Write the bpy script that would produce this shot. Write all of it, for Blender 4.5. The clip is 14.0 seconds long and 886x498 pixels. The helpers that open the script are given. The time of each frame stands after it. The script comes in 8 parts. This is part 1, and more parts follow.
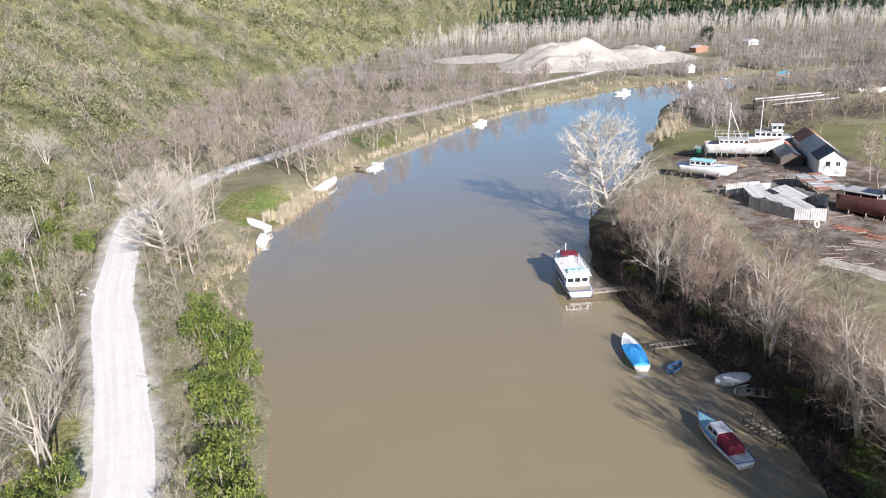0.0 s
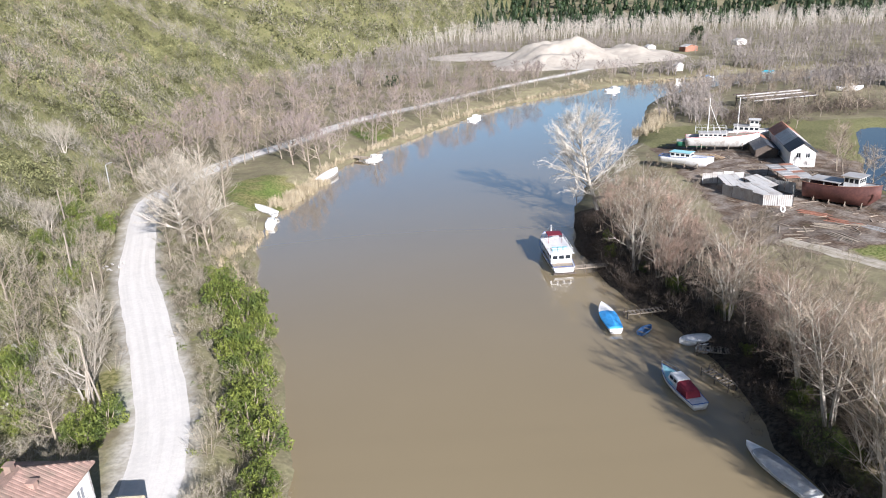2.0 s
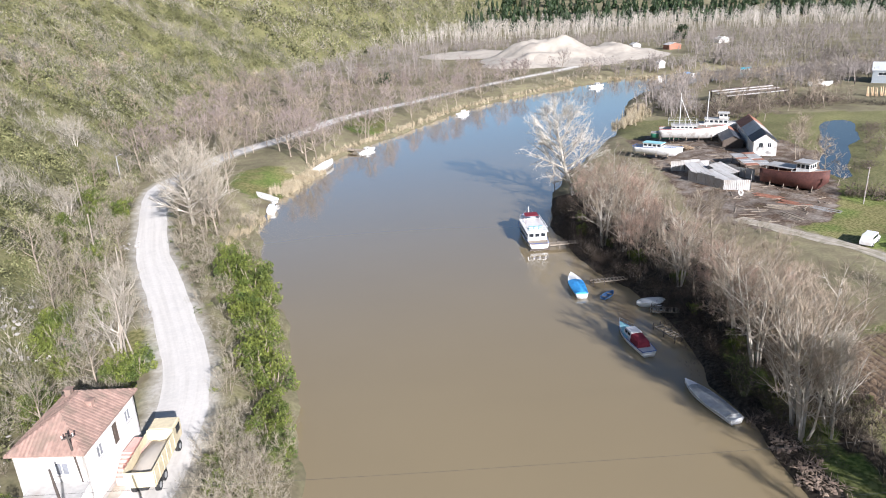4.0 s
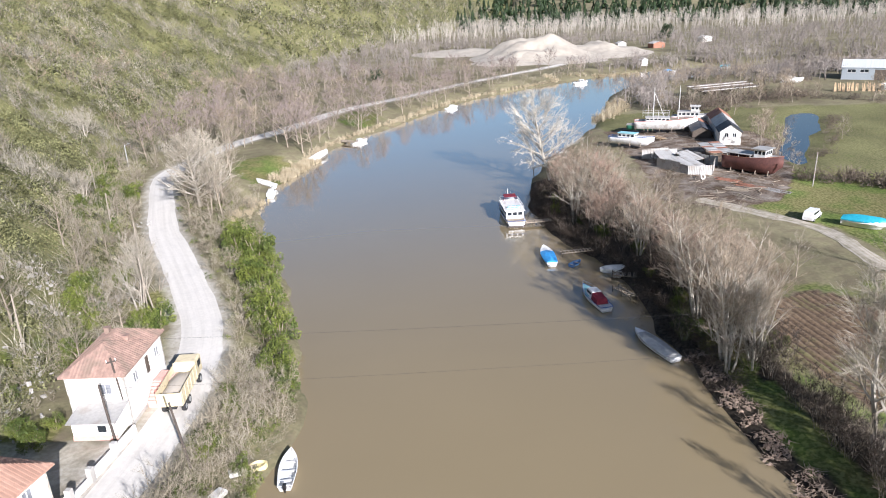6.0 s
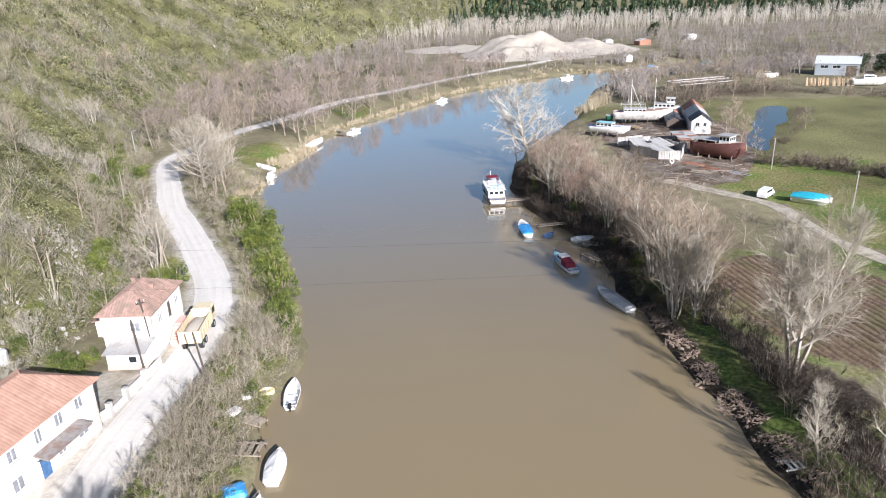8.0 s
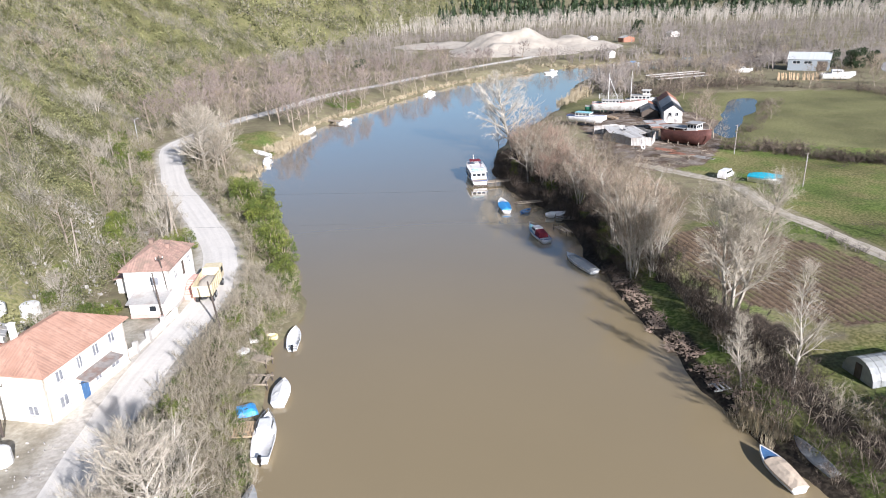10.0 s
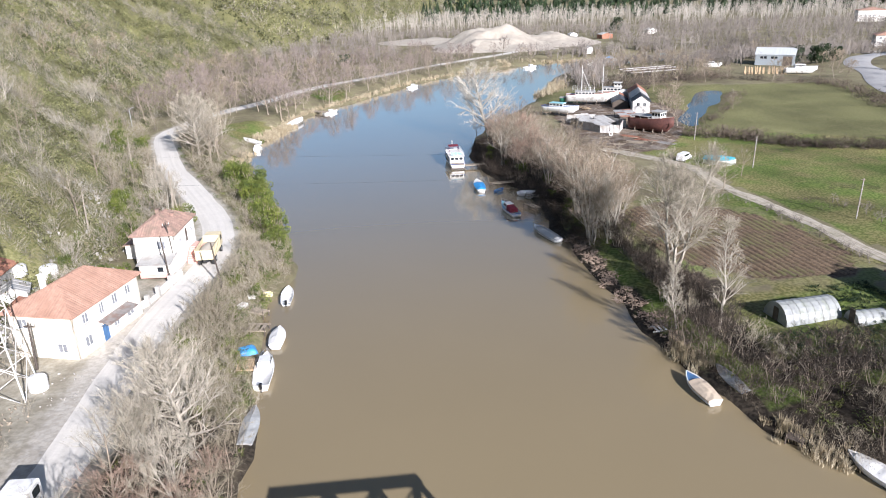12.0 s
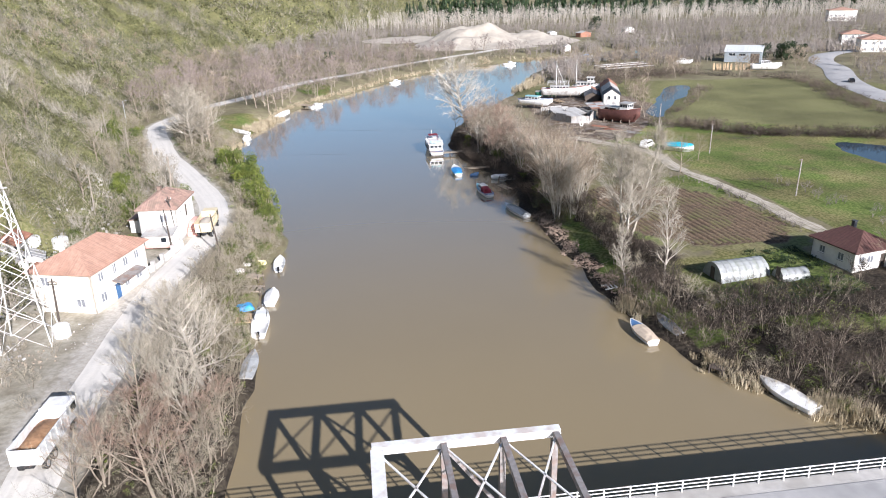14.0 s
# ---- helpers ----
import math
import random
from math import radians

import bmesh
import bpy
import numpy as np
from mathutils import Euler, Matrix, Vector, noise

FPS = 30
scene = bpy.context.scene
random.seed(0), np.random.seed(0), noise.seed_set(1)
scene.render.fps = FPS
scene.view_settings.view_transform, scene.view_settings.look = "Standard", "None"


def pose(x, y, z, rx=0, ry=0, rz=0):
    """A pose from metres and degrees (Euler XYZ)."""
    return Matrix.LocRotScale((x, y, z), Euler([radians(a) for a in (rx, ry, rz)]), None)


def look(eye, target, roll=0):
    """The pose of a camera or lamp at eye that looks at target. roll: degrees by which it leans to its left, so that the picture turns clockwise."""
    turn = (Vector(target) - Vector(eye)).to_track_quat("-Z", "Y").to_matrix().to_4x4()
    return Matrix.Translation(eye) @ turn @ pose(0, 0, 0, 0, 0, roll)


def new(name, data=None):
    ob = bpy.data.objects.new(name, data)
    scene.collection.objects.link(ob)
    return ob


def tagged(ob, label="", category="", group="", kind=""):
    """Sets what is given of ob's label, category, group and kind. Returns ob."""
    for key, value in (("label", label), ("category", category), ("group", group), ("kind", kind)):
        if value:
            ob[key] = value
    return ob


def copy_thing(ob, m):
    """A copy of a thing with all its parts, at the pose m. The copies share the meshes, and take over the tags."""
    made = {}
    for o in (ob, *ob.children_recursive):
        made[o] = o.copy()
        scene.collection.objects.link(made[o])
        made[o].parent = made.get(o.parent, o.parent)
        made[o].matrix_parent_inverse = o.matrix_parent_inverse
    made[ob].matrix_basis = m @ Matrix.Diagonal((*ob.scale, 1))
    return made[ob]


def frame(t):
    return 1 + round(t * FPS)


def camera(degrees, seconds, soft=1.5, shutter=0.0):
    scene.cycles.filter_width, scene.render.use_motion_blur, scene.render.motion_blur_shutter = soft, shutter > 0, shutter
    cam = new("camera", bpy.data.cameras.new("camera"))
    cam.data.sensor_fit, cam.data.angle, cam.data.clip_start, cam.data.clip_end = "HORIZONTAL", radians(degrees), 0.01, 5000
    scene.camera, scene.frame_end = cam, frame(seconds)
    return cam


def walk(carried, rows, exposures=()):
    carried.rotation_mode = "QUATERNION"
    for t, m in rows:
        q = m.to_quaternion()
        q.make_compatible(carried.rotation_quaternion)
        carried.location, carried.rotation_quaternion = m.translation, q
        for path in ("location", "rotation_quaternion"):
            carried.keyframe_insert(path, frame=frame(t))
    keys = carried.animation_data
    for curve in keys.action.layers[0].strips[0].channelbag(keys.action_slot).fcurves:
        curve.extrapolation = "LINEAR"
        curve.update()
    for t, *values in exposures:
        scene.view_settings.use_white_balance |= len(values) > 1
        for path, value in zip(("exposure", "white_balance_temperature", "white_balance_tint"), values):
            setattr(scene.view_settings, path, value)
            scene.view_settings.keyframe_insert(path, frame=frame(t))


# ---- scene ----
cam = camera(65.0, 14.0, soft=1.0)
PATH = [
    (0, (-0.412, 10.501, 40.937), (-0.376, 12.382, 40.258), -2.9),
    (0.5, (-0.442, 8.374, 41.052), (-0.404, 10.254, 40.372), -2.9),
    (1, (-0.614, 5.943, 41.202), (-0.573, 7.823, 40.52), -2.9),
    (1.5, (-0.522, 3.504, 41.158), (-0.48, 5.384, 40.476), -2.9),
    (2, (-0.861, 0.521, 41.439), (-0.811, 2.399, 40.755), -2.6),
    (2.5, (-0.983, -2.428, 41.841), (-0.927, -0.551, 41.154), -2.6),
    (3, (-0.741, -5.473, 41.969), (-0.681, -3.596, 41.282), -2.7),
    (5.5, (0.246, -20.671, 42.245), (0.329, -18.796, 41.555), -2.6),
    (6, (0.446, -23.933, 42.138), (0.534, -22.058, 41.448), -2.6),
    (6.5, (0.557, -26.754, 42.113), (0.651, -24.88, 41.42), -2.5),
    (7, (0.84, -30.067, 41.932), (0.937, -28.193, 41.239), -2.5),
    (7.5, (0.869, -33.053, 41.829), (0.971, -31.18, 41.135), -2.4),
    (8, (0.913, -36.27, 41.709), (1.02, -34.398, 41.014), -2.3),
    (10.5, (0.98, -51.169, 41.119), (1.125, -49.302, 40.416), -1.9),
    (11, (1.028, -54.252, 41.01), (1.184, -52.387, 40.305), -1.8),
    (11.5, (1.194, -57.205, 40.906), (1.357, -55.341, 40.201), -1.9),
    (12, (1.159, -60.18, 40.842), (1.334, -58.318, 40.135), -1.8),
    (12.5, (1.122, -63.006, 40.786), (1.308, -61.145, 40.078), -1.7),
    (13, (1.098, -66.038, 40.722), (1.296, -64.178, 40.014), -1.6),
    (13.5, (1.116, -68.883, 40.553), (1.323, -67.024, 39.845), -1.6),
    (14, (1.148, -71.836, 40.449), (1.365, -69.978, 39.74), -1.6),
]
walk(cam, [(t, look(e, a, r)) for t, e, a, r in PATH], exposures=((0.0, 1.05, 5980, 15), (14.0, 0.96, 5980, 15)))

# world, sun and exposure: a low winter sun from behind the camera
SHADE = Vector((-0.415, 0.91, 0)).normalized()      # the way shadows fall
ELEV = radians(24.5)
world = bpy.data.worlds.new("sky")
scene.world = world
world.use_nodes = True
wn = world.node_tree
sky = wn.nodes.new("ShaderNodeTexSky")
sky.sky_type = "NISHITA"
sky.sun_disc = False
sky.sun_elevation = ELEV
sky.sun_rotation = math.atan2(-SHADE.x, -SHADE.y)
sky.air_density, sky.dust_density, sky.ozone_density = 1.0, 0.7, 1.2
wn.links.new(sky.outputs["Color"], wn.nodes["Background"].inputs["Color"])
wn.nodes["Background"].inputs["Strength"].default_value = 0.053
sun_data = bpy.data.lights.new("sun", "SUN")
sun_data.energy, sun_data.angle, sun_data.color = 5.0, radians(0.53), (1.0, 0.955, 0.90)
sun = new("sun", sun_data)
to_sun = -SHADE * math.cos(ELEV) + Vector((0, 0, math.sin(ELEV)))
sun.matrix_world = look(to_sun * 300, (0, 0, 0))


# ---- materials ----
def material(name, colour, rough=0.7, metal=0.0, vary=0.15, scale=3.0, bump=0.0, bump_scale=20.0, stain=None, stain_scale=0.6, stain_amount=0.3,
             spec=0.5, rand=0.0, trans=0.0):
    """A node material: base colour with grain and stains, a little relief. rand: how far each piece differs."""
    m = bpy.data.materials.new(name)
    m.use_nodes = True
    nt = m.node_tree
    n, ln = nt.nodes, nt.links
    b = n["Principled BSDF"]
    b.inputs["Roughness"].default_value = rough
    b.inputs["Metallic"].default_value = metal
    b.inputs["Specular IOR Level"].default_value = spec
    tc = n.new("ShaderNodeTexCoord")
    g = n.new("ShaderNodeTexNoise")
    g.inputs["Scale"].default_value, g.inputs["Detail"].default_value = scale, 5
    ln.new(tc.outputs["Object"], g.inputs["Vector"])
    r = n.new("ShaderNodeValToRGB")
    lo = [c * (1 - vary) for c in colour]
    hi = [min(1, c * (1 + vary)) for c in colour]
    r.color_ramp.elements[0].color, r.color_ramp.elements[1].color = (*lo, 1), (*hi, 1)
    r.color_ramp.elements[0].position, r.color_ramp.elements[1].position = 0.3, 0.7
    ln.new(g.outputs["Fac"], r.inputs["Fac"])
    out = r.outputs["Color"]
    if stain:
        s = n.new("ShaderNodeTexNoise")
        s.inputs["Scale"].default_value, s.inputs["Detail"].default_value = stain_scale, 6
        ln.new(tc.outputs["Object"], s.inputs["Vector"])
        sr = n.new("ShaderNodeValToRGB")
        sr.color_ramp.elements[0].position, sr.color_ramp.elements[1].position = 0.48, 0.66
        sr.color_ramp.elements[0].color = (0, 0, 0, 1)
        sr.color_ramp.elements[1].color = (stain_amount,) * 3 + (1,)
        ln.new(s.outputs["Fac"], sr.inputs["Fac"])
        mx = n.new("ShaderNodeMix")
        mx.data_type = "RGBA"
        ln.new(sr.outputs["Color"], mx.inputs[0])
        ln.new(out, mx.inputs[6])
        mx.inputs[7].default_value = (*stain, 1)
        out = mx.outputs[2]
    if rand:
        oi = n.new("ShaderNodeObjectInfo")
        ge = n.new("ShaderNodeNewGeometry")
        ad = n.new("ShaderNodeMath")
        ad.operation = "ADD"
        ln.new(oi.outputs["Random"], ad.inputs[0])
        ln.new(ge.outputs["Random Per Island"], ad.inputs[1])
        mr = n.new("ShaderNodeMapRange")
        mr.inputs["From Min"].default_value, mr.inputs["From Max"].default_value = 0.0, 2.0
        mr.inputs["To Min"].default_value, mr.inputs["To Max"].default_value = 1 - rand, 1 + rand
        ln.new(ad.outputs[0], mr.inputs["Value"])
        hv = n.new("ShaderNodeHueSaturation")
        ln.new(mr.outputs["Result"], hv.inputs["Value"])
        ln.new(out, hv.inputs["Color"])
        out = hv.outputs["Color"]
    ln.new(out, b.inputs["Base Color"])
    if trans:
        b.inputs["Transmission Weight"].default_value = trans
    if bump:
        bn = n.new("ShaderNodeTexNoise")
        bn.inputs["Scale"].default_value, bn.inputs["Detail"].default_value = bump_scale, 4
        ln.new(tc.outputs["Object"], bn.inputs["Vector"])
        bp = n.new("ShaderNodeBump")
        bp.inputs["Strength"].default_value, bp.inputs["Distance"].default_value = bump, 0.05
        ln.new(bn.outputs["Fac"], bp.inputs["Height"])
        ln.new(bp.outputs["Normal"], b.inputs["Normal"])
    return m


def leaf_material(name, colour, colour2, scale=0.15, rand=0.35, rough=0.6, tone=False):
    """Foliage and twigs: colour drifts over metres and from piece to piece."""
    m = bpy.data.materials.new(name)
    m.use_nodes = True
    n, ln = m.node_tree.nodes, m.node_tree.links
    b = n["Principled BSDF"]
    b.inputs["Roughness"].default_value = rough
    b.inputs["Specular IOR Level"].default_value = 0.25
    ge = n.new("ShaderNodeNewGeometry")
    g = n.new("ShaderNodeTexNoise")
    g.inputs["Scale"].default_value, g.inputs["Detail"].default_value = scale, 4
    ln.new(ge.outputs["Position"], g.inputs["Vector"])
    r = n.new("ShaderNodeValToRGB")
    r.color_ramp.elements[0].color, r.color_ramp.elements[1].color = (*colour, 1), (*colour2, 1)
    r.color_ramp.elements[0].position, r.color_ramp.elements[1].position = 0.38, 0.62
    ln.new(g.outputs["Fac"], r.inputs["Fac"])
    mr = n.new("ShaderNodeMapRange")
    mr.inputs["To Min"].default_value, mr.inputs["To Max"].default_value = 1 - rand, 1 + rand
    ln.new(ge.outputs["Random Per Island"], mr.inputs["Value"])
    hv = n.new("ShaderNodeHueSaturation")
    if tone:
        at = n.new("ShaderNodeAttribute")
        at.attribute_name = "tone"
        tm = n.new("ShaderNodeMath")
        tm.operation = "MULTIPLY"
        ln.new(mr.outputs["Result"], tm.inputs[0])
        ln.new(at.outputs["Fac"], tm.inputs[1])
        ln.new(tm.outputs[0], hv.inputs["Value"])
    else:
        ln.new(mr.outputs["Result"], hv.inputs["Value"])
    ln.new(r.outputs["Color"], hv.inputs["Color"])
    ln.new(hv.outputs["Color"], b.inputs["Base Color"])
    return m


def water_material(name, mud, ripple=0.02, mirror=2.1):
    """Muddy water: a dull body with the sky mirrored the more, the lower one looks."""
    m = bpy.data.materials.new(name)
    m.use_nodes = True
    n, ln = m.node_tree.nodes, m.node_tree.links
    b = n["Principled BSDF"]
    b.inputs["Roughness"].default_value = 0.9
    b.inputs["Specular IOR Level"].default_value = 0.0
    tc = n.new("ShaderNodeTexCoord")
    g = n.new("ShaderNodeTexNoise")
    g.inputs["Scale"].default_value, g.inputs["Detail"].default_value = 0.035, 5
    ln.new(tc.outputs["Object"], g.inputs["Vector"])
    r = n.new("ShaderNodeValToRGB")
    r.color_ramp.elements[0].color = (*[c * 0.92 for c in mud], 1)
    r.color_ramp.elements[1].color = (*[c * 1.06 for c in mud], 1)
    ln.new(g.outputs["Fac"], r.inputs["Fac"])
    ln.new(r.outputs["Color"], b.inputs["Base Color"])
    w = n.new("ShaderNodeTexNoise")
    w.inputs["Scale"].default_value, w.inputs["Detail"].default_value = 1.4, 6
    mp = n.new("ShaderNodeMapping")
    mp.inputs["Scale"].default_value = (1.0, 0.45, 1.0)
    ln.new(tc.outputs["Object"], mp.inputs["Vector"])
    ln.new(mp.outputs["Vector"], w.inputs["Vector"])
    bp = n.new("ShaderNodeBump")
    bp.inputs["Strength"].default_value, bp.inputs["Distance"].default_value = 0.35, ripple
    ln.new(w.outputs["Fac"], bp.inputs["Height"])
    gl = n.new("ShaderNodeBsdfGlossy")
    gl.inputs["Roughness"].default_value = 0.06
    ln.new(bp.outputs["Normal"], gl.inputs["Normal"])
    lw = n.new("ShaderNodeLayerWeight")
    lw.inputs["Blend"].default_value = 0.5
    pw = n.new("ShaderNodeMath")
    pw.operation = "POWER"
    ln.new(lw.outputs["Facing"], pw.inputs[0])
    pw.inputs[1].default_value = 4.4
    mu = n.new("ShaderNodeMath")
    mu.operation = "MULTIPLY_ADD"
    mu.use_clamp = True
    ln.new(pw.outputs[0], mu.inputs[0])
    mu.inputs[1].default_value, mu.inputs[2].default_value = mirror, 0.02
    mx = n.new("ShaderNodeMixShader")
    ln.new(mu.outputs[0], mx.inputs[0])
    ln.new(b.outputs[0], mx.inputs[1])
    ln.new(gl.outputs[0], mx.inputs[2])
    ln.new(mx.outputs[0], n["Material Output"].inputs["Surface"])
    return m


def ground_material():
    """Leaf litter, shade-darkened mould, grass, bare soil and gravel by the masks stored on the ground, broken up by
    noise.
    """
    m = bpy.data.materials.new("ground")
    m.use_nodes = True
    n, ln = m.node_tree.nodes, m.node_tree.links
    b = n["Principled BSDF"]
    b.inputs["Roughness"].default_value = 0.95
    b.inputs["Specular IOR Level"].default_value = 0.2
    tc = n.new("ShaderNodeTexCoord")

    def nz(scale, detail=6):
        t = n.new("ShaderNodeTexNoise")
        t.inputs["Scale"].default_value, t.inputs["Detail"].default_value = scale, detail
        ln.new(tc.outputs["Object"], t.inputs["Vector"])
        return t.outputs["Fac"]

    def two(fac, a, c, p0=0.4, p1=0.6):
        r = n.new("ShaderNodeValToRGB")
        r.color_ramp.elements[0].color, r.color_ramp.elements[1].color = (*a, 1), (*c, 1)
        r.color_ramp.elements[0].position, r.color_ramp.elements[1].position = p0, p1
        ln.new(fac, r.inputs["Fac"])
        return r.outputs["Color"]

    def mask(name, noise_fac, width=0.25):
        a = n.new("ShaderNodeAttribute")
        a.attribute_name = name
        s = n.new("ShaderNodeMath")
        s.operation = "MULTIPLY_ADD"
        ln.new(noise_fac, s.inputs[0])
        s.inputs[1].default_value = 0.8
        s.inputs[2].default_value = -0.4
        t = n.new("ShaderNodeMath")
        t.operation = "ADD"
        ln.new(a.outputs["Fac"], t.inputs[0])
        ln.new(s.outputs[0], t.inputs[1])
        r = n.new("ShaderNodeMapRange")
        r.inputs["From Min"].default_value, r.inputs["From Max"].default_value = 0.5 - width, 0.5 + width
        ln.new(t.outputs[0], r.inputs["Value"])
        return r.outputs["Result"]

    def over(fac, a, c):
        x = n.new("ShaderNodeMix")
        x.data_type = "RGBA"
        ln.new(fac, x.inputs[0])
        ln.new(a, x.inputs[6])
        ln.new(c, x.inputs[7])
        return x.outputs[2]

    fine, mid, wide = nz(2.2), nz(0.35), nz(0.05)
    col = two(mid, (0.18, 0.15, 0.10), (0.28, 0.24, 0.165))
    # leaf mould taken near black, with the shade under trees put into its colour
    col = over(mask("mould_shade", mid), col, two(fine, (0.025, 0.02, 0.015), (0.065, 0.052, 0.037)))
    col = over(mask("olive", mid), col, two(fine, (0.115, 0.118, 0.046), (0.20, 0.187, 0.088)))
    col = over(mask("grass", mid), col, over(two(nz(0.12), (0, 0, 0), (1, 1, 1)), two(fine, (0.075, 0.11, 0.022), (0.15, 0.19, 0.05), 0.42, 0.58), two(fine, (0.12, 0.115, 0.04), (0.23, 0.21, 0.09), 0.42, 0.58)))
    col = over(mask("soil", mid), col, two(fine, (0.075, 0.05, 0.034), (0.155, 0.11, 0.078)))
    col = over(mask("gravel", mid, 0.3), col, two(fine, (0.42, 0.385, 0.33), (0.51, 0.475, 0.42)))
    drift = n.new("ShaderNodeMapRange")
    drift.inputs["From Min"].default_value, drift.inputs["From Max"].default_value = 0.3, 0.7
    drift.inputs["To Min"].default_value, drift.inputs["To Max"].default_value = 0.68, 1.3
    ln.new(wide, drift.inputs["Value"])
    hue = n.new("ShaderNodeHueSaturation")
    ln.new(drift.outputs["Result"], hue.inputs["Value"])
    ln.new(col, hue.inputs["Color"])
    ln.new(hue.outputs["Color"], b.inputs["Base Color"])
    bp = n.new("ShaderNodeBump")
    bp.inputs["Strength"].default_value, bp.inputs["Distance"].default_value = 0.45, 0.2
    ln.new(nz(1.6), bp.inputs["Height"])
    ln.new(bp.outputs["Normal"], b.inputs["Normal"])
    return m


def rutted(m, pale, dark):
    """Streaks along a road: wheel tracks worn pale, the crown and edges darker."""
    n, ln = m.node_tree.nodes, m.node_tree.links
    b = n["Principled BSDF"]
    old = b.inputs["Base Color"].links[0].from_socket
    a = n.new("ShaderNodeAttribute")
    a.attribute_name = "ruts"
    t = n.new("ShaderNodeTexNoise")
    t.inputs["Scale"].default_value, t.inputs["Detail"].default_value = 1.3, 6
    ln.new(a.outputs["Vector"], t.inputs["Vector"])
    r = n.new("ShaderNodeValToRGB")
    r.color_ramp.elements[0].position, r.color_ramp.elements[1].position = 0.42, 0.62
    r.color_ramp.elements[0].color, r.color_ramp.elements[1].color = (*pale, 1), (*dark, 1)
    ln.new(t.outputs["Fac"], r.inputs["Fac"])
    x = n.new("ShaderNodeMix")
    x.data_type = "RGBA"
    x.inputs[0].default_value = 0.4
    ln.new(old, x.inputs[6])
    ln.new(r.outputs["Color"], x.inputs[7])
    ln.new(x.outputs[2], b.inputs["Base Color"])
    return m


M_GROUND = ground_material()
M_WATER = water_material("muddy_water", (0.252, 0.200, 0.117), 0.04)
M_POND = water_material("flood_water", (0.025, 0.05, 0.075), 0.004, 1.1)
M_ROAD = material("pale_gravel", (0.66, 0.62, 0.555), 0.95, vary=0.08, scale=2.5, bump=0.4, bump_scale=6, stain=(0.52, 0.49, 0.45), stain_scale=0.5, stain_amount=0.4)
rutted(M_ROAD, (0.68, 0.65, 0.60), (0.52, 0.495, 0.45))
M_ASPHALT = material("worn_asphalt", (0.38, 0.37, 0.36), 0.9, vary=0.1, scale=0.8, stain=(0.2, 0.2, 0.2), stain_scale=0.15, stain_amount=0.5)
M_TRACK = material("earth_track", (0.42, 0.37, 0.30), 0.95, vary=0.25, scale=0.8, bump=0.6, bump_scale=4, stain=(0.16, 0.15, 0.08), stain_scale=0.7, stain_amount=0.8)
rutted(M_TRACK, (0.48, 0.43, 0.36), (0.19, 0.17, 0.09))
M_SAND = material("gravel_heap", (0.42, 0.375, 0.31), 0.95, vary=0.1, scale=0.3, bump=0.5, bump_scale=2, stain=(0.32, 0.28, 0.235), stain_scale=0.12, stain_amount=0.6)
M_BARK_PALE = leaf_material("pale_bark", (0.33, 0.295, 0.24), (0.49, 0.45, 0.39), 0.6, 0.15)
M_TWIG_WHITE = leaf_material("white_twigs", (0.42, 0.385, 0.32), (0.56, 0.52, 0.45), 0.1, 0.2)
M_TWIG_PALE = leaf_material("pale_twigs", (0.31, 0.275, 0.215), (0.45, 0.405, 0.33), 0.1, 0.25)
M_BARK = leaf_material("brown_bark", (0.19, 0.155, 0.12), (0.32, 0.27, 0.21), 0.6, 0.15)
M_TWIG_TAN = leaf_material("tan_twigs", (0.20, 0.158, 0.112), (0.365, 0.30, 0.225), 0.14, 0.45)
M_TWIG_PINK = leaf_material("pinkish_twigs", (0.235, 0.16, 0.12), (0.385, 0.28, 0.215), 0.12, 0.4)
M_TWIG_GREY = leaf_material("grey_twigs", (0.22, 0.19, 0.135), (0.35, 0.31, 0.235), 0.08, 0.3)
M_TWIG_PURPLE = leaf_material("purple_brown_twigs", (0.17, 0.134, 0.12), (0.295, 0.24, 0.218), 0.05, 0.3)
# brown paled and greyed, so the haze of distance sits in the colour
M_TWIG_FAR = leaf_material("hazed_brown_twigs", (0.18, 0.156, 0.138), (0.30, 0.264, 0.236), 0.02, 0.25)
M_TWIG_FARPALE = leaf_material("far_pale_twigs", (0.34, 0.305, 0.265), (0.48, 0.44, 0.385), 0.02, 0.2)
# brown twigs taken near black to hold the understorey's shade in their colour
M_TWIG_SHADE = leaf_material("shade_dark_brown_twigs", (0.04, 0.031, 0.024), (0.095, 0.072, 0.055), 0.1, 0.3)
M_HILL_TWIG = leaf_material("hill_grey_twigs", (0.215, 0.195, 0.152), (0.34, 0.31, 0.25), 0.06, 0.35, tone=True)
M_LEAF = leaf_material("evergreen_leaves", (0.06, 0.085, 0.018), (0.15, 0.172, 0.034), 0.5, 0.4)
M_LEAF_DARK = leaf_material("dark_leaves", (0.014, 0.028, 0.011), (0.034, 0.056, 0.02), 0.2, 0.4)
M_HILL_LEAF = leaf_material("hill_leaves", (0.105, 0.107, 0.047), (0.195, 0.195, 0.088), 0.1, 0.35, tone=True)
M_TWIG_OLIVE = leaf_material("olive_grey_twigs", (0.12, 0.098, 0.07), (0.25, 0.21, 0.155), 0.12, 0.4)
M_TUFT = leaf_material("meadow_tufts", (0.07, 0.085, 0.03), (0.20, 0.18, 0.08), 0.08, 0.4)
M_REED = leaf_material("dry_reed", (0.34, 0.28, 0.18), (0.48, 0.41, 0.29), 0.2, 0.3)
M_ROCK = material("pale_rock", (0.36, 0.34, 0.31), 0.95, vary=0.2, scale=1.5, bump=0.6, bump_scale=5)


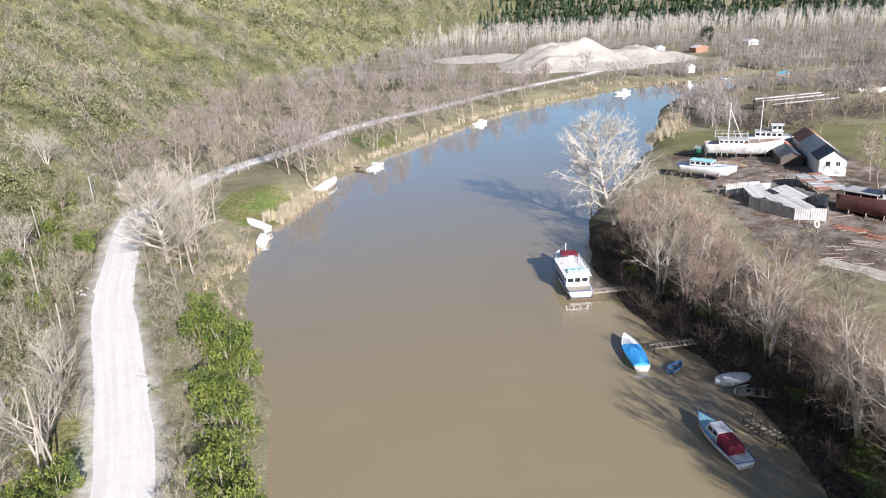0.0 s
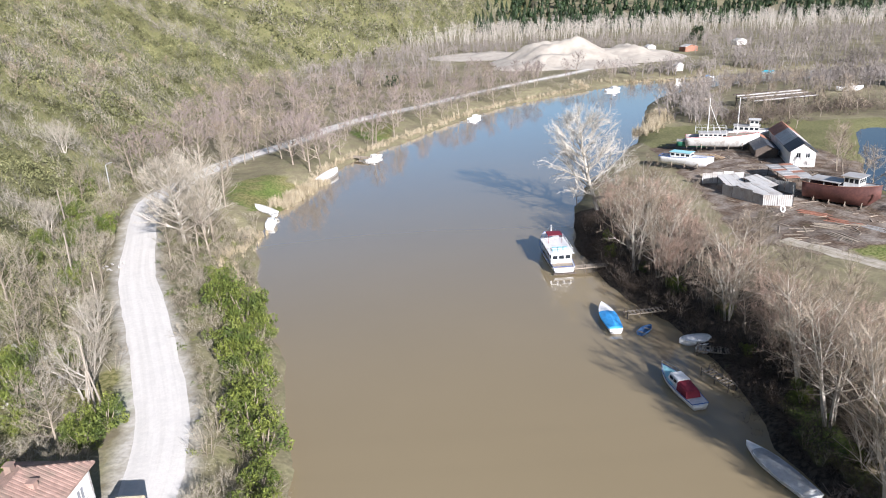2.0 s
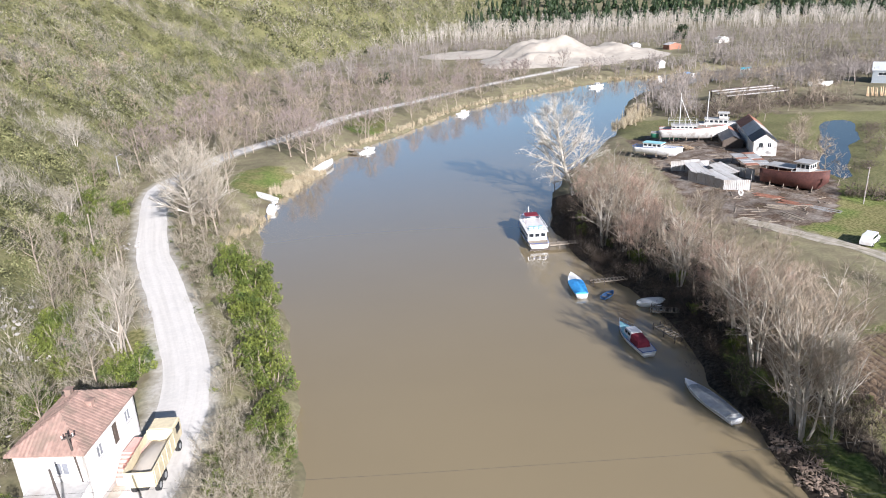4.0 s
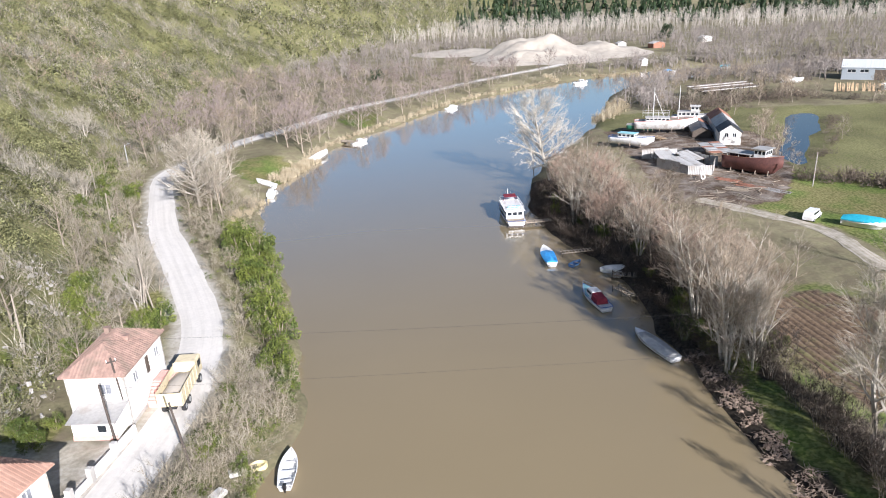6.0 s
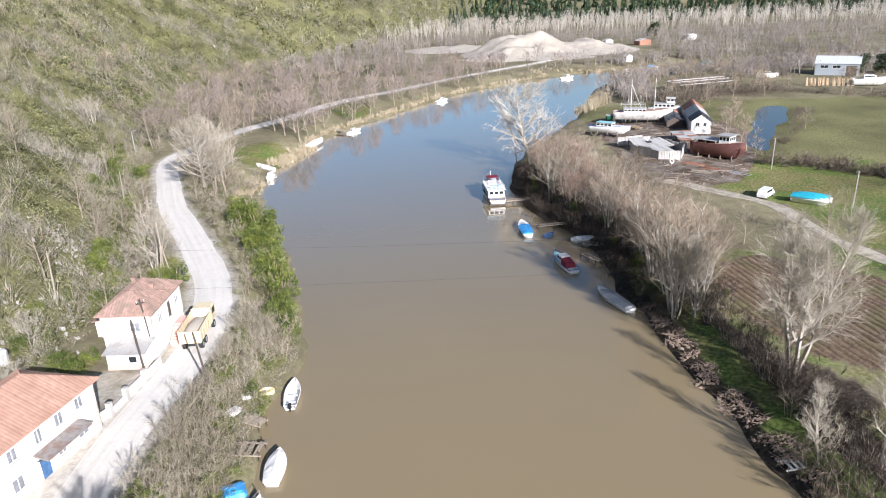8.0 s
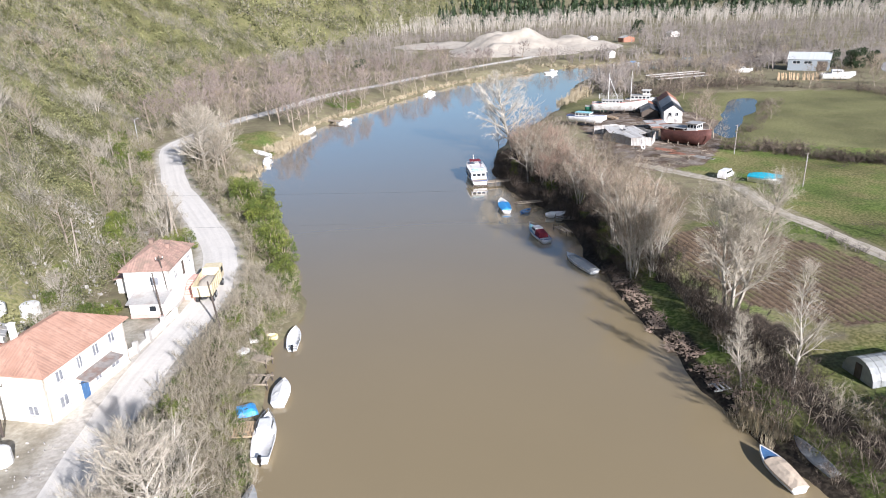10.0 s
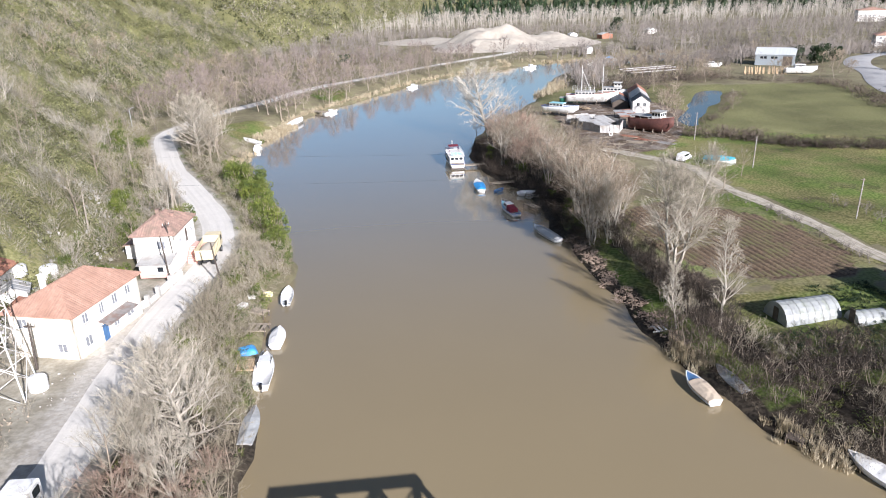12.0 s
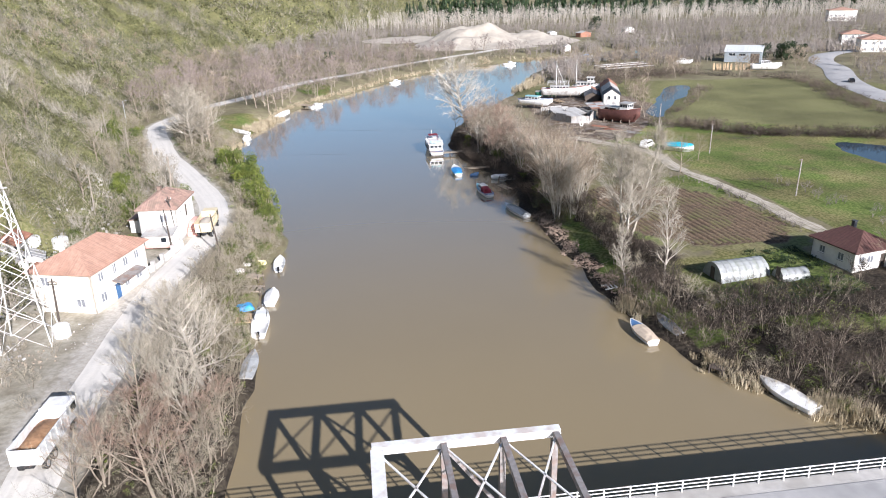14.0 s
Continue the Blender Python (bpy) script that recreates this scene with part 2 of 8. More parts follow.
# ---- tools for building ----
class Shape:
    """Gathers vertices and faces for one mesh."""

    def __init__(self):
        self.v, self.f = [], []

    def add(self, verts, faces, m=None):
        k = len(self.v)
        self.v += [tuple(m @ Vector(p)) if m else tuple(p) for p in verts]
        self.f += [tuple(i + k for i in f) for f in faces]
        return self

    def box(self, x0, y0, z0, x1, y1, z1, m=None, bevel=0.0):
        if bevel:
            b = bevel
            rings = []
            for z, i in ((z0, b), (z0 + b, 0), (z1 - b, 0), (z1, b)):
                rings.append([(x0 + i, y0 + i, z), (x1 - i, y0 + i, z), (x1 - i, y1 - i, z), (x0 + i, y1 - i, z)])
            return self.rings(rings, m)
        p = [(x0, y0, z0), (x1, y0, z0), (x1, y1, z0), (x0, y1, z0), (x0, y0, z1), (x1, y0, z1), (x1, y1, z1), (x0, y1, z1)]
        return self.add(p, [(0, 3, 2, 1), (4, 5, 6, 7), (0, 1, 5, 4), (1, 2, 6, 5), (2, 3, 7, 6), (3, 0, 4, 7)], m)

    def rings(self, rings, m=None, cap=True):
        """Closed rings of equal length, skinned one to the next."""
        n = len(rings[0])
        pts = [p for r in rings for p in r]
        fs = []
        for a in range(len(rings) - 1):
            for i in range(n):
                j = (i + 1) % n
                fs.append((a * n + i, a * n + j, (a + 1) * n + j, (a + 1) * n + i))
        if cap:
            fs.append(tuple(reversed(range(n))))
            fs.append(tuple(range((len(rings) - 1) * n, len(rings) * n)))
        return self.add(pts, fs, m)

    def tube(self, p, q, r0, r1=None, n=6, m=None):
        """A tapered round bar from p to q."""
        p, q = Vector(p), Vector(q)
        r1 = r0 if r1 is None else r1
        w = (q - p).normalized()
        u = w.cross(Vector((0, 0, 1)) if abs(w.z) < 0.9 else Vector((1, 0, 0))).normalized()
        s = w.cross(u)
        rings = []
        for c, r in ((p, r0), (q, r1)):
            rings.append([tuple(c + (u * math.cos(a) + s * math.sin(a)) * r) for a in [2 * math.pi * i / n for i in range(n)]])
        return self.rings(rings, m)

    def beam(self, p, q, w, h, m=None):
        """A bar of rectangular section, w across and h high."""
        p, q = Vector(p), Vector(q)
        d = (q - p).normalized()
        u = d.cross(Vector((0, 0, 1)) if abs(d.z) < 0.95 else Vector((0, 1, 0))).normalized()
        s = u.cross(d)
        ring = lambda c: [tuple(c + u * a * w / 2 + s * b * h / 2) for a, b in ((-1, -1), (1, -1), (1, 1), (-1, 1))]
        return self.rings([ring(p), ring(q)], m)

    def path(self, pts, r, n=5, closed=False):
        """One bent round bar through points."""
        pts = [Vector(p) for p in pts]
        rings = []
        for i, p in enumerate(pts):
            a = pts[(i - 1) % len(pts)] if closed or i else p
            b = pts[(i + 1) % len(pts)] if closed or i < len(pts) - 1 else p
            w = (b - a).normalized()
            u = w.cross(Vector((0, 0, 1)) if abs(w.z) < 0.9 else Vector((1, 0, 0))).normalized()
            s = w.cross(u)
            rings.append([tuple(p + (u * math.cos(c) + s * math.sin(c)) * r) for c in [2 * math.pi * k / n for k in range(n)]])
        if closed:
            rings.append(rings[0])
        return self.rings(rings, cap=not closed)

    def weld(self):
        """Joins corners that meet."""
        seen, order, new_v = {}, [], []
        for p in self.v:
            key = tuple(round(c, 3) for c in p)
            if key not in seen:
                seen[key] = len(new_v)
                new_v.append(p)
            order.append(seen[key])
        self.f = [tuple(order[i] for i in f) for f in self.f]
        self.v = new_v
        return self

    def mesh(self, name, mat, smooth=False):
        me = bpy.data.meshes.new(name)
        me.from_pydata(self.v, [], self.f)
        me.materials.append(mat)
        if smooth:
            me.polygons.foreach_set("use_smooth", [True] * len(me.polygons))
        me.update()
        return me


def part(name, shape, mat, parent=None, label="", smooth=False):
    """One mesh object, under a thing or a part of one."""
    ob = new(name, shape.mesh(name, mat, smooth))
    if parent:
        ob.parent = parent
    if label:
        ob["label"] = label
    return ob


def thing(name, label, category, m, group=""):
    """An empty at a thing's base, to carry its parts."""
    ob = new(name)
    ob.matrix_world = m
    return tagged(ob, label, category, group)


def big_mesh(name, verts, faces, mat, smooth=False):
    """A mesh from arrays: n x 3 vertices, m x 3 or m x 4 faces."""
    me = bpy.data.meshes.new(name)
    verts, faces = np.asarray(verts, np.float32), np.asarray(faces, np.int32)
    k = faces.shape[1]
    me.vertices.add(len(verts))
    me.vertices.foreach_set("co", verts.ravel())
    me.loops.add(faces.size)
    me.loops.foreach_set("vertex_index", faces.ravel())
    me.polygons.add(len(faces))
    me.polygons.foreach_set("loop_start", np.arange(0, faces.size, k, dtype=np.int32))
    if smooth:
        me.polygons.foreach_set("use_smooth", np.ones(len(faces), bool))
    me.materials.append(mat)
    me.update(calc_edges=True)
    return me


def scatter_mesh(name, variants, places, mat):
    """Many copies of small shapes in one mesh. places: rows of x, y, z, turn, width, height; variants: (verts, faces) pairs."""
    vs, fs, k = [], [], 0
    places = np.asarray(places)
    for i, (v, f) in enumerate(variants):
        rows = places[i::len(variants)]
        if not len(rows):
            continue
        c, s = np.cos(rows[:, 3])[:, None], np.sin(rows[:, 3])[:, None]
        x = (v[None, :, 0] * c - v[None, :, 1] * s) * rows[:, 4:5] + rows[:, 0:1]
        y = (v[None, :, 0] * s + v[None, :, 1] * c) * rows[:, 4:5] + rows[:, 1:2]
        z = v[None, :, 2] * rows[:, 5:6] + rows[:, 2:3]
        vs.append(np.stack([x, y, z], -1).reshape(-1, 3))
        fs.append((f[None] + (np.arange(len(rows)) * len(v))[:, None, None] + k).reshape(-1, f.shape[1]))
        k += len(rows) * len(v)
    return big_mesh(name, np.concatenate(vs), np.concatenate(fs), mat)


def poly_dist(x, y, pts, closed=False):
    """Distance of points to a line of points and, where it is closed, whether they lie inside."""
    best = np.full(x.shape, 1e9)
    inside = np.zeros(x.shape, bool)
    n = len(pts)
    for i in range(n if closed else n - 1):
        (ax, ay), (bx, by) = pts[i], pts[(i + 1) % n]
        dx, dy = bx - ax, by - ay
        t = np.clip(((x - ax) * dx + (y - ay) * dy) / (dx * dx + dy * dy), 0, 1)
        best = np.minimum(best, np.hypot(x - ax - t * dx, y - ay - t * dy))
        if closed and ay != by:
            inside ^= ((ay > y) != (by > y)) & (x < (bx - ax) * (y - ay) / (by - ay) + ax)
    return best, inside


def smooth01(a):
    a = np.clip(a, 0, 1)
    return a * a * (3 - 2 * a)


def waves(x, y, scale, seed):
    """Cheap smooth unevenness between about -1 and 1."""
    r = np.random.RandomState(seed)
    out = 0
    for k in range(6):
        a, p, f = r.uniform(0, 6.28), r.uniform(0, 6.28), r.uniform(0.6, 1.7) / scale
        out = out + np.sin((x * math.cos(a) + y * math.sin(a)) * f * 6.28 + p)
    return out / 3.5


def curve_pts(pts, step):
    """A smooth line through points, at even steps."""
    p = np.array(pts, float)
    out = []
    for i in range(len(p) - 1):
        a, b, c, d = p[max(i - 1, 0)], p[i], p[i + 1], p[min(i + 2, len(p) - 1)]
        n = max(2, int(np.linalg.norm(c - b) / step))
        for k in range(n):
            t = k / n
            out.append(0.5 * (2 * b + (c - a) * t + (2 * a - 5 * b + 4 * c - d) * t * t + (3 * b - a - 3 * c + d) * t ** 3))
    out.append(p[-1])
    return np.array(out)


# ---- the ground, the river and the roads ----
LEFT_SHORE = [(-14, -200), (-13.5, -60), (-13, -21), (-12.8, -8), (-14, 8), (-15.3, 22), (-15.3, 31), (-13, 40), (-14.5, 52), (-19.8, 76), (-26, 96),
              (-30.5, 113), (-32.6, 127), (-31.5, 143), (-26, 165), (-21.5, 184), (-10.3, 204), (1.2, 224), (15.2, 248), (31.5, 270), (52, 289),
              (74, 306), (96, 322), (120, 334), (160, 342), (240, 338), (330, 320)]
RIGHT_SHORE = [(330, 290), (230, 304), (160, 305), (118, 292), (94, 272), (82, 250), (73, 224), (62, 196), (48, 170), (36, 148), (29.5, 131), (26.2, 113),
               (25.8, 100), (27.6, 91), (30.6, 82), (32.6, 75), (32.6, 67), (32.2, 58), (32.8, 46), (32.6, 28), (34, 14), (34.8, 4), (36.6, -4), (39, -11), (44.5, -17.5),
               (50, -23), (58, -40), (64, -70), (70, -200)]
def ragged(pts, amount, seed):
    """A shore line with small bays and points."""
    c = curve_pts(pts, 4)
    k = np.random.RandomState(seed)
    ph = k.uniform(0, 6.28, 4)
    near = np.where(c[:, 1] < 200, 1.0, 0.5)
    u = np.arange(len(c)) * 4.0
    w = np.sin(u / 2.9 + ph[0]) + 0.8 * np.sin(u / 1.75 + ph[1]) + 0.7 * np.sin(u / 5.3 + ph[2])
    c[:, 0] += amount * near * w / 2
    return [tuple(p) for p in c]


RIVER = ragged(LEFT_SHORE, 0.7, 3) + ragged(RIGHT_SHORE, 0.9, 4)
ROAD = [(-24, -62), (-26.5, -40), (-27.5, -22), (-28, -14), (-27.5, -5), (-27.6, 6), (-27.2, 20), (-25.6, 31), (-24.6, 40), (-25.2, 48), (-27, 58),
        (-31.5, 70), (-38.5, 86), (-45.5, 102), (-51.5, 120), (-56.5, 136), (-58.5, 148), (-56, 162), (-52, 180), (-46, 192), (-37.5, 207), (-27, 231), (-13.7, 251),
        (-2, 263), (23, 295), (51, 326), (75, 350), (100, 380)]
HILL_FOOT = [(-47, -300), (-46, -60), (-45, 0), (-44, 30), (-41, 52), (-41, 70), (-52, 95), (-64, 132), (-70, 160), (-76, 214), (-88, 314), (-76, 371), (-46, 487),
             (31, 690), (230, 1300), (700, 2400)]
TRACK = [(57, 104), (64, 92), (69.5, 82), (68.6, 66), (70.6, 55.5), (72, 45), (72.6, 31), (73.6, 20), (75, 8), (78, -20)]
HIGHWAY = [(190, 60), (172, 120), (178, 155), (189, 182), (208, 214), (222, 245), (250, 275), (300, 300), (420, 330)]
PLOUGH = [(44, 57), (54, 60.5), (61, 54), (65, 49), (68.5, 40), (69.5, 28), (66, 21.5), (59, 22), (53, 23.5), (47.5, 29.5), (45, 35), (43.5, 45)]
POND_A = [(88, 126), (93, 127), (97, 135), (105, 147), (115, 160), (122, 172), (129, 186), (126, 191), (119, 187), (111, 174), (104, 162), (96, 148), (89.5, 136)]
POND_B = [(112, 76), (118, 84.5), (126, 80), (140, 70), (150, 58), (140, 45), (122, 50), (112, 64)]


def soft_pond(pts, seed):
    """A pond's outline, rounded and drawn in and out by the grass."""
    c = curve_pts(pts + pts[:1], 2.0)[:-1]
    u = np.arange(len(c))
    r = np.random.RandomState(seed)
    k = 0.9 * np.sin(u / 1.7 + r.uniform(0, 6)) + 0.8 * np.sin(u / 3.1 + r.uniform(0, 6)) + r.uniform(-0.4, 0.4, len(c))
    out = c - c.mean(0)
    c = c + out / np.linalg.norm(out, axis=1)[:, None] * k[:, None]
    return [tuple(p) for p in c]


POND_A, POND_B = soft_pond(POND_A, 5), soft_pond(POND_B, 6)
RC, TC = curve_pts(ROAD, 2.5), curve_pts(TRACK, 3)


def ground_z(x, y):
    x, y = np.asarray(x, float), np.asarray(y, float)
    d, wet = poly_dist(x, y, RIVER, True)
    d = np.where(wet, -d, d)
    left = x < np.interp(y, [-200, -20, 40, 127, 184, 248, 306, 334, 360], [0, 5, 5, -5, 10, 45, 110, 200, 400])
    plain_r = 0.55 + 0.65 * smooth01(d / 5) + 1.1 * smooth01((d - 6) / 30)
    plain_l = 0.5 + 2.5 * smooth01((d - 0.5) / 9)
    far = smooth01((y - 150) / 60)
    plain_l = plain_l * (1 - far) + (0.5 + 2.0 * smooth01(d / 14)) * far
    z = np.where(left, plain_l, plain_r)
    z = z + waves(x, y, 17, 3) * 0.12 + waves(x, y, 5, 4) * 0.05
    rd, _ = poly_dist(x, y, [tuple(p) for p in RC[::3]])
    road_z = np.interp(y, [-60, 150, 200], [3.0, 3.0, 2.6])
    k = 1 - smooth01((rd - 3.0) / 4)
    z = np.where(left, z * (1 - k) + road_z * k, z)
    # the wooded hill behind the road
    fx = np.interp(y, [p[1] for p in HILL_FOOT], [p[0] for p in HILL_FOOT])
    fd, _ = poly_dist(x, y, HILL_FOOT)
    s = np.where(x < fx, fd, 0)
    hill = 0.62 * s * smooth01(s / 14) + waves(x, y, 60, 7) * 3.5 * smooth01(s / 25) + waves(x, y, 22, 8) * 1.4 * smooth01(s / 10)
    hill = np.where(hill > 110, 110 + (hill - 110) * 0.25, hill)
    z = z + np.maximum(hill, 0)
    # far hills that close the valley
    fh = smooth01((y + 0.35 * x - 1000) / 900) * 130 * (1 + 0.25 * waves(x, y, 500, 9))
    z = z + np.where(x > fx, np.maximum(fh, 0), 0)
    z = np.where(d < 0, np.maximum(-1.5, 0.5 + d * 0.8), z)
    z = np.where((d >= 0) & (d < 1.0), np.minimum(z, 0.5 + d * 0.6), z)
    for pond in (POND_A, POND_B):
        pd, inn = poly_dist(x, y, pond, True)
        z = np.where(inn, np.minimum(z, 2.05 - 0.5 * smooth01(pd / 3)), np.where(pd < 3, 2.05 + (z - 2.05) * smooth01(pd / 3), z))
    return z


def steps(stops):
    out = []
    for a, b, s in stops:
        out += list(np.arange(a, b - 1e-6, s))
    return np.array(out + [stops[-1][1]])


gx = steps([(-1500, -400, 110), (-400, -160, 14), (-160, -70, 4), (-70, 85, 1.3), (85, 135, 1.8), (135, 200, 3.5), (200, 400, 14), (400, 3000, 130)])
gy = steps([(-400, -80, 30), (-80, -25, 3), (-25, 160, 1.3), (160, 380, 3.2), (380, 700, 12), (700, 1200, 40), (1200, 4200, 150)])
GX, GY = np.meshgrid(gx, gy)
GZ = ground_z(GX, GY)
idx = np.arange(GX.size).reshape(GX.shape)
quads = np.stack([idx[:-1, :-1], idx[:-1, 1:], idx[1:, 1:], idx[1:, :-1]], -1).reshape(-1, 4)
me = big_mesh("ground", np.stack([GX, GY, GZ], -1).reshape(-1, 3), quads, M_GROUND, True)
d_river, wet = poly_dist(GX, GY, RIVER, True)
d_road, _ = poly_dist(GX, GY, [tuple(p) for p in RC[::3]])
d_track, _ = poly_dist(GX, GY, [tuple(p) for p in TC[::3]])
d_plough, in_plough = poly_dist(GX, GY, PLOUGH, True)
track_x = np.interp(GY, [p[1] for p in TRACK[::-1]], [p[0] for p in TRACK[::-1]])
right = GX > 20
foot_x = np.interp(GY, [p[1] for p in HILL_FOOT], [p[0] for p in HILL_FOOT])
field = right & (GX > track_x + 3) & (GY < 205 - 0.15 * (GX - 90)) & (GX < 0.9 * (260 - GY) + 110)
near_field = field & (GY < 121 - 0.5 * (GX - 85))
YARD = [(50, 104), (56, 140), (60, 180), (92, 192), (98, 150), (84, 118), (72, 100), (60, 96)]
_, in_yard = poly_dist(GX, GY, YARD, True)
bank_strip = right & (d_river > 1.8) & (d_river < 5.4) & (GY < 62) & (GY > -5)
green_l = (~right & (np.hypot((GX + 36) / 8, (GY - 152) / 12) < 1)) | (~right & (np.hypot((GX + 16) / 7, (GY - 222) / 14) < 1)) | \
          (~right & (np.hypot((GX + 35) / 4, (GY - 66) / 8) < 1)) | (~right & (np.hypot((GX + 38) / 3, (GY - 34) / 6) < 1)) | (np.hypot((GX - 74) / 7, (GY - 186) / 9) < 1)
GRASS = np.where(near_field, 0.95, np.where(field, 0.22, np.where(bank_strip, 1.0, np.where(green_l, 1.0, 0.12))))
GRASS = np.where(right & (GX > 44) & (GX < 66) & (GY > 3) & (GY < 20), 0.72, GRASS)
GRASS = np.where(right & (GX > 62) & (GX < track_x) & (GY > 24) & (GY < 62), 0.8, GRASS)
GRASS = np.where(right & (GX > 50) & (GX < 80) & (abs(GY + 3.2 + 0.25 * (GX - 55)) < 1.8), 0.95, GRASS)
OLIVE = np.where(field, 1.0, np.where(GX < foot_x, 0.7, 0.45))
SOIL = np.where(in_plough, 1.0, np.where(in_yard, 0.85, 0.05))
GRAVEL = np.clip(1.15 - (d_road - 2.2) / 2.4, 0, 0.9) * 0.8 + np.where((GX < -28) & (GX > -47) & (GY > -26) & (GY < 36), 0.5, 0)
# mould mask: leaf mould plus the shade under trees and brush, as colour
MOULD_SHADE = np.where(right & (GX < 48) & (d_river < 24) & (GY < 130), 0.9, 0.0) * (GY > -60)
MOULD_SHADE = np.where(right & (GX < 80) & (GY < 9) & (GY > -40), 0.85, MOULD_SHADE)
MOULD_SHADE = np.where(~right & (d_river < 11) & (GY < 12) & (GY > -40), 0.75, MOULD_SHADE)
MOULD_SHADE = np.where(~right & (d_river < 12) & (GY >= 30) & (GY < 130), 0.5, MOULD_SHADE)
MOULD_SHADE = np.where(GX < foot_x, 0.42, MOULD_SHADE)
MOULD_SHADE = np.where(right & (d_plough < 3) & (GY > 18), 0.2, MOULD_SHADE)
GRASS = np.where(right & (d_plough < 3) & ~in_plough, 0.55, GRASS)
OLIVE = np.where((MOULD_SHADE > 0.5) & (GX > foot_x), 0.12, np.where(GX < foot_x, 0.75, OLIVE))
GRAVEL = np.where(in_yard, 0.28, GRAVEL)
brushy = ~right & (d_river < 9) & (GY > 2) & (GY < 130)
MOULD_SHADE, OLIVE = np.where(brushy, 0.12, MOULD_SHADE), np.where(brushy, 0.5, OLIVE)
for key, arr in (("mould_shade", MOULD_SHADE), ("grass", GRASS), ("olive", OLIVE), ("soil", SOIL), ("gravel", GRAVEL)):
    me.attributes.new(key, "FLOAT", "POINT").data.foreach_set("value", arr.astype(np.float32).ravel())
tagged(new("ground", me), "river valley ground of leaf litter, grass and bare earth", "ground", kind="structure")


def land(x, y):
    """Height of the ground sheet, read off its grid."""
    x, y = np.atleast_1d(np.asarray(x, float)), np.atleast_1d(np.asarray(y, float))
    i = np.clip(np.searchsorted(gx, x) - 1, 0, len(gx) - 2)
    j = np.clip(np.searchsorted(gy, y) - 1, 0, len(gy) - 2)
    u, w = (x - gx[i]) / (gx[i + 1] - gx[i]), (y - gy[j]) / (gy[j + 1] - gy[j])
    return GZ[j, i] * (1 - u) * (1 - w) + GZ[j, i + 1] * u * (1 - w) + GZ[j + 1, i] * (1 - u) * w + GZ[j + 1, i + 1] * u * w


def zg(x, y):
    return float(land(x, y)[0])


def sheet(name, pts, z, mat, label, category):
    s = Shape()
    s.add([(x, y, z) for x, y in pts], [tuple(range(len(pts)))])
    return tagged(part(name, s, mat), label, category, kind="structure")


sheet("water", [(-60, -200), (330, -200), (330, 360), (-60, 360)], 0.0, M_WATER, "calm muddy brown river water", "water")
for pond in (POND_A, POND_B):
    cx, cy = np.mean(pond, 0)
    sheet("pond_water", [(cx + (px - cx) * 1.02, cy + (py - cy) * 1.02) for px, py in pond], 1.9, M_POND, "blue sky-reflecting flood water on the meadow", "water")


def ribbon(name, pts, width, mat, label, category, lift=0.05, seed=1, step=2.0, rough=0.35):
    """A road laid on the ground, with uneven edges."""
    c = curve_pts(pts, step)
    t = np.gradient(c, axis=0)
    t /= np.linalg.norm(t, axis=1)[:, None]
    nrm = np.stack([-t[:, 1], t[:, 0]], 1)
    r = np.random.RandomState(seed)
    cols = np.linspace(-1, 1, 7)
    w = np.interp(np.linspace(0, 1, len(c)), np.linspace(0, 1, len(np.atleast_1d(width))), np.atleast_1d(width)) / 2
    jag = np.stack([waves(c[:, 0], c[:, 1], 7, seed), waves(c[:, 0], c[:, 1], 6, seed + 9)], 1) * rough + r.uniform(-rough, rough, (len(c), 2)) * 0.3
    vs = []
    for k, u in enumerate(cols):
        off = u * w + (jag[:, 0] if k == 0 else jag[:, 1] if k == 6 else 0)
        p = c + nrm * off[:, None]
        z = land(p[:, 0], p[:, 1]) + lift * (1 - 0.8 * abs(u) ** 3) + 0.02
        vs.append(np.stack([p[:, 0], p[:, 1], z], 1))
    vs = np.stack(vs, 1)
    ii = np.arange(vs.shape[0] * 7).reshape(-1, 7)
    q = np.stack([ii[:-1, 1:], ii[:-1, :-1], ii[1:, :-1], ii[1:, 1:]], -1).reshape(-1, 4)
    me = big_mesh(name, vs.reshape(-1, 3), q, mat, True)
    along = np.concatenate([[0], np.cumsum(np.linalg.norm(np.diff(c, axis=0), axis=1))])
    ruts = np.zeros((len(c), 7, 3), np.float32)
    ruts[:, :, 0], ruts[:, :, 1] = cols[None] * 3.2, along[:, None] * 0.03
    me.attributes.new("ruts", "FLOAT_VECTOR", "POINT").data.foreach_set("vector", ruts.ravel())
    return tagged(new(name, me), label, category, kind="structure")


ribbon("road", ROAD, [4.6, 4.6, 4.8, 5.5, 5.0, 5.2, 5.6, 4.0, 3.4, 3.2, 3.2], M_ROAD, "sunlit pale gravel riverside road with worn wheel tracks", "road", 0.1, rough=0.12)
ribbon("track", TRACK, 3.0, M_TRACK, "rutted earth track between field and plough land", "track", 0.12, 2)
ribbon("highway", HIGHWAY, 11, M_ASPHALT, "curving grey asphalt main road", "road", 0.5, 3, 5, 0.0)


# ---- paints and materials of the things ----
M_WHITE = material("white_boat_paint", (0.74, 0.74, 0.73), 0.35, vary=0.05, stain=(0.5, 0.45, 0.36), stain_scale=1.4, stain_amount=0.35)
M_WHITE_OLD = material("stained_white_paint", (0.62, 0.61, 0.58), 0.6, vary=0.1, stain=(0.30, 0.25, 0.20), stain_scale=0.9, stain_amount=0.6)
